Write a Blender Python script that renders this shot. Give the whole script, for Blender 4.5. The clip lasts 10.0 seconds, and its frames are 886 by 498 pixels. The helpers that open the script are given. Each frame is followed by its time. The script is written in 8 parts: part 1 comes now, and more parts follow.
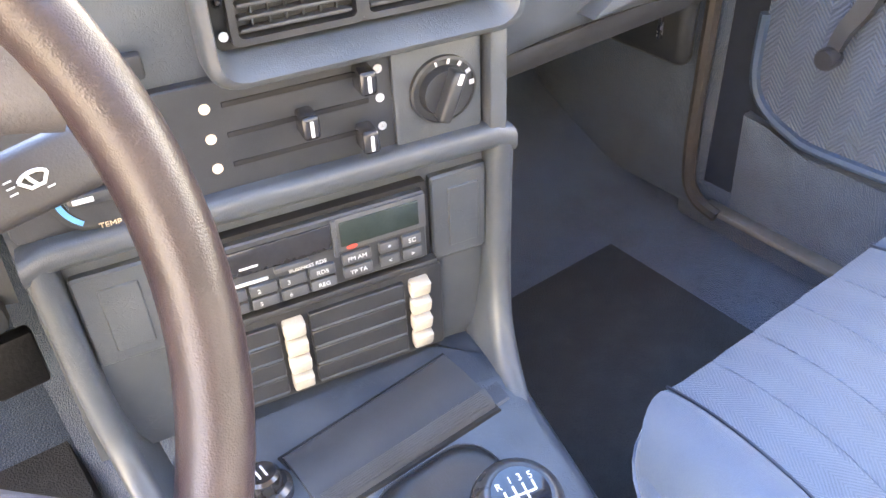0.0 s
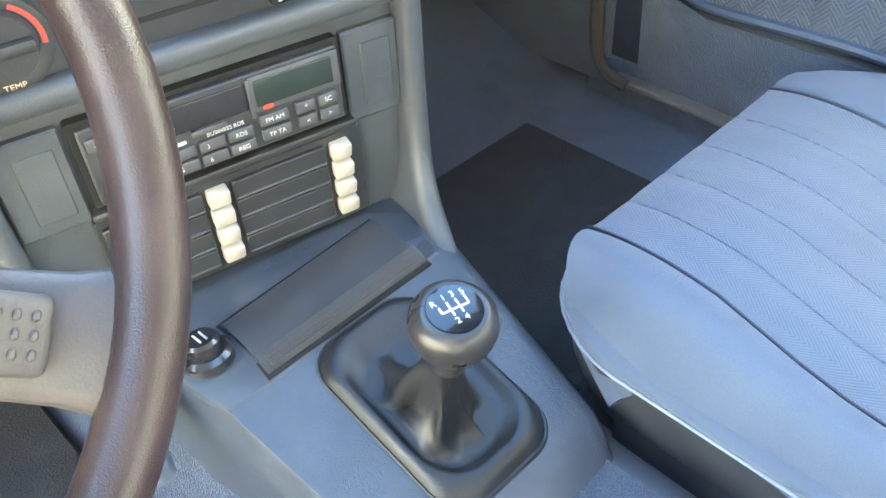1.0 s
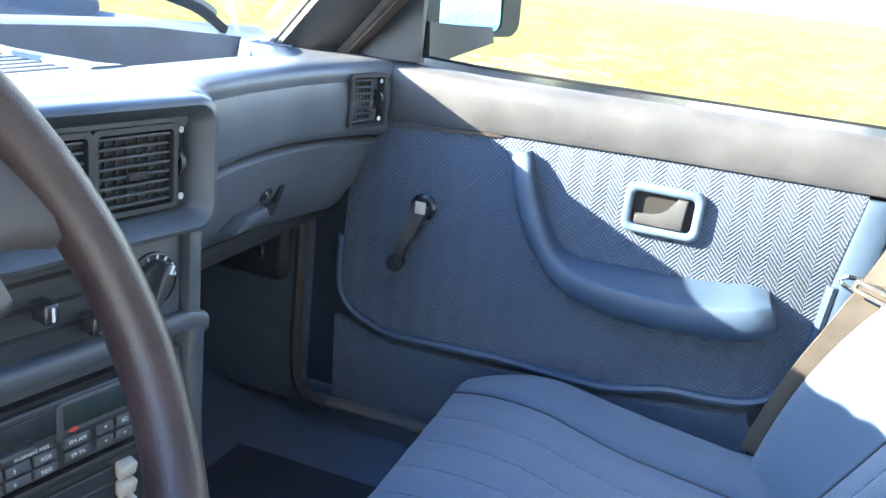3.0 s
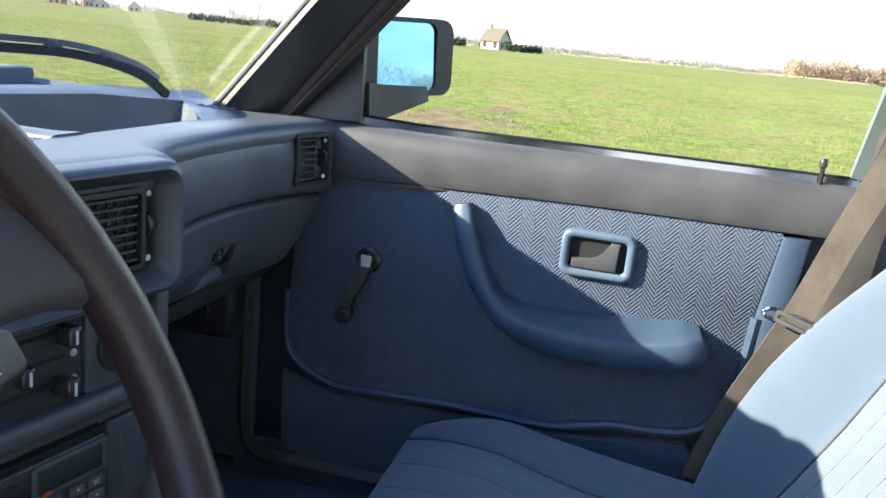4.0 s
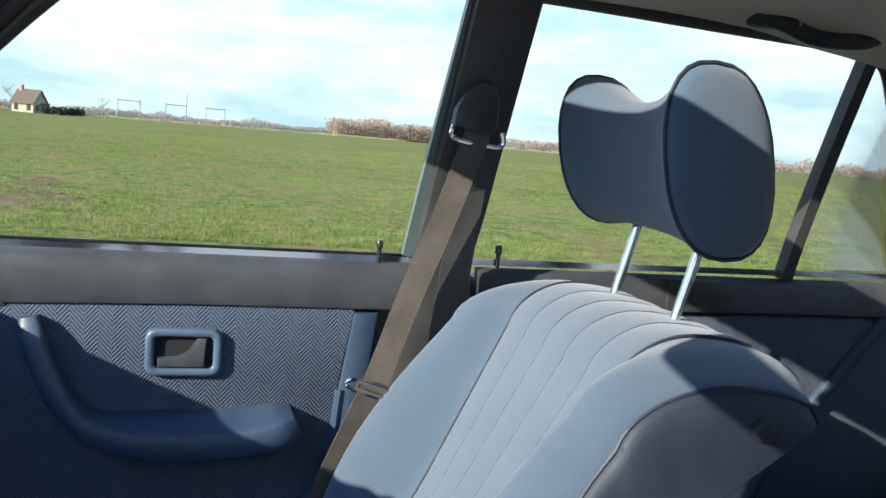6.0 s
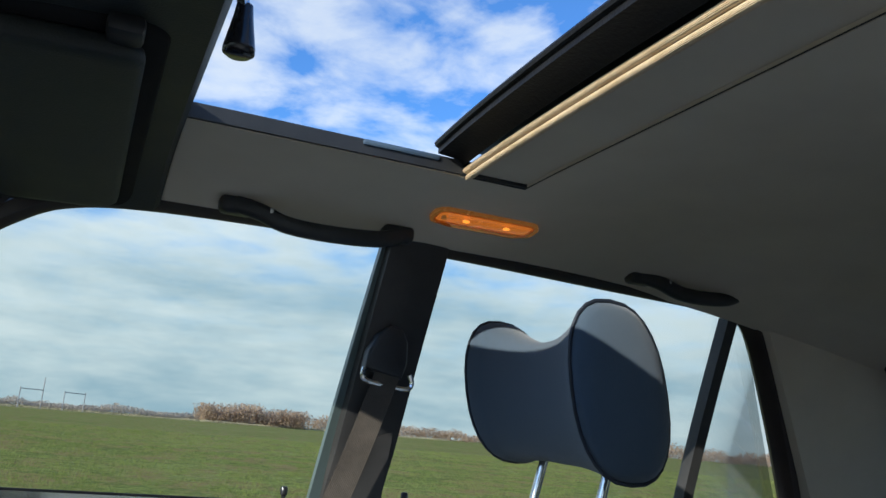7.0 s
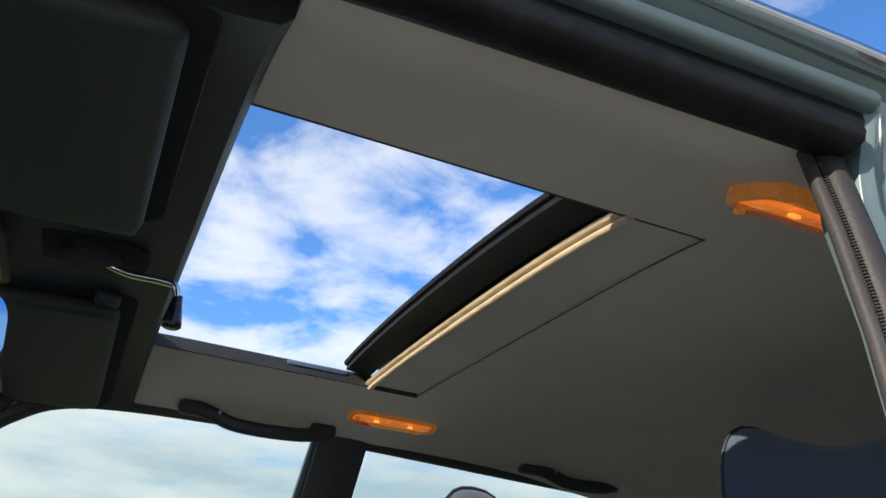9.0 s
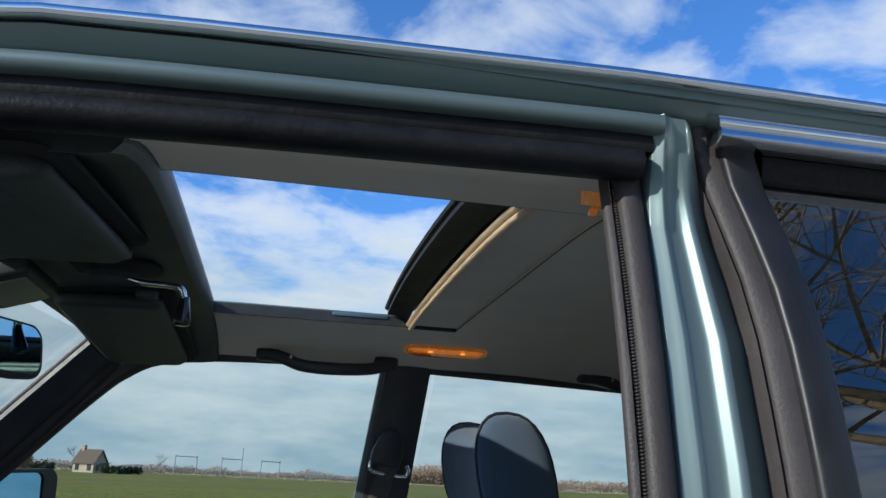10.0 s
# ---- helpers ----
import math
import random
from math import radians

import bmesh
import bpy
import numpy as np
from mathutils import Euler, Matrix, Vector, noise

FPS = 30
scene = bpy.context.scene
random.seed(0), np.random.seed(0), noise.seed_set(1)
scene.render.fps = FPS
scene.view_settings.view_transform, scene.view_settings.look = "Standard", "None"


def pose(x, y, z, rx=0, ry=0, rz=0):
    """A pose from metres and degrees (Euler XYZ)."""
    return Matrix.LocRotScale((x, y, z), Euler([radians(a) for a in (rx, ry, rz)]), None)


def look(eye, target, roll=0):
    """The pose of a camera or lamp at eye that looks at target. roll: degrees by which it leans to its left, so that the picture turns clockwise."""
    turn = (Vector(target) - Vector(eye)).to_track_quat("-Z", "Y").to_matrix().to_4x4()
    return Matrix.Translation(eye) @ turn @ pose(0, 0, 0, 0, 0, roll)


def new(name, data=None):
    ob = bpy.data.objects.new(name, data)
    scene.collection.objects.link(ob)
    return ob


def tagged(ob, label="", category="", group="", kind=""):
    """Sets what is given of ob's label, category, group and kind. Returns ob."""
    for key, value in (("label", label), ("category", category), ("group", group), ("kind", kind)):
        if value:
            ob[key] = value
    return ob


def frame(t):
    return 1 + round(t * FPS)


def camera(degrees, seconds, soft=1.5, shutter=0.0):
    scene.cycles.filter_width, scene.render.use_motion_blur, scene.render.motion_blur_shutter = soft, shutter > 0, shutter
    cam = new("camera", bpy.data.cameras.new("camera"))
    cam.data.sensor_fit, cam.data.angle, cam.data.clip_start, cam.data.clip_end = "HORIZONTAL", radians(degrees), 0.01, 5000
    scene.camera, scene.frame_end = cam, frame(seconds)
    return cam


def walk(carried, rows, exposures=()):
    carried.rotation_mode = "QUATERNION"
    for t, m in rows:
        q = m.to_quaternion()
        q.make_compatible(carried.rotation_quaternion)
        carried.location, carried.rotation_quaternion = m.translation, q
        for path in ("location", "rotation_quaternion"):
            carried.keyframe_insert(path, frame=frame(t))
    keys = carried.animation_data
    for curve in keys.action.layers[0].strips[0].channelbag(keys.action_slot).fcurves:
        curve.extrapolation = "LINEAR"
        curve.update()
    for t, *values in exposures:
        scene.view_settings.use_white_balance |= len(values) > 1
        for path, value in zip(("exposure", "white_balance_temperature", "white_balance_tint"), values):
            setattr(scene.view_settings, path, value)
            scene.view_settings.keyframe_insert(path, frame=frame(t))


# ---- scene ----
cam = camera(55.6, 10.0)
PATH = [
    (0, (-0.229, 0.341, 1.031), (0.709, 1.627, -0.18), -2.6),
    (0.5, (-0.248, 0.313, 1.003), (0.713, 1.516, -0.274), -4.3),
    (1, (-0.268, 0.296, 0.981), (0.739, 1.402, -0.346), -3.8),
    (1.5, (-0.27, 0.297, 0.981), (0.787, 1.346, -0.354), -2.5),
    (2, (-0.286, 0.291, 1.027), (0.97, 1.317, -0.144), -1.4),
    (2.2, (-0.319, 0.301, 1.062), (1.062, 1.261, -0.021), 0.6),
    (2.5, (-0.375, 0.328, 1.052), (1.22, 1.151, 0.17), 3.9),
    (2.8, (-0.442, 0.334, 1.032), (1.303, 1.017, 0.333), 5.7),
    (3, (-0.481, 0.335, 1.035), (1.322, 0.939, 0.415), 6.6),
    (3.2, (-0.502, 0.339, 1.037), (1.341, 0.87, 0.472), 7.2),
    (4.5, (-0.541, 0.37, 1.043), (1.366, 0.756, 0.582), 4.1),
    (5, (-0.545, 0.369, 1.049), (1.394, 0.574, 0.604), 2.6),
    (5.5, (-0.569, 0.395, 1.069), (1.379, 0.191, 0.664), 3.3),
    (6, (-0.569, 0.385, 1.093), (1.341, -0.15, 0.841), 4.8),
    (6.2, (-0.58, 0.392, 1.095), (1.329, -0.199, 0.998), 4.9),
    (7.3, (-0.624, 0.464, 0.997), (1.115, -0.322, 1.596), 5.0),
    (7.5, (-0.657, 0.478, 0.988), (1.031, -0.333, 1.69), 5.7),
    (8, (-0.75, 0.494, 0.968), (0.823, -0.336, 1.883), 6.4),
    (8.5, (-0.837, 0.471, 0.967), (0.73, -0.299, 1.941), 6.5),
    (9, (-0.967, 0.427, 0.984), (0.726, -0.225, 1.827), 5.6),
    (9.5, (-1.156, 0.314, 0.984), (0.658, -0.176, 1.667), 3.6),
    (10, (-1.154, 0.255, 1.081), (0.74, -0.096, 1.619), 2.7),
]
EXPOSURES = [(0, 5.9, 12400, 20), (1.0, 5.75, 12400, 4), (1.6, 5.7, 12400, 3), (2.0, 5.95, 12600, 4), (2.5, 5.35, 9000, 3), (3.2, 3.8, 7300, 5), (4.3, 2.5, 7100, 8), (5.0, 2.1, 6900, 8), (6.2, 1.45, 6500, 5), (7.3, 0.6, 6300, 5), (8.0, 0.7, 6400, 6), (8.5, 0.85, 6700, 6), (9.0, 0.9, 6900, 8), (10.0, 0.5, 6100, 6)]
walk(cam, [(t, look(eye, target, roll)) for t, eye, target, roll in PATH], EXPOSURES)

# ---- world and light ----
SUN_AZ, SUN_EL = radians(27.0), radians(22.0)     # from the car's front towards its left side; above the horizon
sun_dir = Vector((-math.sin(SUN_AZ) * math.cos(SUN_EL), math.cos(SUN_AZ) * math.cos(SUN_EL), math.sin(SUN_EL)))


def node(tree, kind, *inputs, op=""):
    """Adds a node; inputs are values or sockets by order, None to skip."""
    n = tree.nodes.new(kind)
    if op:
        n.operation = op
    for slot, value in zip(n.inputs, inputs):
        if value is None:
            continue
        if isinstance(value, bpy.types.NodeSocket):
            tree.links.new(value, slot)
        else:
            slot.default_value = value
    return n


def mathn(tree, op, a, b=None, c=None):
    return node(tree, "ShaderNodeMath", a, b, c, op=op).outputs[0]


def mixc(tree, fac, a, b, blend="MIX"):
    n = tree.nodes.new("ShaderNodeMix")
    n.data_type, n.blend_type = "RGBA", blend
    for slot, value in ((n.inputs[0], fac), (n.inputs[6], a), (n.inputs[7], b)):
        if isinstance(value, bpy.types.NodeSocket):
            tree.links.new(value, slot)
        elif isinstance(value, (int, float)):
            slot.default_value = value
        else:
            slot.default_value = (*value[:3], 1)
    return n.outputs[2]


def ramp(tree, fac, *stops):
    n = tree.nodes.new("ShaderNodeValToRGB")
    tree.links.new(fac, n.inputs[0])
    el = n.color_ramp.elements
    while len(el) < len(stops):
        el.new(0.5)
    for e, (pos, value) in zip(el, stops):
        e.position = pos
        e.color = (*value, 1) if isinstance(value, tuple) else (value, value, value, 1)
    return n.outputs[0]


def make_world():
    world = bpy.data.worlds.new("sky")
    scene.world = world
    world.use_nodes = True
    tree = world.node_tree
    tree.nodes.clear()
    sky = node(tree, "ShaderNodeTexSky")
    sky.sky_type = "NISHITA"
    sky.sun_disc, sky.sun_elevation, sky.sun_rotation = False, SUN_EL, -SUN_AZ
    sky.air_density, sky.dust_density, sky.ozone_density = 1.0, 0.4, 2.5
    co = node(tree, "ShaderNodeTexCoord").outputs["Generated"]
    sep = node(tree, "ShaderNodeSeparateXYZ", co)
    # clouds lie on a level sheet: the direction is divided by its height
    up = mathn(tree, "ADD", mathn(tree, "MAXIMUM", sep.outputs[2], 0.0), 0.12)
    px, py = mathn(tree, "DIVIDE", sep.outputs[0], up), mathn(tree, "DIVIDE", sep.outputs[1], up)
    flat = node(tree, "ShaderNodeCombineXYZ", px, py, 0.0).outputs[0]
    big = node(tree, "ShaderNodeTexNoise", flat, None, 3.6, 9.0, 0.56)
    big.inputs["Distortion"].default_value = 0.25
    fine = node(tree, "ShaderNodeTexNoise", flat, None, 1.1, 3.0, 0.5)
    dens = mathn(tree, "ADD", mathn(tree, "MULTIPLY", big.outputs[0], 0.88), mathn(tree, "MULTIPLY", fine.outputs[0], 0.32))
    # fewer clouds overhead than lower down
    dens = mathn(tree, "ADD", dens, mathn(tree, "MULTIPLY", mathn(tree, "SUBTRACT", 0.57, sep.outputs[2]), 0.50))
    cover = ramp(tree, dens, (0.60, 0.0), (0.77, 0.66), (0.90, 1.0))
    cover = mathn(tree, "MULTIPLY", cover, 0.94)
    blue = mixc(tree, 1.0, sky.outputs[0], (0.40, 0.66, 1.00), "MULTIPLY")
    # thick parts of a cloud are a little greyer underneath
    body = mixc(tree, ramp(tree, big.outputs[0], (0.52, 0.0), (0.72, 1.0)), (4.1, 4.25, 4.45), (3.5, 3.65, 3.9))
    col = mixc(tree, cover, blue, body)
    # a soft grey veil stands over the horizon
    veil = node(tree, "ShaderNodeTexNoise", node(tree, "ShaderNodeVectorMath", co, (2.2, 2.2, 9.0), op="MULTIPLY").outputs[0], None, 2.1, 7.0, 0.6)
    thin = mixc(tree, ramp(tree, veil.outputs[0], (0.36, 0.0), (0.66, 1.0)), (1.40, 1.98, 2.35), (2.75, 3.05, 3.15))
    haze = ramp(tree, sep.outputs[2], (0.0, 1.0), (0.15, 0.86), (0.30, 0.0))
    col = mixc(tree, haze, col, thin)
    back = node(tree, "ShaderNodeBackground", col, SKY)
    node(tree, "ShaderNodeOutputWorld", back.outputs[0])


SKY = 0.15
make_world()
lamp = bpy.data.lights.new("sun", "SUN")
lamp.energy, lamp.angle, lamp.color = 3.4, radians(0.55), (1.0, 0.93, 0.83)
sun = new("sun", lamp)
sun.matrix_world = look((-3, 4, 6), Vector((-3, 4, 6)) - sun_dir)

# ---- materials ----
def surface(name, c1, c2, rough=0.6, scale=12.0, bump=0.15, grain=500.0, metal=0.0, rough2=None, detail=4.0, coat=0.0, dist=0.001, sheen=0.0, kind="NOISE"):
    """A surface with slow variation between two colours and a fine relief, both in metres."""
    m = bpy.data.materials.new(name)
    m.use_nodes = True
    t = m.node_tree
    b = t.nodes["Principled BSDF"]
    co = node(t, "ShaderNodeTexCoord").outputs["Object"]
    slow = node(t, "ShaderNodeTexNoise", co, None, scale, detail, 0.6)
    if kind == "LEATHER":
        cellular = node(t, "ShaderNodeTexVoronoi", co, None, grain)
        cellular.feature = "SMOOTH_F1"
        fine = cellular.outputs[0]
    else:
        fine = node(t, "ShaderNodeTexNoise", co, None, grain, 2.0, 0.6).outputs[0]
    both = mathn(t, "ADD", mathn(t, "MULTIPLY", slow.outputs[0], 0.75), mathn(t, "MULTIPLY", fine, 0.25))
    t.links.new(mixc(t, ramp(t, both, (0.36, 0.0), (0.64, 1.0)), c1, c2), b.inputs["Base Color"])
    r2 = rough + 0.1 if rough2 is None else rough2
    rr_ = node(t, "ShaderNodeMapRange", slow.outputs[0], 0.35, 0.65, rough, r2)
    t.links.new(rr_.outputs[0], b.inputs["Roughness"])
    b.inputs["Metallic"].default_value, b.inputs["Coat Weight"].default_value = metal, coat
    b.inputs["Sheen Weight"].default_value = sheen
    if bump:
        bp = node(t, "ShaderNodeBump", bump, dist, None, fine)
        bp.inputs["Height"].default_value = 0
        t.links.new(fine, bp.inputs["Height"])
        t.links.new(bp.outputs[0], b.inputs["Normal"])
    return m


def cloth(name, c1, c2, across, along, width=0.019, pitch=0.0042, strength=0.5, herring=True, depth=0.0012):
    """Woven cloth with a herringbone of columns `width` wide; across and along name the axes (0, 1, 2)."""
    m = bpy.data.materials.new(name)
    m.use_nodes = True
    t = m.node_tree
    b = t.nodes["Principled BSDF"]
    co = node(t, "ShaderNodeTexCoord").outputs["Object"]
    sep = node(t, "ShaderNodeSeparateXYZ", co)
    zig = mathn(t, "PINGPONG", sep.outputs[across], width)
    lin = mathn(t, "ADD", sep.outputs[along], mathn(t, "MULTIPLY", zig, 1.15))
    wave = mathn(t, "SINE", mathn(t, "MULTIPLY", lin, 2 * math.pi / pitch))
    wave = mathn(t, "ADD", mathn(t, "MULTIPLY", wave, 0.5), 0.5)
    slow = node(t, "ShaderNodeTexNoise", co, None, 9.0, 4.0, 0.6)
    thread = node(t, "ShaderNodeTexNoise", co, None, 900.0, 2.0, 0.7)
    f = mathn(t, "ADD", mathn(t, "MULTIPLY", wave, strength if herring else 0.0), mathn(t, "MULTIPLY", thread.outputs[0], 0.5))
    f = mathn(t, "ADD", f, mathn(t, "MULTIPLY", slow.outputs[0], 0.35))
    t.links.new(mixc(t, ramp(t, f, (0.25, 0.0), (0.95, 1.0)), c1, c2), b.inputs["Base Color"])
    b.inputs["Roughness"].default_value = 0.92
    b.inputs["Sheen Weight"].default_value, b.inputs["Sheen Roughness"].default_value = 0.25, 0.6
    b.inputs["Specular IOR Level"].default_value = 0.2
    bp = node(t, "ShaderNodeBump", 0.6, depth)
    t.links.new(f, bp.inputs["Height"])
    t.links.new(bp.outputs[0], b.inputs["Normal"])
    return m


def glass(name, tint, gloss=1.0, ior=1.45):
    m = bpy.data.materials.new(name)
    m.use_nodes = True
    t = m.node_tree
    t.nodes.clear()
    clear = node(t, "ShaderNodeBsdfTransparent", (*tint, 1))
    shine = node(t, "ShaderNodeBsdfGlossy", (1, 1, 1, 1), 0.01)
    f = mathn(t, "MULTIPLY", node(t, "ShaderNodeFresnel", ior).outputs[0], gloss)
    mix = node(t, "ShaderNodeMixShader", f, clear.outputs[0], shine.outputs[0])
    node(t, "ShaderNodeOutputMaterial", mix.outputs[0])
    return m


def lamp_lens(name, colour, glow):
    m = surface(name, colour, tuple(0.7 * c for c in colour), 0.18, 60, 0.6, 260, dist=0.002)
    b = m.node_tree.nodes["Principled BSDF"]
    b.inputs["Emission Color"].default_value, b.inputs["Emission Strength"].default_value = (*colour, 1), glow
    b.inputs["Transmission Weight"].default_value = 0.25
    return m


def foliage(name, c1, c2, scale=3.0, thin=0.5):
    """Thin leaves and twigs that let a share of the light through."""
    m = bpy.data.materials.new(name)
    m.use_nodes = True
    t = m.node_tree
    t.nodes.clear()
    co = node(t, "ShaderNodeTexCoord").outputs["Object"]
    slow = node(t, "ShaderNodeTexNoise", co, None, scale, 4.0, 0.6)
    col = mixc(t, ramp(t, slow.outputs[0], (0.36, 0.0), (0.64, 1.0)), c1, c2)
    front, back = node(t, "ShaderNodeBsdfDiffuse", col), node(t, "ShaderNodeBsdfTranslucent", col)
    both = node(t, "ShaderNodeMixShader", thin, front.outputs[0], back.outputs[0])
    node(t, "ShaderNodeOutputMaterial", both.outputs[0])
    return m


def vinyl(name, c1, c2, rough):
    """Moulded vinyl: fine pores and scattered leather creases."""
    m = bpy.data.materials.new(name)
    m.use_nodes = True
    t = m.node_tree
    b = t.nodes["Principled BSDF"]
    co = node(t, "ShaderNodeTexCoord").outputs["Object"]
    slow = node(t, "ShaderNodeTexNoise", co, None, 13.0, 5.0, 0.6)
    pores = node(t, "ShaderNodeTexVoronoi", co, None, 850.0)
    # creases: thin lines where a stretched, twisted noise crosses its middle
    bent = node(t, "ShaderNodeTexNoise", node(t, "ShaderNodeVectorMath", co, (1.0, 0.45, 1.0), op="MULTIPLY").outputs[0], None, 95.0, 3.0, 0.6)
    bent.inputs["Distortion"].default_value = 1.2
    line = mathn(t, "ABSOLUTE", mathn(t, "SUBTRACT", bent.outputs[0], 0.5))
    crease = ramp(t, line, (0.0, 0.0), (0.035, 1.0))
    where = ramp(t, node(t, "ShaderNodeTexNoise", co, None, 22.0, 2.0, 0.5).outputs[0], (0.50, 0.0), (0.62, 1.0))
    crease = mathn(t, "SUBTRACT", 1.0, mathn(t, "MULTIPLY", mathn(t, "SUBTRACT", 1.0, crease), where))
    h = mathn(t, "ADD", mathn(t, "MULTIPLY", pores.outputs[0], 0.35), mathn(t, "MULTIPLY", crease, 0.6))
    t.links.new(mixc(t, ramp(t, slow.outputs[0], (0.36, 0.0), (0.64, 1.0)), c1, c2), b.inputs["Base Color"])
    t.links.new(node(t, "ShaderNodeMapRange", slow.outputs[0], 0.35, 0.65, rough, rough + 0.09).outputs[0], b.inputs["Roughness"])
    bp = node(t, "ShaderNodeBump", 0.45, 0.0007)
    t.links.new(h, bp.inputs["Height"])
    t.links.new(bp.outputs[0], b.inputs["Normal"])
    return m


def webbing(name):
    """Woven belt with fine lengthwise ribs; the ribs run along the mesh's own u."""
    m = surface(name, (0.060, 0.052, 0.045), (0.098, 0.085, 0.073), 0.7, 22, 0.0)
    t = m.node_tree
    uv = node(t, "ShaderNodeSeparateXYZ", node(t, "ShaderNodeUVMap").outputs[0])
    rib = mathn(t, "SINE", mathn(t, "MULTIPLY", uv.outputs[0], 2 * math.pi * 22))
    weave = mathn(t, "SINE", mathn(t, "MULTIPLY", uv.outputs[1], 2 * math.pi * 700))
    h = mathn(t, "ADD", rib, mathn(t, "MULTIPLY", weave, 0.35))
    bp = node(t, "ShaderNodeBump", 0.3, 0.0005)
    t.links.new(h, bp.inputs["Height"])
    t.links.new(bp.outputs[0], t.nodes["Principled BSDF"].inputs["Normal"])
    return m


def field(name):
    """Young grass over soil: thin rows, bare patches and yellowed spots."""
    m = bpy.data.materials.new(name)
    m.use_nodes = True
    t = m.node_tree
    b = t.nodes["Principled BSDF"]
    co = node(t, "ShaderNodeTexCoord").outputs["Object"]
    slow = node(t, "ShaderNodeTexNoise", co, None, 0.09, 5.0, 0.6)
    patch = node(t, "ShaderNodeTexNoise", node(t, "ShaderNodeVectorMath", co, (0.45, 0.9, 1.0), op="MULTIPLY").outputs[0], None, 0.9, 6.0, 0.68)
    fine = node(t, "ShaderNodeTexNoise", co, None, 7.0, 6.0, 0.75)
    green = mixc(t, ramp(t, slow.outputs[0], (0.35, 0.0), (0.65, 1.0)), (0.225, 0.275, 0.060), (0.315, 0.350, 0.100))
    clump = node(t, "ShaderNodeTexNoise", node(t, "ShaderNodeVectorMath", co, (1.0, 0.6, 1.0), op="MULTIPLY").outputs[0], None, 2.6, 5.0, 0.7)
    green = mixc(t, ramp(t, clump.outputs[0], (0.40, 0.0), (0.58, 1.0)), mixc(t, 1.0, green, (0.62, 0.60, 0.55), "MULTIPLY"), green)
    green = mixc(t, ramp(t, fine.outputs[0], (0.38, 0.0), (0.62, 1.0)), mixc(t, 1.0, green, (0.42, 0.42, 0.40), "MULTIPLY"), green)
    soil = mixc(t, fine.outputs[0], (0.16, 0.108, 0.044), (0.35, 0.25, 0.115))
    bare = mathn(t, "ADD", patch.outputs[0], mathn(t, "MULTIPLY", mathn(t, "SUBTRACT", fine.outputs[0], 0.5), 0.35))
    t.links.new(mixc(t, ramp(t, bare, (0.47, 0.0), (0.62, 0.88)), green, soil), b.inputs["Base Color"])
    b.inputs["Roughness"].default_value, b.inputs["Specular IOR Level"].default_value = 1.0, 0.05
    bp = node(t, "ShaderNodeBump", 0.7, 0.05)
    t.links.new(fine.outputs[0], bp.inputs["Height"])
    t.links.new(bp.outputs[0], b.inputs["Normal"])
    return m


M = {}
M["vinyl"] = vinyl("grey_blue_vinyl", (0.052, 0.060, 0.069), (0.072, 0.082, 0.092), 0.33)
M["dash"] = vinyl("dash_vinyl", (0.077, 0.089, 0.104), (0.104, 0.118, 0.136), 0.36)
M["console"] = vinyl("console_vinyl", (0.042, 0.054, 0.068), (0.060, 0.074, 0.092), 0.31)
M["black"] = surface("black_plastic", (0.023, 0.025, 0.028), (0.034, 0.036, 0.040), 0.36, 30, 0.2, 900)
M["matt"] = surface("matt_black", (0.022, 0.023, 0.025), (0.034, 0.035, 0.038), 0.6, 30, 0.2, 700)
M["gloss"] = surface("gloss_black", (0.018, 0.018, 0.02), (0.03, 0.03, 0.033), 0.14, 20, 0.05, 300, coat=0.3)
# near-black that stands in for the shade inside slots, gaps and recesses
M["dark"] = surface("gap_shade", (0.006, 0.006, 0.007), (0.01, 0.01, 0.011), 0.8, 20, 0.0)
M["trim"] = vinyl("black_pillar_vinyl", (0.030, 0.030, 0.031), (0.046, 0.045, 0.045), 0.42)
M["cap"] = vinyl("door_cap_vinyl", (0.042, 0.044, 0.050), (0.059, 0.062, 0.069), 0.40)
M["leather"] = surface("wheel_leather", (0.026, 0.016, 0.016), (0.044, 0.026, 0.026), 0.30, 22, 0.28, 1350, dist=0.0006, kind="LEATHER")
M["spoke"] = surface("wheel_spoke_rubber", (0.052, 0.046, 0.047), (0.066, 0.058, 0.059), 0.42, 20, 0.3, 700)
M["boot"] = surface("boot_leather", (0.010, 0.0105, 0.012), (0.020, 0.021, 0.024), 0.38, 18, 0.4, 900, dist=0.0004, kind="LEATHER")
M["carpet"] = surface("blue_carpet", (0.020, 0.041, 0.072), (0.042, 0.074, 0.118), 0.95, 20, 1.0, 520, dist=0.004, sheen=0.3)
M["mat"] = surface("dark_floor_mat", (0.028, 0.029, 0.031), (0.042, 0.043, 0.046), 0.95, 25, 1.0, 480, dist=0.004)
M["seat_side"] = cloth("seat_plain_cloth", (0.050, 0.078, 0.114), (0.100, 0.136, 0.182), 0, 1, herring=False)
M["seat_mid"] = cloth("seat_herringbone", (0.052, 0.080, 0.114), (0.108, 0.142, 0.184), 0, 1, 0.021, 0.0044, 0.36)
M["back_mid"] = cloth("seat_back_herringbone", (0.052, 0.080, 0.114), (0.108, 0.142, 0.184), 0, 2, 0.021, 0.0044, 0.36)
M["panel"] = cloth("door_herringbone", (0.017, 0.031, 0.058), (0.058, 0.084, 0.128), 1, 2, 0.019, 0.0068, 0.74, depth=0.0026)
M["piping"] = surface("dark_piping", (0.018, 0.024, 0.038), (0.03, 0.038, 0.055), 0.45, 30, 0.2, 600)
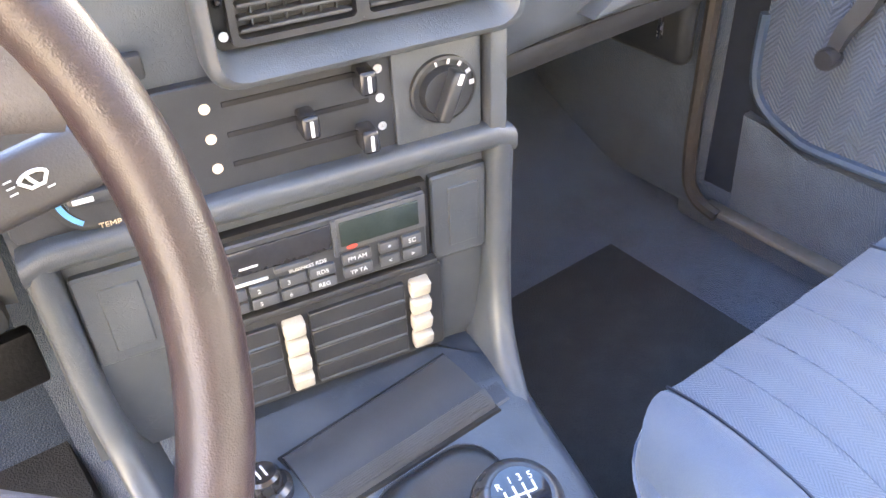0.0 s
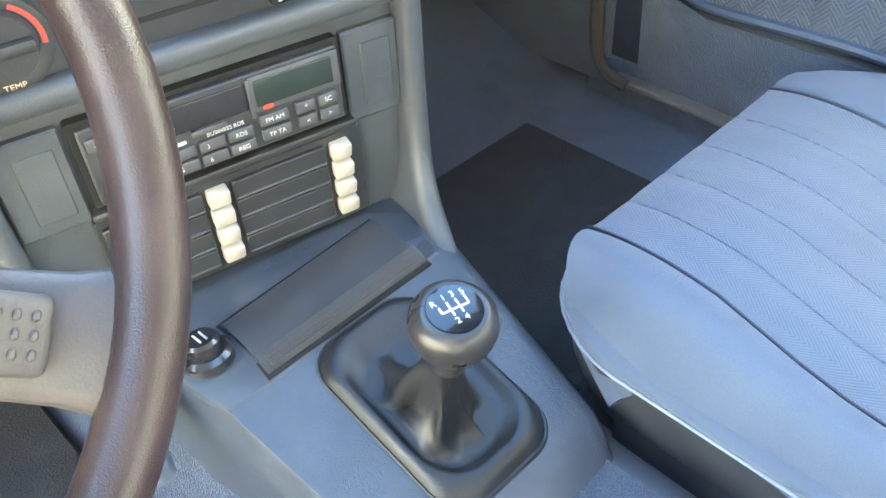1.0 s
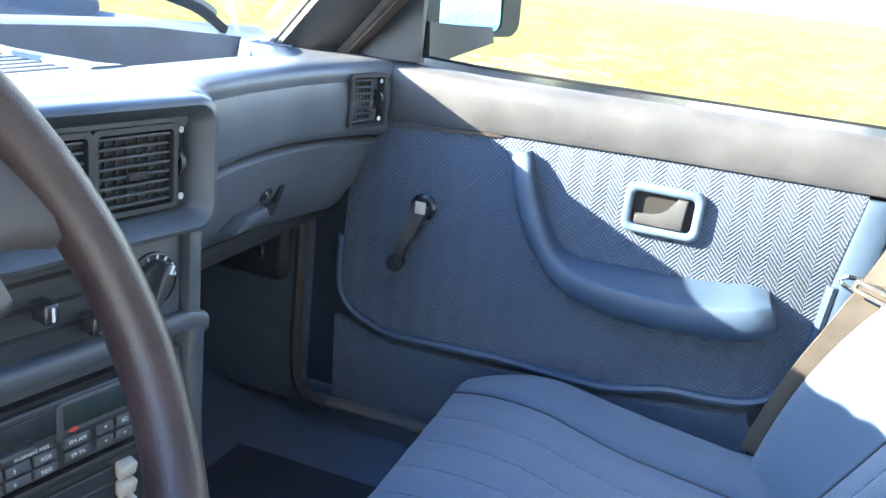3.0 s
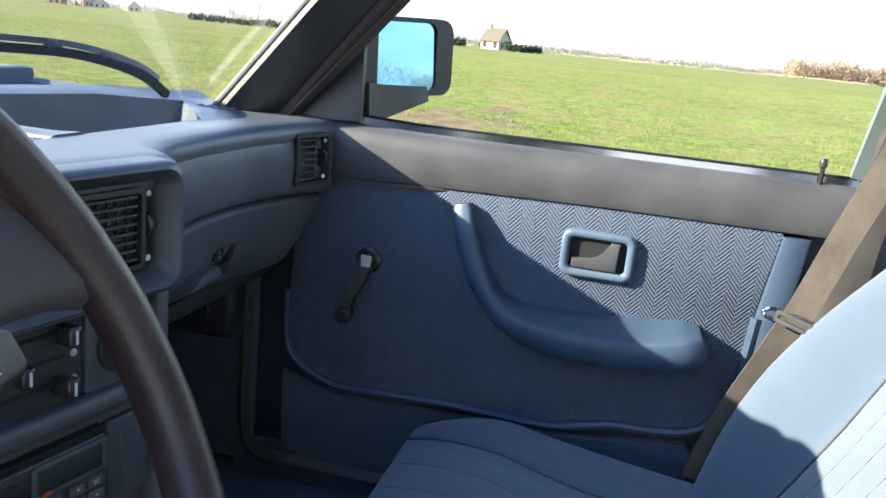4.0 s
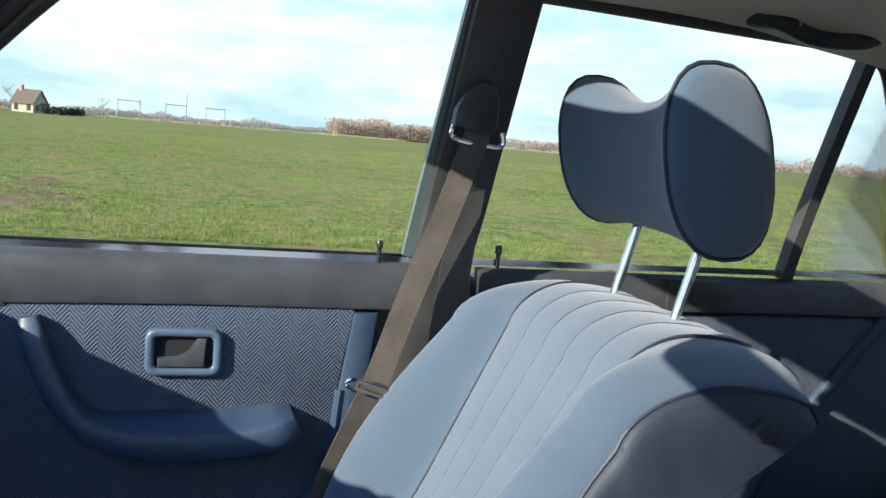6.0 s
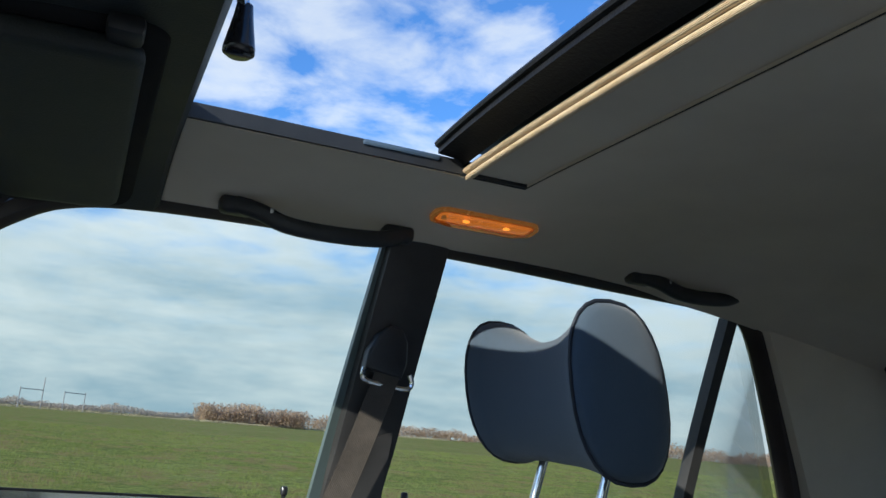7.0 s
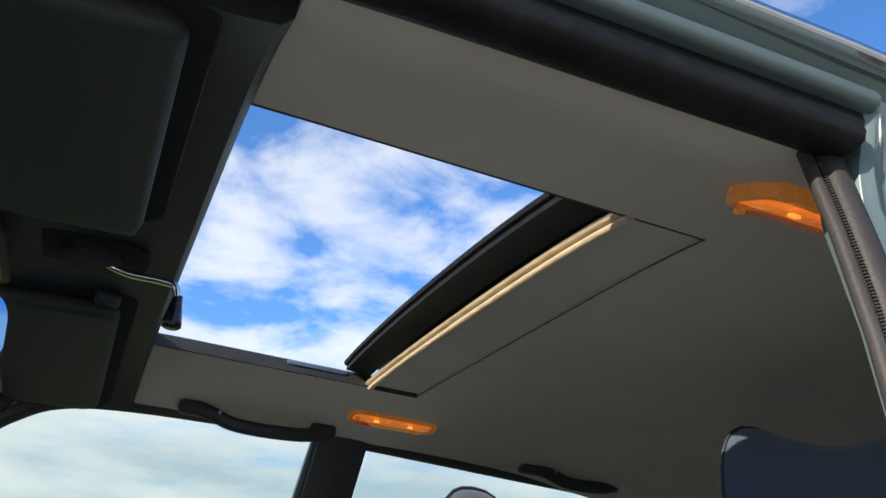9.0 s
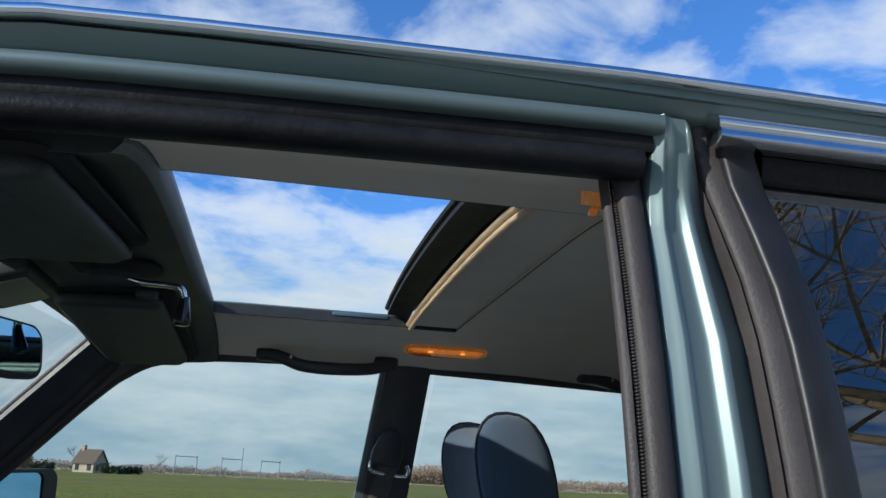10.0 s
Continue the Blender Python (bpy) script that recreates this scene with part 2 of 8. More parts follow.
M["arm"] = surface("blue_arm_vinyl", (0.028, 0.052, 0.090), (0.040, 0.069, 0.112), 0.40, 14, 0.4, 800, dist=0.0008, kind="LEATHER")
M["blueplastic"] = surface("light_blue_plastic", (0.058, 0.096, 0.145), (0.074, 0.116, 0.170), 0.38, 20, 0.2, 600)
M["steel"] = surface("brushed_steel", (0.55, 0.56, 0.58), (0.65, 0.66, 0.68), 0.22, 40, 0.05, 300, metal=1.0)
M["chrome"] = surface("chrome", (0.78, 0.79, 0.80), (0.86, 0.87, 0.88), 0.08, 30, 0.0, metal=1.0, rough2=0.14)
M["headliner"] = surface("beige_headliner", (0.68, 0.60, 0.485), (0.75, 0.67, 0.545), 0.9, 6, 0.5, 900, dist=0.0008)
M["lip"] = surface("tan_sunroof_lip", (0.66, 0.52, 0.34), (0.76, 0.62, 0.43), 0.7, 30, 0.4, 300)
M["header"] = surface("dark_green_black_header", (0.026, 0.031, 0.031), (0.038, 0.044, 0.043), 0.5, 12, 0.4, 700, kind="LEATHER")
M["visor"] = surface("visor_vinyl", (0.030, 0.036, 0.035), (0.044, 0.051, 0.049), 0.55, 12, 0.4, 650, kind="LEATHER")
M["rubber"] = surface("worn_rubber", (0.007, 0.007, 0.008), (0.016, 0.016, 0.017), 0.42, 25, 0.5, 200, dist=0.001)
M["seal"] = surface("ribbed_seal", (0.042, 0.036, 0.035), (0.062, 0.054, 0.052), 0.5, 12, 0.4, 400, dist=0.001)
M["paint"] = surface("green_metallic_paint", (0.140, 0.190, 0.188), (0.150, 0.201, 0.198), 0.42, 8, 0.0, 2000, metal=0.5, coat=0.25, rough2=0.46)
M["belt"] = webbing("brown_webbing")
M["white"] = surface("cream_plastic", (0.40, 0.365, 0.31), (0.47, 0.43, 0.37), 0.5, 40, 0.05, 300)
M["print"] = surface("white_print", (0.52, 0.52, 0.52), (0.58, 0.58, 0.58), 0.6, 50, 0.0)
M["display"] = surface("dark_green_display", (0.020, 0.030, 0.028), (0.03, 0.042, 0.038), 0.12, 30, 0.0)
M["radio"] = surface("radio_face", (0.034, 0.036, 0.040), (0.046, 0.049, 0.054), 0.42, 30, 0.2, 900)
M["button"] = surface("radio_button", (0.055, 0.058, 0.063), (0.072, 0.075, 0.081), 0.42, 30, 0.1, 900)
M["knobface"] = surface("shift_cap", (0.008, 0.010, 0.015), (0.011, 0.014, 0.021), 0.04, 20, 0.0)
M["knob"] = surface("satin_black_knob", (0.020, 0.020, 0.022), (0.034, 0.033, 0.035), 0.26, 20, 0.1, 300)
M["red"] = surface("red_print", (0.45, 0.060, 0.045), (0.52, 0.08, 0.06), 0.5, 40, 0.0)
M["bluep"] = surface("blue_print", (0.05, 0.32, 0.68), (0.07, 0.38, 0.74), 0.5, 40, 0.0)
M["orangep"] = surface("warm_print", (0.75, 0.55, 0.38), (0.82, 0.62, 0.45), 0.6, 50, 0.0)
M["lens"] = lamp_lens("amber_lens", (0.55, 0.24, 0.06), 0.10)
M["bulb"] = lamp_lens("bulb", (1.0, 0.62, 0.22), 0.65)
M["glass"] = glass("window_glass", (0.90, 0.955, 0.955), 0.6)
M["screen"] = glass("windscreen_glass", (0.95, 0.98, 0.97), 0.2)
M["reardoor"] = glass("tinted_glass", (0.12, 0.15, 0.16), 2.3, 1.6)
M["mirror"] = surface("mirror_glass", (0.20, 0.42, 0.58), (0.21, 0.43, 0.59), 0.02, 10, 0.0, metal=1.0, rough2=0.02)
M["grey_slab"] = surface("grey_wallet", (0.06, 0.065, 0.075), (0.085, 0.09, 0.10), 0.5, 40, 0.4, 700, kind="LEATHER")
M["grass"] = field("field_grass")
M["blade"] = foliage("grass_blade", (0.175, 0.222, 0.055), (0.275, 0.300, 0.098), 2.5, 0.28)
M["straw"] = surface("dry_grass", (0.33, 0.28, 0.165), (0.43, 0.37, 0.235), 0.85, 2.0, 0.0)
M["soil"] = surface("bare_soil", (0.12, 0.082, 0.044), (0.24, 0.172, 0.092), 0.95, 2.2, 0.8, 25, dist=0.02)
M["brick"] = surface("old_brick", (0.36, 0.30, 0.22), (0.46, 0.39, 0.30), 0.9, 2, 0.4, 8)
M["redbrick"] = surface("red_brick", (0.34, 0.20, 0.15), (0.42, 0.26, 0.20), 0.9, 2, 0.4, 8)
M["tile"] = surface("brown_tiles", (0.095, 0.07, 0.048), (0.14, 0.105, 0.075), 0.85, 2, 0.5, 6)
M["orange_tile"] = surface("orange_tiles", (0.36, 0.20, 0.135), (0.44, 0.26, 0.18), 0.85, 2, 0.5, 6)
M["bark"] = surface("bark", (0.30, 0.235, 0.15), (0.46, 0.38, 0.255), 0.9, 6, 0.8, 30, dist=0.02)
# brown and russet twigs, paled to carry the haze of distance in their colour
M["twig"] = foliage("brown_twigs", (0.40, 0.345, 0.29), (0.50, 0.435, 0.375), 0.05)
M["reddish"] = foliage("russet_twigs", (0.40, 0.285, 0.20), (0.50, 0.375, 0.275), 0.05)
M["conifer"] = foliage("dark_conifer", (0.05, 0.065, 0.04), (0.085, 0.10, 0.065), 0.6)
M["pole"] = surface("grey_pole", (0.24, 0.24, 0.25), (0.30, 0.30, 0.31), 0.7, 5, 0.0)
M["window_dark"] = surface("dark_pane", (0.03, 0.035, 0.04), (0.05, 0.055, 0.06), 0.15, 2, 0.0)

M["blackframe"] = surface("satin_black_paint", (0.012, 0.012, 0.014), (0.019, 0.019, 0.021), 0.36, 30, 0.05, 400)


M["seam"] = surface("blue_stitching", (0.075, 0.105, 0.15), (0.095, 0.13, 0.18), 0.6, 40, 0.0)
# blue vinyl, made darker to hold the shade on the backrest's side
M["side_vinyl"] = vinyl("seat_side_vinyl", (0.011, 0.018, 0.032), (0.017, 0.026, 0.043), 0.58)
M["skirt"] = surface("charcoal_seat_skirt", (0.026, 0.030, 0.035), (0.040, 0.045, 0.052), 0.6, 14, 0.3, 600)
M["sillpaint"] = surface("polished_metal_strip", (0.66, 0.72, 0.78), (0.70, 0.76, 0.82), 0.10, 8, 0.0, 2000, metal=1.0, rough2=0.14)
M["sillplate"] = surface("brown_grey_plastic", (0.13, 0.115, 0.10), (0.17, 0.15, 0.135), 0.5, 20, 0.2, 500)
M["bluepiping"] = surface("blue_piping", (0.13, 0.17, 0.225), (0.17, 0.21, 0.27), 0.4, 40, 0.2, 600)

M["reflector"] = lamp_lens("lamp_reflector", (0.88, 0.47, 0.18), 0.24)
M["amber_glass"] = glass("amber_glass", (0.86, 0.52, 0.22), 1.6)

M["pale_grey"] = surface("pale_grey_plastic", (0.15, 0.155, 0.16), (0.185, 0.19, 0.195), 0.45, 20, 0.2, 700)

M["brown_seal"] = surface("brown_seal", (0.036, 0.027, 0.024), (0.056, 0.041, 0.035), 0.42, 14, 0.4, 500, dist=0.0008)

# dull, aged surfaces mirror less than fresh ones
for key, level in (("rubber", 0.2), ("seal", 0.3), ("blackframe", 0.35), ("soil", 0.05), ("belt", 0.2), ("matt", 0.3)):
    M[key].node_tree.nodes["Principled BSDF"].inputs["Specular IOR Level"].default_value = level

# ---- shaping tools ----
def thing(name, at, label, category, group="", kind=""):
    e = new(name)
    e.location, e.empty_display_size = at, 0.02
    return tagged(e, label, category, group, kind)


def finish(name, bm, material, angle=38):
    bmesh.ops.remove_doubles(bm, verts=bm.verts, dist=1e-6)
    bmesh.ops.recalc_face_normals(bm, faces=bm.faces)
    me = bpy.data.meshes.new(name)
    bm.to_mesh(me)
    bm.free()
    me.materials.append(material if isinstance(material, bpy.types.Material) else M[material])
    me.shade_smooth()
    me.set_sharp_from_angle(angle=radians(angle))
    return me


def part(name, bm, material, parent, label="", angle=38):
    ob = new(name, finish(name, bm, material, angle))
    ob.parent = parent
    if parent.type == "EMPTY":
        ob.matrix_parent_inverse = parent.matrix_basis.inverted()
    return tagged(ob, label)


def solo(name, bm, material, label, category, group="", kind="", angle=38):
    return tagged(new(name, finish(name, bm, material, angle)), label, category, group, kind)


def join(bm, other, m=None):
    vs = [bm.verts.new(m @ v.co if m else v.co) for v in other.verts]
    other.verts.index_update()
    for f in other.faces:
        try:
            bm.faces.new([vs[v.index] for v in f.verts])
        except ValueError:
            pass
    other.free()
    return bm


def rbox(bm, c, size, r=0.003, seg=2, m=None):
    """A box with rounded edges, centred at c (in m's frame)."""
    t = bmesh.new()
    bmesh.ops.create_cube(t, size=1.0, matrix=Matrix.Translation(c) @ Matrix.Diagonal((*size, 1)))
    r = min(r, 0.49 * min(size))
    if r > 0:
        bmesh.ops.bevel(t, geom=t.edges[:], offset=r, segments=seg, profile=0.5, affect="EDGES")
    return join(bm, t, m)


def loft(bm, rings, closed=True, caps=True):
    vs = [[bm.verts.new(p) for p in ring] for ring in rings]
    n = len(vs[0])
    for a, b in zip(vs, vs[1:]):
        for i in range(n if closed else n - 1):
            bm.faces.new((a[i], a[(i + 1) % n], b[(i + 1) % n], b[i]))
    if caps and closed:
        bm.faces.new(vs[0][::-1])
        bm.faces.new(vs[-1])
    return bm


def wrap(bm, rings):
    """Closed rings joined to a closed band (a frame round an opening)."""
    return loft(bm, list(rings) + [rings[0]], True, False)


def rr(w, h, r, n=4, cx=0.0, cy=0.0):
    """A rounded rectangle's outline, round (cx, cy)."""
    out = []
    for k, (sx, sy) in enumerate(((1, 1), (-1, 1), (-1, -1), (1, -1))):
        for i in range(n + 1):
            a = math.pi / 2 * (k + i / n)
            out.append((cx + sx * (w / 2 - r) + r * math.cos(a), cy + sy * (h / 2 - r) + r * math.sin(a)))
    return out


def curve(pts, n=8, closed=False):
    """A smooth line through the points."""
    pts = [Vector(p) for p in pts]
    out, k = [], len(pts)
    for i in range(k if closed else k - 1):
        if closed:
            p0, p1, p2, p3 = (pts[(i + j) % k] for j in (-1, 0, 1, 2))
        else:
            p0, p1, p2, p3 = pts[max(i - 1, 0)], pts[i], pts[i + 1], pts[min(i + 2, k - 1)]
        for s in range(n):
            t = s / n
            out.append(0.5 * (2 * p1 + (p2 - p0) * t + (2 * p0 - 5 * p1 + 4 * p2 - p3) * t * t + (3 * p1 - p0 - 3 * p2 + p3) * t ** 3))
    if not closed:
        out.append(pts[-1])
    return out


def sweep(bm, pts, profile, up=(0, 0, 1), closed=False, scale=None):
    """A profile of (side, up) pairs drawn along a line of points."""
    pts = [Vector(p) for p in pts]
    rings, k = [], len(pts)
    for i, p in enumerate(pts):
        a = pts[(i - 1) % k] if closed or i else p
        b = pts[(i + 1) % k] if closed or i < k - 1 else p
        d = (b - a).normalized()
        u = Vector(up(i / (k - 1)) if callable(up) else up)
        side = d.cross(u)
        side = side.normalized() if side.length > 1e-6 else Vector((1, 0, 0))
        top = side.cross(d)
        s = scale(i / (k - 1)) if scale else 1.0
        rings.append([p + side * (x * s) + top * (y * s) for x, y in profile])
    if closed:
        return wrap(bm, rings)
    return loft(bm, rings)


def circle(r, n=10, ry=None):
    return [(r * math.cos(2 * math.pi * i / n), (ry or r) * math.sin(2 * math.pi * i / n)) for i in range(n)]


def tube(bm, pts, r, n=10, up=(0, 0, 1), closed=False, scale=None):
    return sweep(bm, pts, circle(r, n), up, closed, scale)


def lathe(bm, prof, m, n=24):
    """A profile of (radius, height) turned about m's z axis."""
    rings = [[m @ Vector((r * math.cos(2 * math.pi * i / n), r * math.sin(2 * math.pi * i / n), h)) for i in range(n)] for r, h in prof]
    return loft(bm, rings)


def slab(bm, outline, d0, d1, m, r=0.0, seg=2):
    """A flat outline in m's x-z plane with thickness from y = d0 to d1; r rounds the edge at d0 (towards the viewer)."""
    def ring(d, inset):
        if not inset:
            return [m @ Vector((x, d, z)) for x, z in outline]
        cx, cz = sum(p[0] for p in outline) / len(outline), sum(p[1] for p in outline) / len(outline)
        k, out = len(outline), []
        for i, (x, z) in enumerate(outline):
            (ax, az), (bx, bz) = outline[i - 1], outline[(i + 1) % k]
            n = Vector((bz - az, ax - bx))
            n = n.normalized() if n.length else Vector((0, 0))
            if n.dot(Vector((cx - x, cz - z))) < 0:
                n = -n
            out.append(m @ Vector((x + n[0] * inset, d, z + n[1] * inset)))
        return out
    s = 1 if d1 > d0 else -1
    rings = [ring(d0 + s * (r - r * math.sin(math.pi / 2 * i / seg)), r - r * math.cos(math.pi / 2 * i / seg)) for i in range(seg, 0, -1)] if r else []
    return loft(bm, rings + [ring(d0 + s * r, 0), ring(d1, 0)])


def border(bm, outer, inner, d0, d1, m):
    """A frame between two outlines of equal count in m's x-z plane."""
    f = lambda o, d: [m @ Vector((x, d, z)) for x, z in o]
    return wrap(bm, [f(outer, d0), f(inner, d0), f(inner, d1), f(outer, d1)])


def cells(bm, xs, ys, z, thick, skip):
    """A sheet on the given lines, without the cells for which skip(x, y) holds."""
    grid = [[bm.verts.new((x, y, z(x, y))) for y in ys] for x in xs]
    for i in range(len(xs) - 1):
        for j in range(len(ys) - 1):
            if not skip((xs[i] + xs[i + 1]) / 2, (ys[j] + ys[j + 1]) / 2):
                bm.faces.new((grid[i][j], grid[i + 1][j], grid[i + 1][j + 1], grid[i][j + 1]))
    loose = [v for v in bm.verts if not v.link_faces]
    bmesh.ops.delete(bm, geom=loose, context="VERTS")
    bmesh.ops.recalc_face_normals(bm, faces=bm.faces)
    if bm.faces and sum(f.normal.z for f in bm.faces) < 0:
        bmesh.ops.reverse_faces(bm, faces=bm.faces)
    ret = bmesh.ops.extrude_face_region(bm, geom=bm.faces[:])
    for v in (g for g in ret["geom"] if isinstance(g, bmesh.types.BMVert)):
        v.co.z += thick
    return bm


def lines(a, b, n):
    return [a + (b - a) * i / n for i in range(n + 1)]


def words(name, text, size, m, material, parent, align="CENTER"):
    """Lettering as a thin mesh in m's x-z plane, facing -y."""
    c = bpy.data.curves.new(name, "FONT")
    c.body, c.size, c.align_x, c.align_y, c.extrude = text, size, align, "CENTER", 0.0002
    tmp = bpy.data.objects.new(name, c)
    me = bpy.data.meshes.new_from_object(tmp)
    bpy.data.objects.remove(tmp)
    me.transform(m @ pose(0, 0, 0, 90))
    me.materials.clear()
    me.materials.append(M[material])
    ob = new(name, me)
    ob.parent = parent
    if parent.type == "EMPTY":
        ob.matrix_parent_inverse = parent.matrix_basis.inverted()
    return ob


I4 = Matrix.Identity(4)

# ---- ground ----
FLOOR = 0.27


def field_height(x, y):
    far = max(0.0, math.hypot(x, y) - 3.0)
    return 0.03 * noise.noise((x * 0.35, y * 0.35, 0)) * min(1, far / 3) + 0.25 * noise.noise((x * 0.02, y * 0.02, 5)) * min(1, far / 60)


def ground_sheet():
    bm = bmesh.new()
    steps = [0.0]
    while steps[-1] < 1500:
        steps.append(steps[-1] + max(0.5, steps[-1] * 0.09))
    axis = [-s for s in steps[:0:-1]] + steps
    grid = [[bm.verts.new((x, y, field_height(x, y))) for y in axis] for x in axis]
    for i in range(len(axis) - 1):
        for j in range(len(axis) - 1):
            bm.faces.new((grid[i][j], grid[i + 1][j], grid[i + 1][j + 1], grid[i][j + 1]))
    return solo("ground", bm, "grass", "wide flat green field of young grass", "field", kind="structure")


ground_sheet()


# ---- car shell ----
def lining_z(x, y):
    z = 1.349 - 0.05 * (min(abs(x), 0.566) / 0.58) ** 6
    if y < -0.15:
        z -= 0.085 * ((-0.15 - y) / 0.75) ** 2
    if y > 0.36:
        z -= 0.10 * (y - 0.36) ** 1.4
    return z


SR = (-0.405, 0.33, -0.051, 0.378)     # the sunroof's opening in the lining


def crown(x):
    """How much the sliding panel's front edge arches over the opening."""
    return 0.0085 * (1 - ((x - (SR[0] + SR[1]) / 2) / 0.3675) ** 2)


def in_opening(x, y, grow=0.0):
    return SR[0] - grow < x < SR[1] + grow and SR[2] - grow < y < SR[3] + grow


def lining():
    bm = bmesh.new()
    xs = [-0.614] + lines(-0.585, SR[0], 6) + lines(SR[0], SR[1], 14)[1:] + lines(SR[1], 0.585, 7)[1:]
    ys = lines(-0.95, SR[2], 14) + lines(SR[2], SR[3], 8)[1:]
    return solo("ceiling", cells(bm, xs, ys, lining_z, 0.012, in_opening), "headliner", "plain beige woven headliner with a sunroof opening", "headliner", kind="structure")


def header():
    """The dark panel over the windscreen, behind the visors."""
    bm = bmesh.new()
    rows = []
    for k in range(25):
        x = -0.57 + 1.14 * k / 24
        shape = [(0.378, 0.012), (0.379, -0.004), (0.386, -0.012), (0.41, -0.014), (0.50, -0.016), (0.575, -0.018), (0.60, -0.014), (0.607, 0.0), (0.60, 0.02), (0.40, 0.03)]
        rows.append([Vector((x, y + 0.025 * (1 - (x / 0.57) ** 2) * max(0, (y - 0.40) / 0.2), lining_z(x, y) + dz)) for y, dz in shape])
    loft(bm, rows)
    return solo("roof_header", bm, "header", "dark vinyl header panel above the windscreen", "trim", kind="structure")


def roof_skin():
    bm = bmesh.new()
    a = (SR[0] - 0.01, SR[1] + 0.01, 0.022, SR[3] + 0.012)
    xs = lines(-0.645, a[0], 6) + lines(a[0], a[1], 12)[1:] + lines(a[1], 0.645, 6)[1:]
    ys = lines(-1.0, a[2], 12) + lines(a[2], a[3], 6)[1:] + lines(a[3], 0.63, 4)[1:]
    z = lambda x, y: lining_z(0, y) + 0.022 - 0.016 * (x / 0.645) ** 2
    return solo("roof", cells(bm, xs, ys, z, 0.006, lambda x, y: a[0] < x < a[1] and a[2] < y < a[3]), "paint", "green metallic steel car roof", "car roof", kind="structure")


def sunroof():
    s = thing("sliding_roof", (SR[0], 0.0, 1.36), "sliding steel sunroof panel pushed back into the roof", "sunroof")
    bm = bmesh.new()          # lining of the panel, a little above the headliner
    xs, ys = lines(SR[0] + 0.004, SR[1] - 0.004, 12), lines(-0.3, 0.03, 5)
    part("panel_lining", cells(bm, xs, ys, lambda x, y: lining_z(x, y) + 0.006 + 0.03 * max(0, -0.05 - y) + 0.30 * crown(x) * max(0, (y + 0.05) / 0.08), 0.006, lambda x, y: False), "headliner", s)
    xs = lines(SR[0] + 0.002, SR[1] - 0.002, 14)
    bm = bmesh.new()          # dark gap where the panel slides under the headliner
    tube(bm, [(x, SR[2] + 0.001, lining_z(x, SR[2]) + 0.001) for x in lines(SR[0], SR[1], 14)], 0.0007, 6)
    for x in (SR[0], SR[1]):
        tube(bm, [(x, y, lining_z(x, y) + 0.001) for y in lines(SR[2], 0.03, 4)], 0.0010, 6)
    part("slide_gap", bm, "header", s)
    bm = bmesh.new()          # tan lip: two rounded beads with fine ribs
    face = []
    for k in range(29):
        u = k / 28
        out = 0.0042 * abs(math.sin(2 * math.pi * u)) ** 0.7 + (0.0007 if k % 2 else 0.0)
        face.append((0.030 + 0.010 * u + 0.88 * out, -0.011 + 0.0145 * u - 0.47 * out))
    face += [(0.034, 0.004), (0.024, 0.001)]
    loft(bm, [[Vector((x, y + 0.45 * crown(x), lining_z(x, 0.03) + 0.007 + dz + 0.35 * crown(x))) for y, dz in face] for x in xs])
    part("lip", bm, "lip", s, "tan ribbed front lip")
    bm = bmesh.new()
    sweep(bm, [(x, 0.060 + 0.9 * crown(x), lining_z(x, 0.05) + 0.031 + 0.5 * crown(x)) for x in xs], [(-0.016, -0.008), (0.006, -0.010), (0.020, -0.0175), (0.024, -0.012), (0.012, 0.010), (-0.016, 0.010)])
    part("front_channel", bm, "rubber", s, "worn black front channel")
    bm = bmesh.new()
    tube(bm, [(x, 0.077 + 0.9 * crown(x), lining_z(x, 0.05) + 0.035 + 0.5 * crown(x)) for x in xs], 0.005, 8)
    part("edge_seal", bm, "rubber", s, "black rubber edge seal")
    bm = bmesh.new()
    ys = lines(-0.30, 0.070, 6)
    cells(bm, xs, ys, lambda x, y: lining_z(x, y) + 0.034 + 0.5 * crown(x), 0.004, lambda x, y: False)
    part("steel_skin", bm, "paint", s)
    e = thing("roof_opening_frame", (SR[1], 0.2, 1.36), "black sunroof opening frame with slide rails", "sunroof frame")
    for x in (SR[0] - 0.006, SR[1] + 0.006):
        bm = bmesh.new()
        inner = 0.0075 if x < 0 else -0.0075
        sweep(bm, [(x + inner, y, lining_z(x, y) + 0.011) for y in lines(-0.05, 0.385, 8)], [(-0.004, -0.009), (0.004, -0.009), (0.004, 0.009), (-0.004, 0.009)])
        part("side_rail", bm, "black", e)
    bm = bmesh.new()
    rbox(bm, (SR[1] - 0.004, 0.125, lining_z(SR[1], 0.12) + 0.016), (0.010, 0.10, 0.008), 0.003)
    part("slide_cover", bm, "blueplastic", e, "pale grey slide cover")
    bm = bmesh.new()
    sweep(bm, [(x, SR[3] + 0.008, lining_z(x, 0.37) + 0.016) for x in lines(SR[0], SR[1], 8)], [(-0.006, -0.006), (0.006, -0.006), (0.006, 0.006), (-0.006, 0.006)])
    part("front_rail", bm, "black", e)


lining(), header(), roof_skin(), sunroof()


def side_x(z):
    """The side of the cabin at height z (positive side)."""
    return 0.715 - 0.03 * max(0, (0.92 - z)) - 0.30 * max(0, z - 0.90) ** 1.15


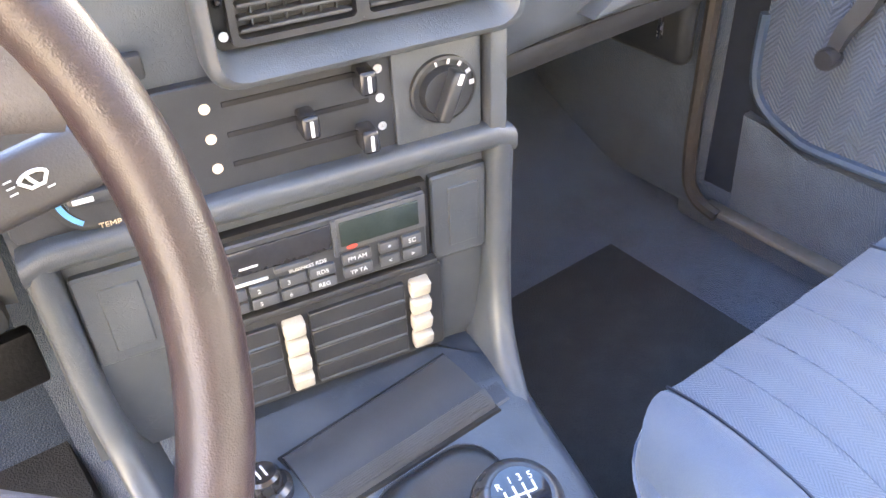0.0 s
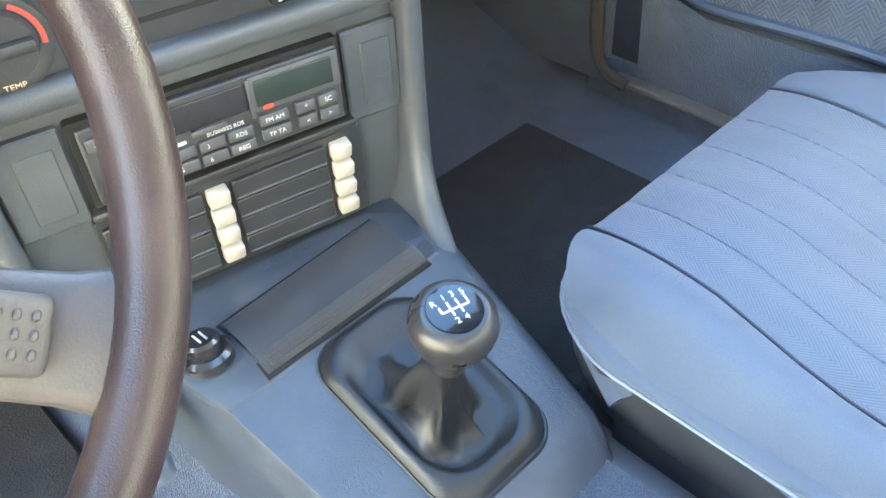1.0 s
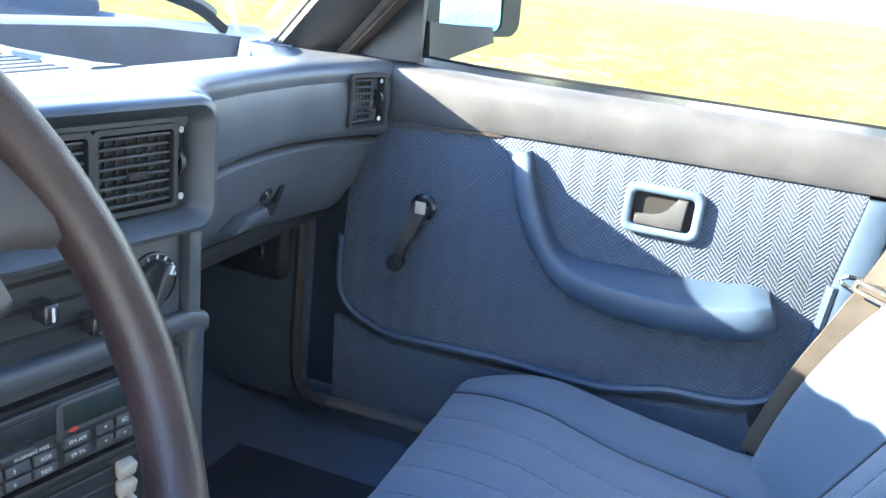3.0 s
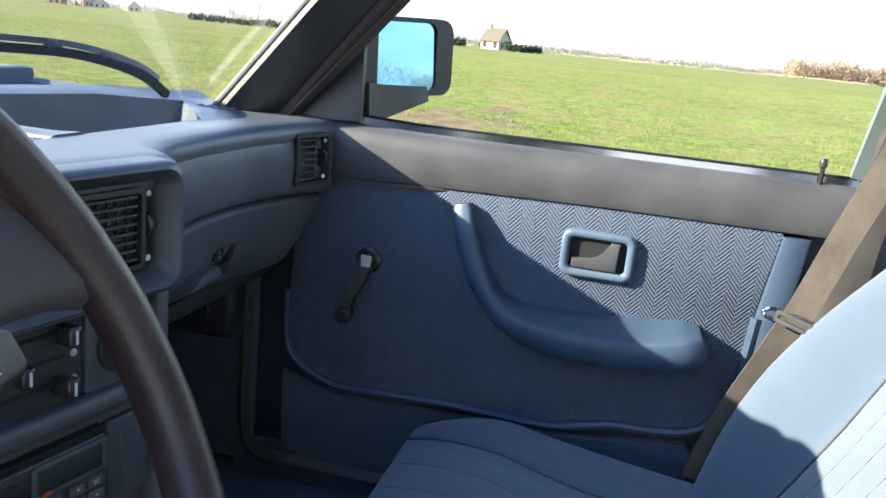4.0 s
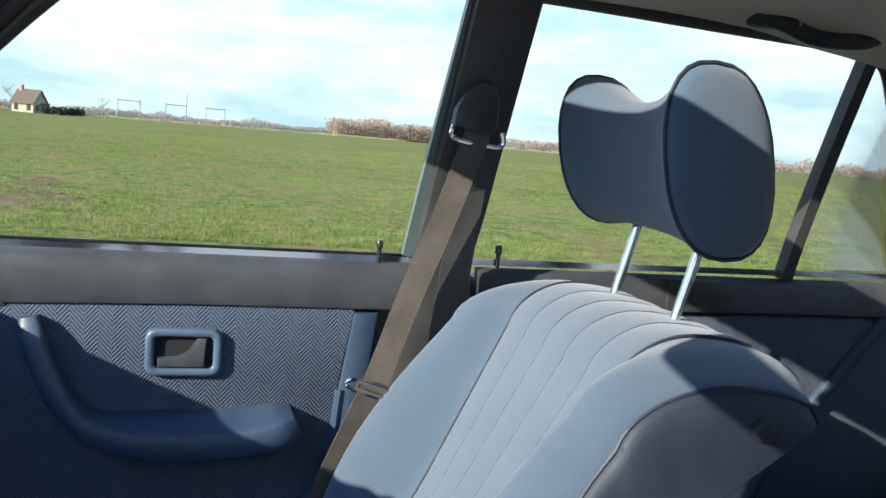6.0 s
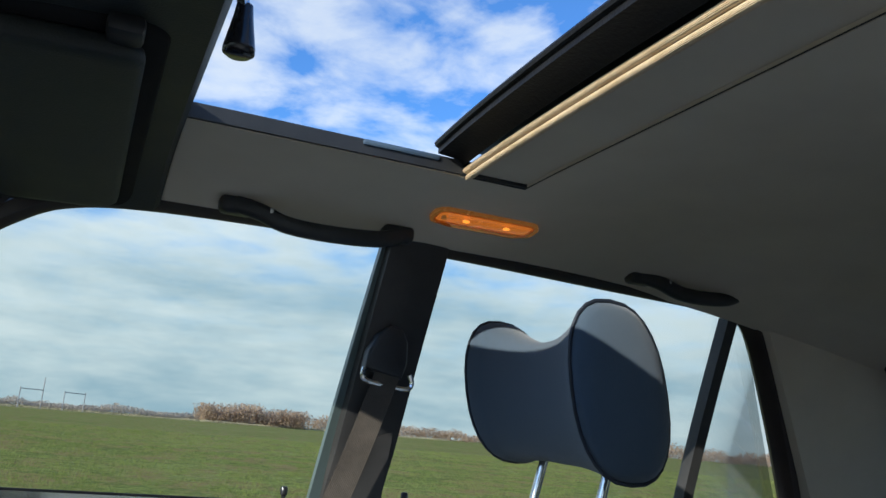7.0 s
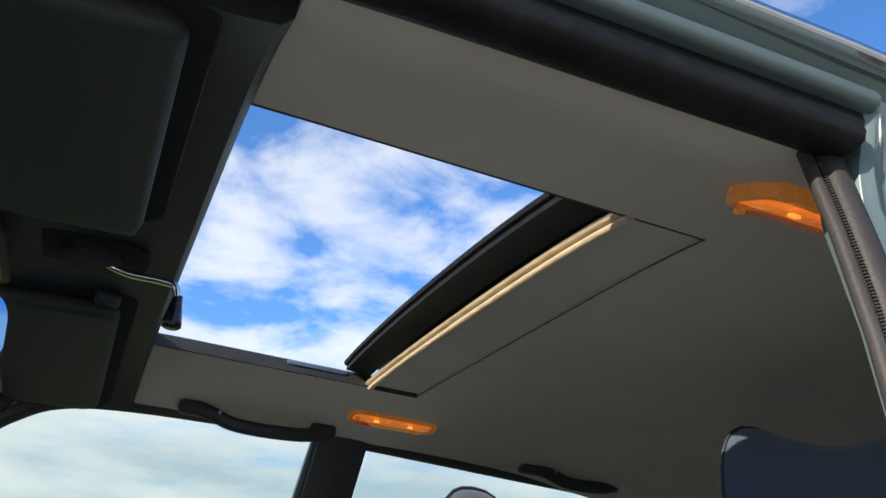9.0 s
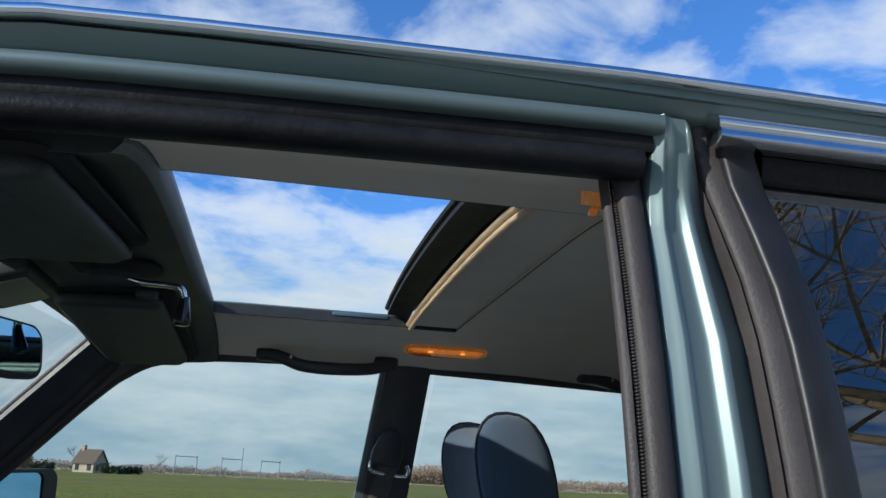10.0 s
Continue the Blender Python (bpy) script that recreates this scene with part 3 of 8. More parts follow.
def arch(side, inset=0.0):
    """The line of the door openings' upper edge, from the scuttle over the doors to the rear shelf."""
    pts = [(0.915, 0.905), (0.725, 1.10), (0.605, 1.222), (0.555, 1.266), (0.50, 1.295), (0.40, 1.310), (0.20, 1.316), (-0.05, 1.315), (-0.35, 1.307), (-0.58, 1.300), (-0.65, 1.288), (-0.70, 1.245), (-0.79, 1.09), (-0.87, 0.92)]
    return curve([(side * (side_x(z) - inset), y, z) for y, z in pts], 6)


def rails():
    for side, n in ((1, "right"), (-1, "left")):
        keep = [p for p in arch(side, 0.022) if side > 0 or p.y > 0.50]
        bm = bmesh.new()
        sweep(bm, keep, [(-0.022, -0.006), (-0.012, -0.014), (0.004, -0.014), (0.016, -0.006), (0.018, 0.012), (0.0, 0.022), (-0.022, 0.018)], up=lambda u: (0, 0.3 if u < 0.3 else -0.35 if u > 0.75 else 0, 1), scale=lambda u: 0.62 + 0.38 * min(1, max(0, (u - 0.12) / 0.16)))
        solo("roof_rail_trim_" + n, bm, "brown_seal", "dark brown padded trim along the door opening", "trim", kind="structure")


rails()


def pillar_a(side):
    bm = bmesh.new()
    rings = []
    for k in range(13):
        u = k / 12
        # windscreen side, middle, door side
        p = Vector((0.645, 1.02, 0.90)).lerp(Vector((0.515, 0.605, 1.322)), u)
        q = Vector((0.69, 0.935, 0.90)).lerp(Vector((0.575, 0.555, 1.30)), u)
        back = Vector((0.72, 1.03, 0.90)).lerp(Vector((0.60, 0.61, 1.335)), u)
        mid = (p + q) / 2 + Vector((-0.014, -0.012, 0))
        rings.append([Vector((side * v.x, v.y, v.z)) for v in (p, p + Vector((-0.006, -0.012, 0)), mid, q + Vector((-0.01, 0.004, 0)), q, back)])
    loft(bm, rings)
    solo("pillar_front_right" if side > 0 else "pillar_front_left", bm, "trim", "black grained vinyl windscreen pillar trim", "pillar", kind="structure")
    bm = bmesh.new()       # rounded seal along the door side of the pillar
    tube(bm, [(side * (0.692 - 0.115 * u), 0.925 - 0.37 * u, 0.905 + 0.395 * u) for u in lines(0, 1, 10)], 0.011, 8)
    solo("pillar_seal", bm, "seal", "brownish black rubber door seal along the pillar", "seal", kind="structure")
    bm = bmesh.new()       # bright edge of the windscreen
    tube(bm, [(side * (0.648 - 0.130 * u), 1.024 - 0.416 * u, 0.905 + 0.42 * u) for u in lines(0, 1, 10)], 0.005, 8)
    solo("windscreen_rubber", bm, "pale_grey", "pale worn edge strip beside the windscreen", "seal", kind="structure")


pillar_a(1), pillar_a(-1)


def windscreen():
    bm = bmesh.new()
    rings = []
    for k in range(9):
        u = k / 8
        row = []
        for j in range(13):
            s = -1 + j / 6
            half = 0.66 - 0.13 * u
            row.append(Vector((s * half, 1.05 - 0.435 * u + (0.25 - 0.20 * u) * (1 - s * s) ** 0.8, 0.905 + 0.42 * u)))
        rings.append(row)
    loft(bm, rings, False, False)
    ob = solo("window_1", bm, "screen", "clear curved windscreen glass", "windscreen", kind="structure")
    ob.visible_shadow = False


windscreen()


def pillar_b():
    """The black pillar trim between the passenger's doors."""
    bm = bmesh.new()
    rings = []
    for z in (0.30, 0.60, 0.80, 0.90, 1.0, 1.1, 1.2, 1.29, 1.318):
        u = (z - 0.914) / 0.396
        f, r = 0.082 - 0.036 * u, -0.018 - 0.037 * u
        if z < 0.9:
            f, r = f + 0.01, r - 0.02
        x = side_x(z) - (0.045 if z > 0.9 else 0.03)
        rings.append([Vector(p) for p in ((x + 0.03, f, z), (x + 0.004, f - 0.004, z), (x, f - 0.016, z), (x - 0.003, (f + r) / 2, z), (x, r + 0.016, z), (x + 0.004, r + 0.004, z), (x + 0.03, r, z))])
    loft(bm, rings)
    solo("pillar_middle_right", bm, "trim", "black plastic pillar between the doors", "pillar", kind="structure")
    bm = bmesh.new()       # door frame edge in body colour ahead of the pillar
    sweep(bm, [(side_x(z) - 0.012, 0.090 - 0.045 * (z - 0.914) / 0.396, z) for z in lines(0.915, 1.305, 8)], [(-0.003, -0.020), (0.010, -0.020), (0.010, 0.006), (-0.003, 0.006)], up=(0, 1, 0))
    solo("door_frame_edge", bm, "paint", "pale green metallic edge of the door frame", "door frame", kind="structure")


pillar_b()


def side_glass():
    for n, (y0, y1, fy) in enumerate(((0.905, 0.075, "front"), (-0.03, -0.615, "rear"), (-0.635, -0.86, "quarter"))):
        bm = bmesh.new()
        rows = []
        for k in range(7):
            z = 0.89 + (1.31 - 0.89) * k / 6
            u = (z - 0.914) / 0.396
            if fy == "front":
                a, b = 0.93 - 0.93 * 0.43 * u, 0.092 - 0.045 * u
            elif fy == "rear":
                a, b = -0.02 - 0.05 * u, -0.612 - 0.03 * u
            else:
                a, b = -0.63 - 0.03 * u, -0.86 + 0.19 * u
            rows.append([Vector((side_x(z) + 0.003, a, z)), Vector((side_x(z) + 0.003, (a + b) / 2, z)), Vector((side_x(z) + 0.003, b, z))])
        loft(bm, rows, False, False)
        ob = solo("window_%d" % (n + 2), bm, "glass", "clear side window glass", "window", kind="structure")
        ob.visible_shadow = False
    bm = bmesh.new()       # black bar before the quarter light
    sweep(bm, [(side_x(z) - 0.004, -0.611 - 0.03 * (z - 0.914) / 0.396, z) for z in lines(0.90, 1.30, 6)], [(-0.013, -0.011), (0.013, -0.011), (0.013, 0.011), (-0.013, 0.011)], up=(0, 1, 0))
    solo("window_divider", bm, "trim", "black bar between rear window and quarter light", "window bar", kind="structure")


side_glass()


def shell():
    # floor with the tunnel
    bm = bmesh.new()
    rings = []
    for y in lines(-1.0, 1.45, 12):
        lift = 0.22 * max(0, (y - 1.12) / 0.33)
        rings.append([Vector((x, y, z + lift)) for x, z in ((-0.76, FLOOR - 0.05), (-0.75, FLOOR), (-0.20, FLOOR), (-0.14, FLOOR + 0.06), (-0.10, FLOOR + 0.10), (0.10, FLOOR + 0.10), (0.14, FLOOR + 0.06), (0.20, FLOOR), (0.75, FLOOR), (0.76, FLOOR - 0.05))])
    loft(bm, rings)
    solo("floor", bm, "carpet", "dark blue carpeted car floor", "car floor", kind="structure")
    bm = bmesh.new()
    rbox(bm, (0, 1.42, 0.60), (1.44, 0.04, 0.66), 0.01)
    solo("bulkhead", bm, "carpet", "dark blue carpeted front bulkhead", "bulkhead", kind="structure")
    for side, n in ((1, "right"), (-1, "left")):
        bm = bmesh.new()
        rbox(bm, (side * 0.715, 1.19, 0.60), (0.05, 0.46, 0.62), 0.02)
        solo("kick_panel_" + n, bm, "carpet", "dark blue carpeted footwell side", "footwell side", kind="structure")
        bm = bmesh.new()
        rbox(bm, (side * 0.745, 0.05, 0.29), (0.09, 1.9, 0.10), 0.02)
        solo("sill_" + n, bm, "carpet" if side > 0 else "paint", "dark blue carpeted door sill" if side > 0 else "green metallic door sill", "sill", kind="structure")
    bm = bmesh.new()
    rbox(bm, (0.775, 0.05, 0.56), (0.03, 2.7, 0.64), 0.012)
    solo("body_side", bm, "paint", "green metallic body side of the car", "car body", kind="structure")
    bm = bmesh.new()
    rbox(bm, (0.727, -0.93, 0.575), (0.05, 0.76, 0.60), 0.02)
    solo("quarter_panel", bm, "seat_side", "blue cloth covered side panel beside the rear seat", "side panel", kind="structure")
    # rear wall, shelf, rear pillars and window
    for side, n in ((1, "right"), (-1, "left")):
        bm = bmesh.new()
        rings = []
        for z in lines(0.88, 1.315, 8):
            u = (z - 0.88) / 0.435
            y0, y1 = -0.90 + 0.255 * u ** 1.1, -1.22 + 0.30 * u
            rings.append([Vector((side * p[0], p[1], z)) for p in ((side_x(z) - 0.012, y0), (side_x(z) - 0.05, y0 - 0.02), (0.60 - 0.07 * u, y1), (side_x(z) + 0.01, y1 - 0.02))])
        loft(bm, rings)
        solo("pillar_rear_" + n, bm, "headliner", "beige cloth covered rear pillar", "pillar", kind="structure")
        bm = bmesh.new()
        tube(bm, [(side * (0.595 - 0.075 * u), -1.215 + 0.30 * u, 0.90 + 0.385 * u) for u in lines(0, 1, 8)], 0.016, 8)
        solo("rear_window_seal", bm, "rubber", "black rubber round the rear window", "seal", kind="structure")
    bm = bmesh.new()
    tube(bm, [(x, -0.925 - 0.03 * (1 - (x / 0.53) ** 2), 1.278 + 0.012 * (1 - (x / 0.53) ** 2)) for x in lines(-0.53, 0.53, 10)], 0.016, 8)
    solo("rear_window_seal", bm, "rubber", "black rubber above the rear window", "seal", kind="structure")
    bm = bmesh.new()
    loft(bm, [[Vector((x * (0.60 - 0.07 * u), -1.22 + 0.30 * u - 0.04 * (1 - x * x), 0.89 + 0.395 * u)) for x in lines(-1, 1, 8)] for u in lines(0, 1, 4)], False, False)
    ob = solo("window_5", bm, "glass", "rear window glass with thin heating wires", "window", kind="structure")
    ob.visible_shadow = False
    wires = thing("heating_wires", (0, -1.2, 0.9), "thin horizontal demister wires in the rear window", "demister")
    for u in lines(0.08, 0.94, 11):
        bm = bmesh.new()
        tube(bm, [(x * (0.585 - 0.07 * u), -1.213 + 0.30 * u - 0.04 * (1 - x * x), 0.89 + 0.395 * u) for x in lines(-1, 1, 8)], 0.0007, 4)
        part("wire", bm, "rubber", wires)
    bm = bmesh.new()
    rbox(bm, (0, -1.12, 0.87), (1.36, 0.34, 0.03), 0.01)
    solo("rear_shelf", bm, "carpet", "dark blue rear parcel shelf", "shelf", kind="structure")
    bm = bmesh.new()
    rbox(bm, (0, -1.30, 0.58), (1.44, 0.04, 0.62), 0.01)
    solo("rear_bulkhead", bm, "carpet", "dark panel behind the rear seat", "panel", kind="structure")


shell()

# ---- passenger's doors ----
def door_front():
    d = thing("front_door", (0.70, 0.5, 0.30), "passenger door with dark blue herringbone panel and vinyl cap, closed", "car door")
    YZ = Matrix(((0, -1, 0, 0.0), (1, 0, 0, 0), (0, 0, 1, 0), (0, 0, 0, 1)))   # local x -> y, local y -> -x

    def flat(outline, x0, x1, r=0.0, seg=2):
        bm = bmesh.new()
        # outline of (y, z); the face towards the cabin at x0
        slab(bm, outline, -x0, -x1, YZ, r, seg)
        return bm

    # steel door behind everything
    part("door_shell", flat([(0.99, 0.30), (0.99, 0.86), (0.10, 0.89), (0.12, 0.60), (0.20, 0.44), (0.20, 0.30)], 0.712, 0.76), "piping", d)
    # cloth panel with rounded lower corners
    outline = [(0.888, 0.825), (0.165, 0.832), (0.180, 0.70), (0.188, 0.60), (0.197, 0.557), (0.215, 0.527), (0.250, 0.507), (0.30, 0.499), (0.36, 0.496), (0.41, 0.483), (0.46, 0.474), (0.54, 0.475), (0.62, 0.477), (0.72, 0.473), (0.80, 0.471), (0.835, 0.480), (0.865, 0.493), (0.888, 0.515), (0.898, 0.548), (0.899, 0.62)]
    part("cloth_panel", flat(outline, 0.688, 0.714, 0.006), "panel", d, "dark blue herringbone cloth panel")
    lower = curve([(p[0], 0, p[1]) for p in outline[2:]], 4)
    bm = bmesh.new()
    tube(bm, [(0.688, p.x, p.z) for p in lower], 0.0075, 8, up=(1, 0, 0))
    part("panel_ridge", bm, "arm", d, "rounded blue vinyl ridge")
    # carpeted lower panel
    low = [(0.907, 0.474), (0.87, 0.466), (0.80, 0.452), (0.62, 0.452), (0.42, 0.458), (0.30, 0.474), (0.245, 0.482), (0.232, 0.46), (0.235, 0.40), (0.25, 0.33), (0.90, 0.315)]
    part("carpet_panel", flat(low, 0.694, 0.714, 0.004), "carpet", d, "dark blue carpet strip")
    # vinyl cap below the window
    bm = bmesh.new()
    rings = []
    for y in lines(0.925, 0.072, 26):
        lift = 0.006 * max(0, (y - 0.70) / 0.2) + 0.002
        rings.append([Vector((0.688 + px, y, pz + (lift if pz > 0.86 else -0.010 * max(0, (y - 0.42) / 0.5) - 0.012 * max(0, (y - 0.72) / 0.2) ** 2))) for px, pz in ((0.004, 0.826), (-0.004, 0.829), (-0.007, 0.838), (-0.006, 0.870), (-0.002, 0.886), (0.006, 0.895), (0.020, 0.899), (0.026, 0.895), (0.026, 0.826))])
    loft(bm, rings)
    part("vinyl_cap", bm, "cap", d, "charcoal grained vinyl window cap")
    bm = bmesh.new()
    sweep(bm, curve([(0.690, 0.845, 0.806), (0.6865, 0.80, 0.8115), (0.6850, 0.74, 0.8165), (0.6850, 0.69, 0.8200), (0.688, 0.655, 0.8225)], 5), [(-0.002, -0.0026), (0.002, -0.0026), (0.002, 0.0026), (-0.002, 0.0026)])
    part("loose_trim_edge", bm, "brown_seal", d, "reddish brown edge where the cap lifts off")
    bm = bmesh.new()
    sweep(bm, [(0.714, y, 0.902 + 0.008 * max(0, (y - 0.70) / 0.2)) for y in lines(0.92, 0.075, 16)], [(-0.008, -0.004), (0.008, -0.004), (0.008, 0.0075), (-0.008, 0.0015)])
    part("window_wiper_strip", bm, "sillpaint", d, "bright metal strip at the glass")
    bm = bmesh.new()
    tube(bm, [(0.722, y, 0.9095 + 0.008 * max(0, (y - 0.70) / 0.2)) for y in lines(0.92, 0.075, 16)], 0.003, 6)
    part("window_seal", bm, "rubber", d)
    # pale end strip of the panel at the rear
    part("panel_end", flat([(0.166, 0.822), (0.128, 0.822), (0.150, 0.60), (0.192, 0.585), (0.188, 0.66)], 0.684, 0.712, 0.005), "arm", d, "blue vinyl end of the panel")
    # lock pin
    bm = bmesh.new()
    lathe(bm, [(0.0035, -0.02), (0.0035, 0.016), (0.0055, 0.018), (0.006, 0.027), (0.004, 0.030)], pose(0.702, 0.131, 0.905), 12)
    part("lock_pin", bm, "gloss", d, "black lock pin")
    # arm rest: slim sloping grip that bends into a level rest with a flat top
    bm = bmesh.new()
    path = curve([(0.672, 0.622, 0.806), (0.658, 0.614, 0.770), (0.650, 0.594, 0.722), (0.641, 0.566, 0.676), (0.632, 0.528, 0.648), (0.626, 0.470, 0.637), (0.622, 0.39, 0.636), (0.622, 0.31, 0.642), (0.628, 0.268, 0.650), (0.640, 0.247, 0.660)], 6)
    rings = []
    for i, p in enumerate(path):
        u = i / (len(path) - 1)
        t = (path[min(i + 1, len(path) - 1)] - path[max(i - 1, 0)]).normalized()
        up = Vector((1, 0, 0)).cross(t).normalized()
        if up.z < 0:
            up = -up
        k = min(1, max(0, (u - 0.38) / 0.2))
        end = max(0, (u - 0.86) / 0.14)
        hi = 0.0165 + 0.0015 * k - 0.006 * end ** 2
        lo = 0.0165 + 0.019 * k - 0.020 * end ** 2
        rise = 0.015 * k * (1 - 0.6 * end)
        if u < 0.06:
            hi, lo = hi * (0.72 + 0.28 * u / 0.06), lo * (0.72 + 0.28 * u / 0.06)
        w = 0.692 - p.x
        sec = [(w, hi + rise), (0.40 * w, hi + 0.5 * rise), (0.14 * w, hi), (0.05 * w, 0.90 * hi), (0.0, 0.62 * hi), (0.02 * w, -0.30 * lo), (0.12 * w, -0.80 * lo), (0.30 * w, -lo), (0.6 * w, -1.04 * lo), (w, -1.04 * lo)]
        rings.append([p + Vector((x, 0, 0)) + up * z for x, z in sec])
    loft(bm, rings)
    part("armrest", bm, "arm", d, "padded dark blue vinyl armrest with grip", 42)
    # inner handle
    cy, cz = 0.414, 0.757
    o, i_ = rr(0.108, 0.071, 0.015, 5, cy, cz), rr(0.083, 0.047, 0.007, 5, cy, cz)
    bm = bmesh.new()
    fo = lambda q, g, x: [YZ @ Vector((cy + (y - cy) * (1 + g / 0.054), -x, cz + (z - cz) * (1 + g / 0.035))) for y, z in q]
    wrap(bm, [fo(o, 0, 0.690), fo(o, 0, 0.681), fo(o, -0.0015, 0.678), fo(o, -0.004, 0.6765), fo(i_, 0.003, 0.6775), fo(i_, 0, 0.680), fo(i_, 0, 0.692)])
    hb = part("handle_bezel", bm, "blueplastic", d, "rounded blue plastic bezel", 60)
    bm = bmesh.new()
    slab(bm, i_, -0.6865, -0.700, YZ)
    part("recess", bm, "dark", hb)
    bm = bmesh.new()
    slab(bm, [(0.450, 0.7355), (0.385, 0.7355), (0.382, 0.778), (0.395, 0.779), (0.399, 0.770), (0.405, 0.761), (0.414, 0.754), (0.424, 0.7505), (0.450, 0.749)], -0.6765, -0.686, YZ, 0.0025)
    part("lever", bm, "button", hb, "black curved release lever")
    # window crank
    bm = bmesh.new()
    lathe(bm, [(0.020, 0.0), (0.021, 0.008), (0.016, 0.013), (0.0, 0.014)], Matrix.Translation((0.690, 0.764, 0.694)) @ pose(0, 0, 0, 0, -90, 0), 20)
    ck = part("window_crank", bm, "gloss", d, "black plastic window crank")
    bm = bmesh.new()
    arm = curve([(0.674, 0.764, 0.700), (0.670, 0.772, 0.668), (0.664, 0.784, 0.640), (0.662, 0.790, 0.615)], 5)
    sweep(bm, arm, [(-0.013, -0.006), (0.013, -0.006), (0.011, 0.006), (-0.011, 0.006)], up=(-1, 0, 0), scale=lambda u: 1.0 - 0.3 * u)
    part("crank_arm", bm, "black", ck)
    bm = bmesh.new()
    lathe(bm, [(0.010, 0.0), (0.0135, 0.004), (0.0135, 0.020), (0.011, 0.024), (0.0, 0.025)], Matrix.Translation((0.670, 0.791, 0.606)) @ pose(0, 0, 0, 0, -90, 0), 18)
    part("crank_knob", bm, "gloss", ck)
    bm = bmesh.new()
    rbox(bm, (0.6675, 0.763, 0.696), (0.003, 0.017, 0.019), 0.0012)
    part("crank_badge", bm, "white", ck, "small pale square on the crank hub")
    # mirror triangle inside the front corner of the window
    part("mirror_triangle", flat([(0.925, 0.902), (0.800, 0.905), (0.800, 1.030)], 0.694, 0.708, 0.002), "trim", d, "black triangular mirror mount")
    return d


door_front()


def door_rear():
    d = thing("rear_door", (0.70, -0.4, 0.30), "passenger side rear door with dark blue cloth and vinyl cap, closed", "car door")
    YZ = Matrix(((0, -1, 0, 0.0), (1, 0, 0, 0), (0, 0, 1, 0), (0, 0, 0, 1)))
    bm = bmesh.new()
    slab(bm, [(-0.03, 0.30), (-0.03, 0.88), (-0.90, 0.88), (-0.90, 0.60), (-0.62, 0.40), (-0.5, 0.30)], -0.712, -0.76, YZ)
    part("door_shell", bm, "trim", d)
    bm = bmesh.new()
    slab(bm, [(-0.035, 0.832), (-0.82, 0.832), (-0.747, 0.738), (-0.674, 0.650), (-0.61, 0.56), (-0.57, 0.45), (-0.05, 0.45)], -0.690, -0.713, YZ, 0.005)
    part("cloth_panel", bm, "panel", d, "dark blue herringbone cloth panel")
    bm = bmesh.new()
    rings = [[Vector((0.688 + px, y, pz + (0.004 * -y if pz > 0.86 else 0))) for px, pz in ((0.004, 0.836), (-0.005, 0.842), (-0.006, 0.875), (0.0, 0.892), (0.012, 0.899), (0.026, 0.897), (0.026, 0.836))] for y in lines(-0.03, -0.86, 12)]
    loft(bm, rings)
    part("vinyl_cap", bm, "cap", d, "charcoal vinyl window cap")
    bm = bmesh.new()
    sweep(bm, [(0.714, y, 0.905 - 0.008 * y) for y in lines(-0.02, -0.86, 8)], [(-0.008, -0.004), (0.008, -0.004), (0.008, 0.0065), (-0.008, 0.0003)])
    part("window_wiper_strip", bm, "sillpaint", d)
    bm = bmesh.new()
    lathe(bm, [(0.0035, -0.02), (0.0035, 0.016), (0.006, 0.018), (0.006, 0.028), (0.004, 0.031)], pose(0.702, -0.064, 0.905), 12)
    part("lock_pin", bm, "gloss", d, "black lock pin")
    bm = bmesh.new()
    rbox(bm, (0.683, -0.427, 0.868), (0.010, 0.125, 0.056), 0.003)
    part("door_ashtray", bm, "trim", d, "black ashtray lid in the cap")
    bm = bmesh.new()
    tube(bm, [(0.694, -0.83, 0.842), (0.690, -0.747, 0.738), (0.690, -0.674, 0.650), (0.690, -0.61, 0.56), (0.690, -0.57, 0.46)], 0.014, 10, up=(1, 0, 0))
    part("door_edge_seal", bm, "arm", d)


door_rear()

# ---- seats ----
def stitches(owner, seams):
    """Broken lines of thread along each seam."""
    for line in seams:
        bm = bmesh.new()
        for a, b in zip(line[::2], line[1::2]):
            tube(bm, [a, b.lerp(a, -0.25)], 0.0007, 4, up=(1, 0, 0))
        part("stitching", bm, "seam", owner)


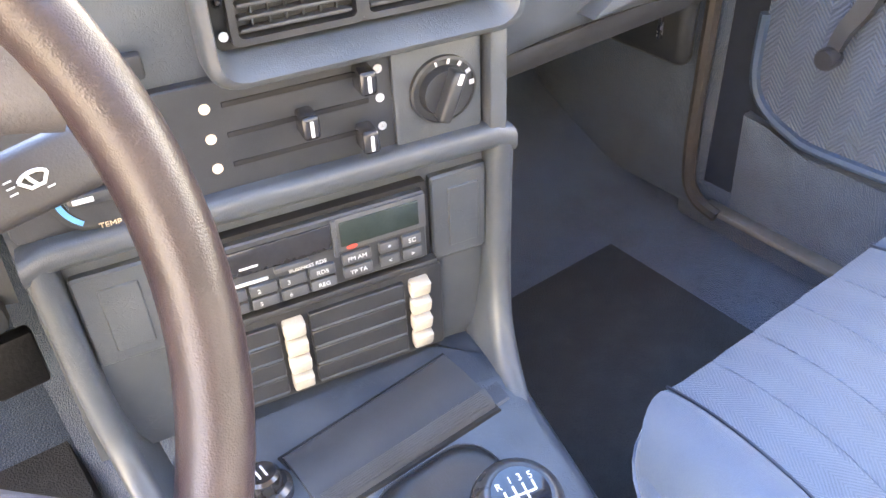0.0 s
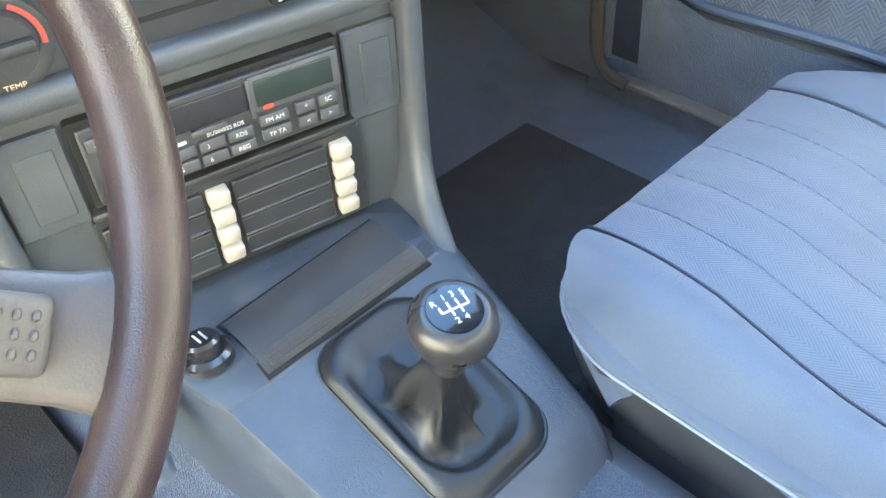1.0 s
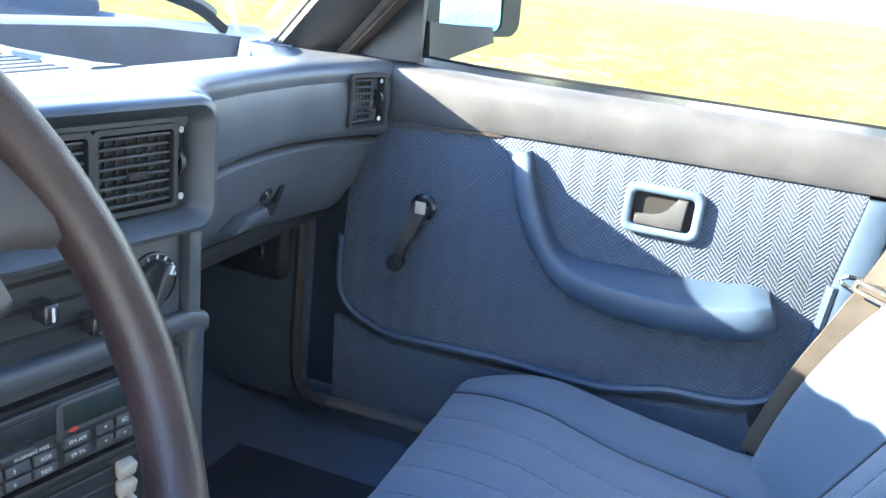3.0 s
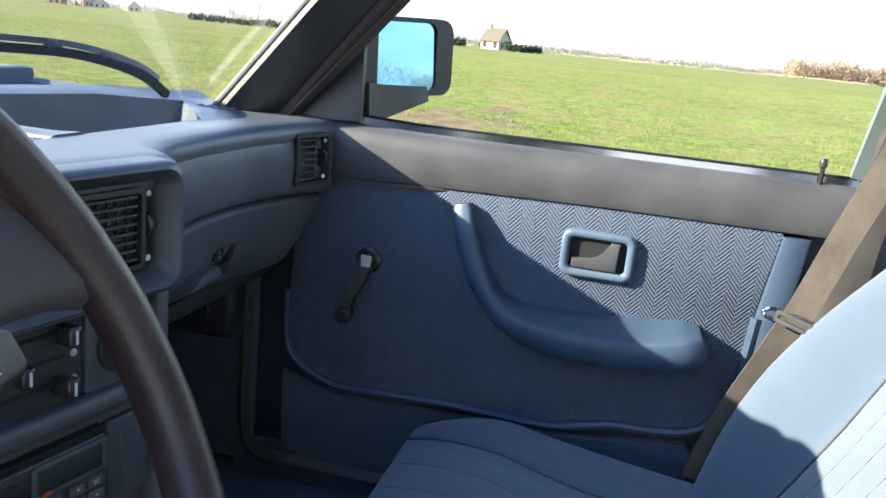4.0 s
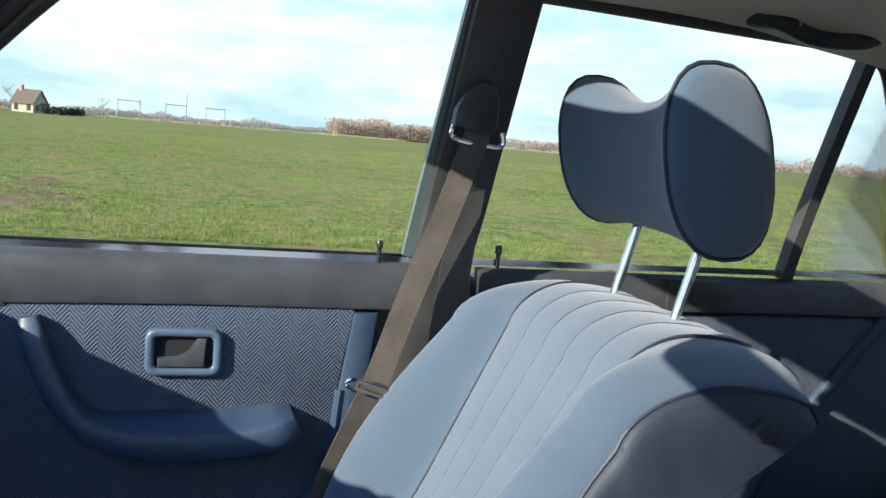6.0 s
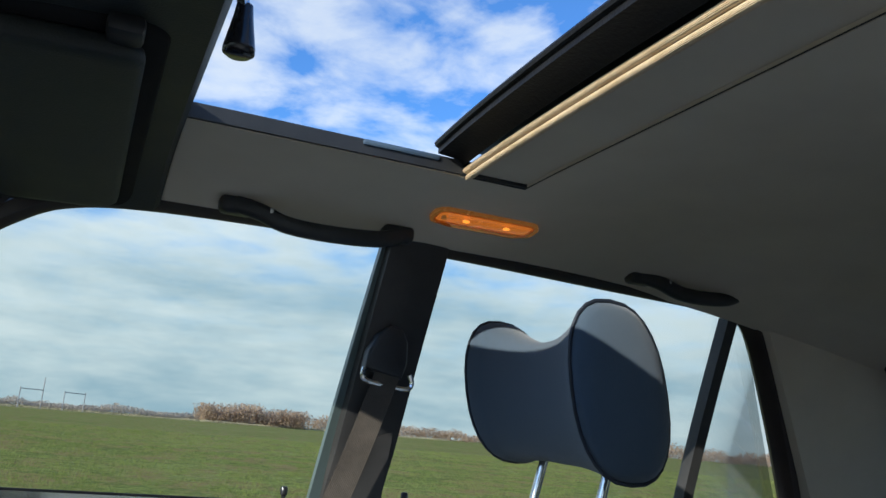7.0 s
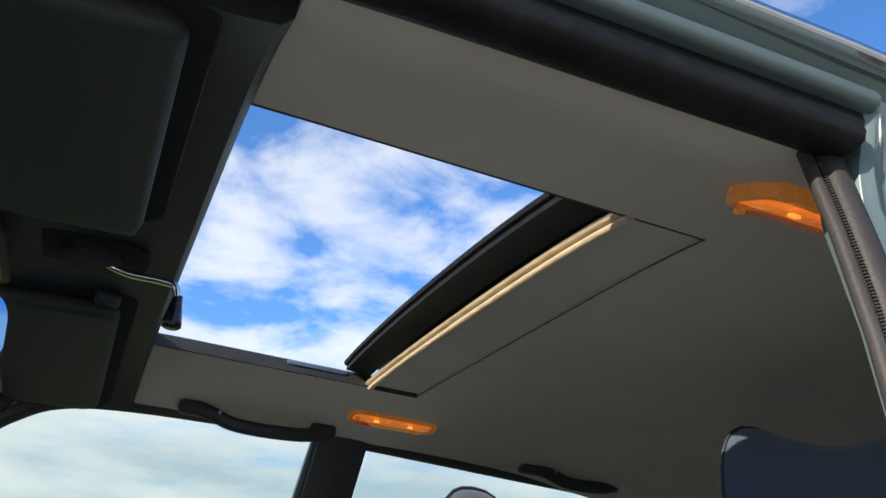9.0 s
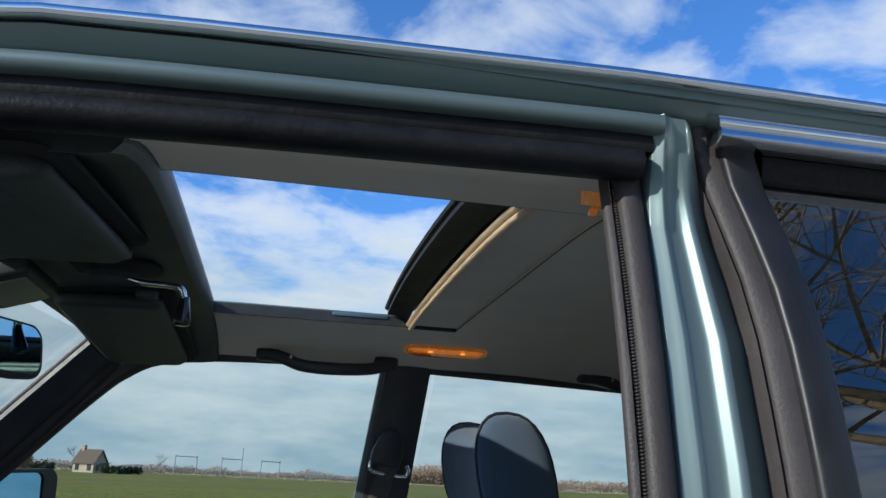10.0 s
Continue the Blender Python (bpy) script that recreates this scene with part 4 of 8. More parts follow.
def seat(cx, inner, dy=0.0):
    """A front seat round x = cx: cushion, backrest, headrest on two steel posts."""
    s = thing("front_seat", (cx, 0.3, FLOOR), "blue cloth front seat with herringbone centre and dark piping", "car seat", "front seats")

    def bolster_top(y, x):
        """Height of the cushion at its own x (from -1 to 1) and y."""
        base = 0.478 - 0.045 * max(0.0, (0.50 - y) / 0.35)
        front = max(0.0, (y - 0.50) / 0.135)
        base -= 0.024 * front ** 2.4
        side = max(0.0, (abs(x) - 0.5) / 0.5)
        base -= 0.026 * side ** 2 * min(1.0, front) ** 1.5
        return base + 0.020 * math.sin(math.pi * min(1, side * 0.9)) - 0.05 * max(0, (abs(x) - 0.82) / 0.18) ** 2.2

    def half(y, u):
        """Half width of the cushion; the tunnel side is narrower and rounder in front."""
        if u * inner > 0:
            return 0.250
        return 0.275

    YS = lines(0.06, 0.50, 11) + lines(0.515, 0.635, 9)

    def nose(y, u):
        """The cushion's front end draws back towards its corners."""
        if y <= 0.5:
            return y
        h = half(y, u)
        end = 0.538 + math.sqrt(max(0.0, 0.11 ** 2 - max(0.0, abs(u) * h - h + 0.11) ** 2))
        return 0.5 + (y - 0.5) / 0.135 * (end - 0.5)

    def across(v, y):
        """Place across the cushion: the seams draw together unevenly towards the back."""
        v *= -inner
        k = min(1.0, max(0.0, (0.636 - y) / 0.24))
        a, b = -0.575 - 0.16 * k, 0.68 - 0.22 * k
        if v < -0.5575:
            u = -1 + (v + 1) / 0.4425 * (a + 1)
        elif v > 0.5575:
            u = 1 - (1 - v) / 0.4425 * (1 - b)
        else:
            u = a + (v + 0.5575) / 1.115 * (b - a)
        return u * -inner

    def strip(name, x0, x1, n, mat, label="", puff=0.0, lift=0.0):
        bm = bmesh.new()
        rings = []
        for y in YS:
            row = []
            for k in range(n + 1):
                v = x0 + (x1 - x0) * k / n
                u = across(v, y)
                seam = math.sin(math.pi * k / n)
                row.append(Vector((cx + u * half(y, u), nose(y, u), bolster_top(y, v) + puff * seam ** 0.6 + lift)))
            lo = [Vector((cx + u * half(y, u) * 0.95, nose(y, u) - (0.03 if y > 0.6 else 0), 0.432)) for u in (across(x1, y), across(x0, y))]
            rings.append(row + lo)
        loft(bm, rings)
        return part(name, bm, mat, s, label, 60)

    strip("outer_bolster", -1.0, -0.56, 8, "seat_side", "plain blue cloth side bolster", 0.005)
    strip("outer_bolster", 0.56, 1.0, 8, "seat_side", "plain blue cloth side bolster", 0.005)
    cols = 5
    for k in range(cols):
        a, b = -0.555 + 1.11 * k / cols, -0.555 + 1.11 * (k + 1) / cols
        strip("cushion_channel", a + 0.0008, b - 0.0008, 6, "seat_mid", "herringbone cloth channel", 0.0016, 0.001)
    for u in (-0.558, 0.558):
        bm = bmesh.new()
        tube(bm, [(cx + across(u, y) * half(y, u), nose(y, across(u, y)) + (0.002 if y > 0.6 else 0), bolster_top(y, u) + 0.0016) for y in YS], 0.0016, 6)
        part("piping", bm, "piping", s)
    stitches(s, [[Vector((cx + across(u, y) * half(y, u), nose(y, across(u, y)), bolster_top(y, u) + 0.0018)) for y in lines(0.08, 0.625, 90)] for u in [-0.555 + 1.11 * k / cols for k in range(1, cols)]])
    # padded skirt round the cushion, in one piece with rounded corners
    wide, mid_x = half(0.4, 1) + half(0.4, -1), (half(0.4, 1) - half(0.4, -1)) / 2

    def skirt(grow):
        return rr(wide + 2 * grow, 0.562 + 2 * grow, 0.11 + grow, 9, cx + mid_x, 0.367)
    def rise(x, y):
        """The lower seam climbs towards the front corner beside the tunnel."""
        return 0.013 * max(0.0, 1 - math.hypot(x - cx - inner * 0.25, y - 0.648) / 0.14) ** 1.4
    bm = bmesh.new()
    loft(bm, [[Vector((x, y, z + rise(x, y))) for x, y in skirt(g)] for z, g in ((0.426, -0.002), (0.430, 0.002), (0.436, 0.0015), (0.443, -0.003), (0.448, -0.015), (0.449, -0.040))])
    part("cushion_edge", bm, "seat_side", s, "plain blue cloth edge of the cushion", 70)
    bm = bmesh.new()
    loft(bm, [[Vector((x, y, z + (rise(x, y) if z > 0.4 else 0))) for x, y in skirt(g)] for z, g in ((0.325, -0.030), (0.35, -0.020), (0.38, -0.010), (0.41, -0.004), (0.426, -0.0025))])
    part("cushion_skirt", bm, "skirt", s, "charcoal cloth skirt below the piping", 70)
    bm = bmesh.new()
    tube(bm, [(x, y, 0.4275 + rise(x, y)) for x, y in skirt(0.0022)], 0.0022, 6, closed=True)
    part("piping", bm, "bluepiping", s, "thin blue piping round the cushion")
    bm = bmesh.new()
    rbox(bm, (cx, 0.33, 0.315), (0.46, 0.44, 0.06), 0.015)
    part("seat_base", bm, "black", s, "black seat base")
    for side in (-1, 1):
        bm = bmesh.new()
        rbox(bm, (cx + side * 0.20, 0.33, FLOOR + 0.012), (0.03, 0.56, 0.028), 0.004)
        part("seat_rail", bm, "black", s)

    # backrest: upright slices from one side to the other
    lean = lambda z: 0.148 - 0.215 * (z - 0.50) / 0.40     # y of the front face

    def mid(z):
        """Half width of the herringbone panel."""
        return 0.126 + 0.16 * max(0, z - 0.62) - 0.10 * max(0, z - 0.84)

    def wide_at(z):
        return 0.264 + 0.018 * math.sin(math.pi * min(1.0, max(0.0, (z - 0.44) / 0.36))) - 0.05 * max(0, z - 0.72)

    def swell(x, z):
        """The padded bolsters stand proud beside the middle."""
        a, w = mid(z), wide_at(z)
        v = min(1.0, max(0.0, (abs(x) - a) / (w - a)))
        b = 0.050 + 0.052 * math.sin(math.pi * min(1.0, max(0.0, (z - 0.40) / 0.50))) ** 1.2
        return b * math.sin(math.pi * 0.88 * v) ** 1.2

    def over(x, q):
        """A point and its outward way on the backrest: q from 0 to 1 up the front, to 2 round the top edge, to 3 along the top."""
        v = max(0.0, abs(x) - 0.185) / 0.075
        top = 0.904 - 0.028 * v ** 2
        zj = top - 0.062
        if q <= 1:
            z = 0.42 + (zj - 0.42) * q
            return Vector((cx + x, lean(z) + swell(x, z), z)), Vector((0, 0.88, 0.47))
        f = swell(x, zj)
        if q <= 2:
            t = math.pi / 2 * (q - 1)
            return Vector((cx + x, lean(zj) + f - (0.078 + f) * (1 - math.cos(t)) - 0.014 * math.sin(t), zj + 0.062 * math.sin(t))), Vector((0, math.cos(t), 0.3 + math.sin(t))).normalized()
        return Vector((cx + x, lean(zj) - 0.092 - 0.075 * (q - 2), top - 0.010 * (q - 2) ** 2)), Vector((0, 0, 1))

    QS = lines(0, 1, 14) + lines(1, 2, 9)[1:] + lines(2, 3, 4)[1:]

    def section(u):
        """One closed upright slice."""
        ring = []
        for q in QS:
            x = u * wide_at(0.42 + 0.42 * min(1.0, q))
            ring.append(over(x, q)[0])
        x = u * wide_at(0.84)
        p = over(x, 3)[0]
        ring += [p + Vector((0, -0.020, -0.008)), p + Vector((0, -0.032, -0.026))]
        for z in lines(p.z - 0.06, 0.42, 9):
            ring.append(Vector((cx + u * wide_at(z), lean(z) - 0.165 + 0.02 * u ** 4, z)))
        return ring

    bm = bmesh.new()
    loft(bm, [section(u) for u in lines(-1, 1, 40)])
    part("backrest", bm, "seat_side", s, "plain blue cloth backrest with padded bolsters", 60)
    for side in (-1, 1):
        edge = section(side)
        c0 = sum(edge, Vector()) / len(edge)
        bm = bmesh.new()
        loft(bm, [[p.lerp(c0, k) + Vector((side * d, 0, 0)) for p in edge] for d, k in ((-0.002, 0.0), (0.003, 0.012), (0.008, 0.06), (0.011, 0.18), (0.012, 0.5))])
        part("backrest_side", bm, "side_vinyl", s, "dark blue vinyl side of the backrest", 60)
        bm = bmesh.new()
        tube(bm, [p + Vector((side * 0.001, 0, 0)) for p in edge], 0.0024, 6, up=(1, 0, 0), closed=True)
        part("side_piping", bm, "piping", s)
    cols2 = 5

    def band(z):
        return 0.42 + 0.422 * min(1.0, z)

    for k in range(cols2):
        bm = bmesh.new()
        rings = []
        for q in [p for p in QS if p > 0.08]:
            a = mid(band(q)) if q < 1 else mid(0.842)
            row, low = [], []
            for j, x in enumerate(lines(-a + 2 * a * k / cols2 + 0.0003, -a + 2 * a * (k + 1) / cols2 - 0.0003, 6)):
                p, n = over(x, q)
                row.append(p + n * (0.0014 + 0.0026 * math.sin(math.pi * j / 6) ** 0.6))
                low.append(p - n * 0.004)
            rings.append(row + [low[-1], low[0]])
        loft(bm, rings)
        part("back_channel", bm, "back_mid", s, "herringbone cloth channel", 60)
    seams = []
    for k in range(1, cols2):
        line = []
        for q in lines(0.1, 2.8, 110):
            a = mid(band(q)) if q < 1 else mid(0.842)
            p, n = over(a * (-1 + 2 * k / cols2), q)
            line.append(p + n * 0.0022)
        seams.append(line)
    stitches(s, seams)
    for side in (-1, 1):
        bm = bmesh.new()
        line = []
        for q in QS:
            p, n = over(side * (mid(band(q)) if q < 1 else mid(0.842)), q)
            line.append(p + n * 0.0024)
        tube(bm, line, 0.0021, 6, up=(1, 0, 0))
        part("piping", bm, "piping", s)
    bm = bmesh.new()
    lathe(bm, [(0.012, 0), (0.012, 0.004), (0.009, 0.007), (0, 0.008)], Matrix.Translation((cx + inner * 0.270, -0.148, 0.838)) @ pose(0, 0, 0, 0, inner * 90, 0), 16)
    part("recliner_button", bm, "matt", s, "round black release button")

    # headrest
    for u in (-0.075, 0.085):
        bm = bmesh.new()
        tube(bm, [(cx + u, -0.155 - 0.25 * (z - 0.90), z) for z in lines(0.85, 1.05, 4)], 0.0065, 10, up=(0, 1, 0))
        part("headrest_post", bm, "chrome", s, "bright steel headrest post")
        bm = bmesh.new()
        lathe(bm, [(0.014, 0), (0.014, 0.006), (0.009, 0.012), (0.0, 0.012)], pose(cx + u, -0.152, 0.893), 14)
        part("post_collar", bm, "black", s)
    hr_y, hr_z = -0.147, 1.095 if inner < 0 else 1.130
    bm = bmesh.new()
    rings = []
    for k in range(25):
        u = -1 + k / 12
        a = abs(u)
        size = 0.86 + 0.14 * a ** 2.0 if a < 0.9 else 1.0
        ring = []
        for j in range(28):
            t = 2 * math.pi * j / 28
            c, q = math.cos(t), math.sin(t)
            y = 0.067 * math.copysign(abs(c) ** 0.8, c)
            z = 0.106 * math.copysign(abs(q) ** 0.85, q)
            if q > 0:
                z *= 1 - 0.26 * (1 - a ** 2) ** 1.5
            if c > 0:
                y *= 1 - 0.35 * (1 - a ** 2)
            y += 0.02 * (z / 0.106)
            if z < 0 and u > 0:
                z *= 1 - 0.10 * u
            ring.append(Vector((cx + u * 0.142, hr_y + y * size, hr_z + z * size)))
        rings.append(ring)
    loft(bm, rings)
    hr = part("headrest", bm, "seat_side", s, "saddle-shaped blue cloth headrest", 60)
    for side in (-1, 1):
        bm = bmesh.new()
        base = []
        for j in range(28):
            t = 2 * math.pi * j / 28
            c, q = math.cos(t), math.sin(t)
            base.append((0.067 * math.copysign(abs(c) ** 0.8, c) + 0.02 * math.copysign(abs(q) ** 0.85, q), 0.106 * math.copysign(abs(q) ** 0.85, q)))
        x = cx + side * 0.142
        if side > 0:
            base = [(y, z if z > 0 else 0.9 * z) for y, z in base]
        loft(bm, [[Vector((x + side * d, hr_y + y * k, hr_z + z * k)) for y, z in base] for d, k in ((-0.002, 0.985), (0.006, 0.97), (0.012, 0.88), (0.017, 0.65), (0.019, 0.3))])
        part("headrest_side", bm, "seat_side", hr, "dark blue padded end of the headrest", 60)
        bm = bmesh.new()
        tube(bm, [(x + side * 0.001, hr_y + y * 1.005, hr_z + z * 1.005) for y, z in base], 0.0024, 6, up=(1, 0, 0), closed=True)
        part("headrest_piping", bm, "piping", hr)
    s.location.y += dy
    return s


passenger_seat = seat(0.385, -1)
driver_seat = seat(-0.36, 1, -0.14)


def rear_bench():
    s = thing("rear_seat", (0, -0.8, FLOOR), "blue cloth rear bench seat", "rear seat")
    bm = bmesh.new()
    rbox(bm, (0, -0.78, 0.40), (1.30, 0.52, 0.24), 0.05, 4)
    part("bench_cushion", bm, "seat_side", s)
    bm = bmesh.new()
    rbox(bm, (0, 0, 0), (1.30, 0.16, 0.50), 0.06, 4, pose(0, -1.08, 0.66, 16))
    part("bench_back", bm, "seat_side", s)


rear_bench()

# ---- steering wheel and column ----
M["stalkgrey"] = surface("dark_stalk_plastic", (0.024, 0.021, 0.021), (0.034, 0.030, 0.030), 0.45, 30, 0.2, 800)
WHEEL = Vector((-0.367, 0.578, 0.872))
tilt_, yaw_ = 0.499, 0.189
wn = Vector((math.sin(yaw_) * math.cos(tilt_), -math.cos(yaw_) * math.cos(tilt_), math.sin(tilt_)))
wu = Vector((0, 0, 1)).cross(wn).normalized()
wv = wn.cross(wu)
WM = Matrix.Translation(WHEEL) @ Matrix((wu, wv, wn)).transposed().to_4x4()     # x right, y up, z towards the driver


def steering_wheel():
    s = thing("steering_wheel", WHEEL, "black leather-rimmed steering wheel with broad spokes", "steering wheel")
    bm = bmesh.new()
    R, r = 0.211, 0.0146
    rings = []
    for i in range(96):
        a = 2 * math.pi * i / 96
        d = Vector((math.cos(a), math.sin(a), 0))
        ring = []
        for j in range(16):
            b = 2 * math.pi * j / 16
            grip = 1 + 0.012 * math.sin(24 * a)
            ring.append(WM @ (d * (R + r * math.cos(b)) + Vector((0, 0, 1.08 * r * math.sin(b) * grip))))
        rings.append(ring)
    wrap(bm, rings)
    part("rim", bm, "leather", s, "black grained leather rim", 70)
    # hub pad, dished away from the driver
    bm = bmesh.new()
    pad = rr(0.185, 0.135, 0.035, 6, 0, -0.012)
    loft(bm, [[WM @ Vector((x * k, y * k, d)) for x, y in pad] for d, k in ((-0.075, 1.0), (-0.045, 1.0), (-0.036, 0.96), (-0.032, 0.86), (-0.031, 0.5))])
    part("hub_pad", bm, "spoke", s, "dark padded hub")
    for k, (ang, w0, w1, foot) in enumerate(((-43.5, 0.052, 0.048, (0, 0)), (223.5, 0.052, 0.048, (0, 0)), (-4, 0.066, 0.068, (-0.002, 0.079)), (184, 0.066, 0.068, (0.002, 0.079)))):
        bm = bmesh.new()
        a = radians(ang)
        d, q = Vector((math.cos(a), math.sin(a), 0)), Vector((-math.sin(a), math.cos(a), 0))
        rings = []
        for u in lines(0, 1, 8):
            rad = 0.075 + 0.126 * u
            w = (w0 + (w1 - w0) * u) * (1 + 0.22 * max(0, (u - 0.75) / 0.25) ** 2)
            z = -0.045 + 0.040 * u ** 1.3
            rings.append([WM @ (d * rad + q * (w / 2 * x) + Vector((*foot, z + y))) for x, y in ((-1, -0.006), (-0.92, 0.003), (-0.7, 0.007), (0.7, 0.007), (0.92, 0.003), (1, -0.006), (0.85, -0.014), (-0.85, -0.014))])
        loft(bm, rings)
        sp = part("spoke", bm, "spoke", s, "", 50)
        if k < 2:
            bm = bmesh.new()
            fr = WM @ Matrix.Translation(d * 0.156 + Vector((0, 0, -0.0105))) @ Matrix.Rotation(a, 4, "Z")
            rbox(bm, (0, 0, 0.004), (0.040, 0.030, 0.012), 0.004, 3, fr)
            part("horn_button", bm, "spoke", sp, "ribbed horn button")
            for x in (-0.013, -0.0065, 0.0, 0.0065, 0.013):
                for y in (-0.007, 0.0, 0.007):
                    bm2 = bmesh.new()
                    rbox(bm2, (x, y, 0.0105), (0.0028, 0.004, 0.002), 0.0008, 1, fr)
                    if x == -0.013 and y == -0.007:
                        ribs = bmesh.new()
                    join(ribs, bm2)
            part("button_ribs", ribs, "spoke", sp)
    # column and stalk
    c = thing("steering_column", WHEEL + wn * -0.10, "grey plastic steering column shroud", "steering column")
    bm = bmesh.new()
    loft(bm, [[WM @ Vector((x * k, y * k - 0.01, d)) for x, y in rr(0.12, 0.13, 0.03, 5)] for d, k in ((-0.30, 1.15), (-0.12, 1.0), (-0.085, 0.9))])
    part("shroud", bm, "vinyl", c)
    st = thing("wiper_stalk", WHEEL + wn * -0.09 + wu * 0.06, "grey wiper stalk with white printed symbols", "stalk")
    bm = bmesh.new()
    a, b = WM @ Vector((0.055, 0.010, -0.085)), WM @ Vector((0.226, 0.014, -0.080))
    m = Matrix.Translation(a) @ Matrix(((b - a).normalized(), wn * -1, (b - a).normalized().cross(wn * -1))).transposed().to_4x4()
    L = (b - a).length
    loft(bm, [[m @ Vector((x, p[0] * k, p[1] * k)) for p in rr(0.016, 0.031, 0.006, 4)] for x, k in ((0, 0.5), (0.05, 0.62), (0.09, 0.92), (L - 0.006, 1.0), (L, 0.86))])
    part("stalk_body", bm, "stalkgrey", st)
    MS = m @ Matrix.Translation((L - 0.030, -0.0083, 0.0)) @ Matrix.Diagonal((0.35, 0.35, 0.35, 1))
    arc = [(0.020 * math.cos(t) - 0.002, 0.012 * math.sin(t) - 0.004) for t in lines(0.45, math.pi - 0.45, 8)]
    bm = bmesh.new()
    tube(bm, [MS @ Vector((x, 0, z)) for x, z in arc], 0.0009, 5, up=wn)
    tube(bm, [MS @ Vector((x, 0, z)) for x, z in ((arc[0][0], arc[0][1]), (0.007, -0.010), (-0.009, -0.010), (arc[-1][0], arc[-1][1]))], 0.0009, 5, up=wn)
    tube(bm, [MS @ Vector((x, 0, z)) for x, z in ((0.0, -0.010), (-0.006, 0.0), (-0.008, 0.006))], 0.0009, 5, up=wn)
    part("wiper_symbol", bm, "print", st, "white wiper symbol")
    for x, z in ((-0.030, 0.008), (-0.030, 0.0), (-0.030, -0.008), (0.012, -0.017)):
        bm = bmesh.new()
        rbox(bm, (x, 0, z), (0.010, 0.0012, 0.002), 0.0003, 1, MS)
        part("small_symbol", bm, "print", st)


steering_wheel()

# ---- dashboard ----
A12 = radians(-12)
MC = Matrix.Translation((0, 0.857, 0)) @ Matrix.Rotation(A12, 4, "Z")     # face of the centre stack: x across, y ahead, z up


def lip_y(x):
    """Front edge of the dashboard's top."""
    if x < 0.205:
        return 0.857 - 0.2126 * x - (0.0 if x > -0.16 else 0.35 * (-0.16 - x) ** 1.3 * -1.0)
    table = ((0.205, 0.8134), (0.225, 0.845), (0.27, 0.866), (0.36, 0.874), (0.48, 0.870), (0.60, 0.853), (0.72, 0.832))
    for (a, ya), (b, yb) in zip(table, table[1:]):
        if x <= b:
            u = (x - a) / (b - a)
            return ya + (yb - ya) * u
    return 0.832


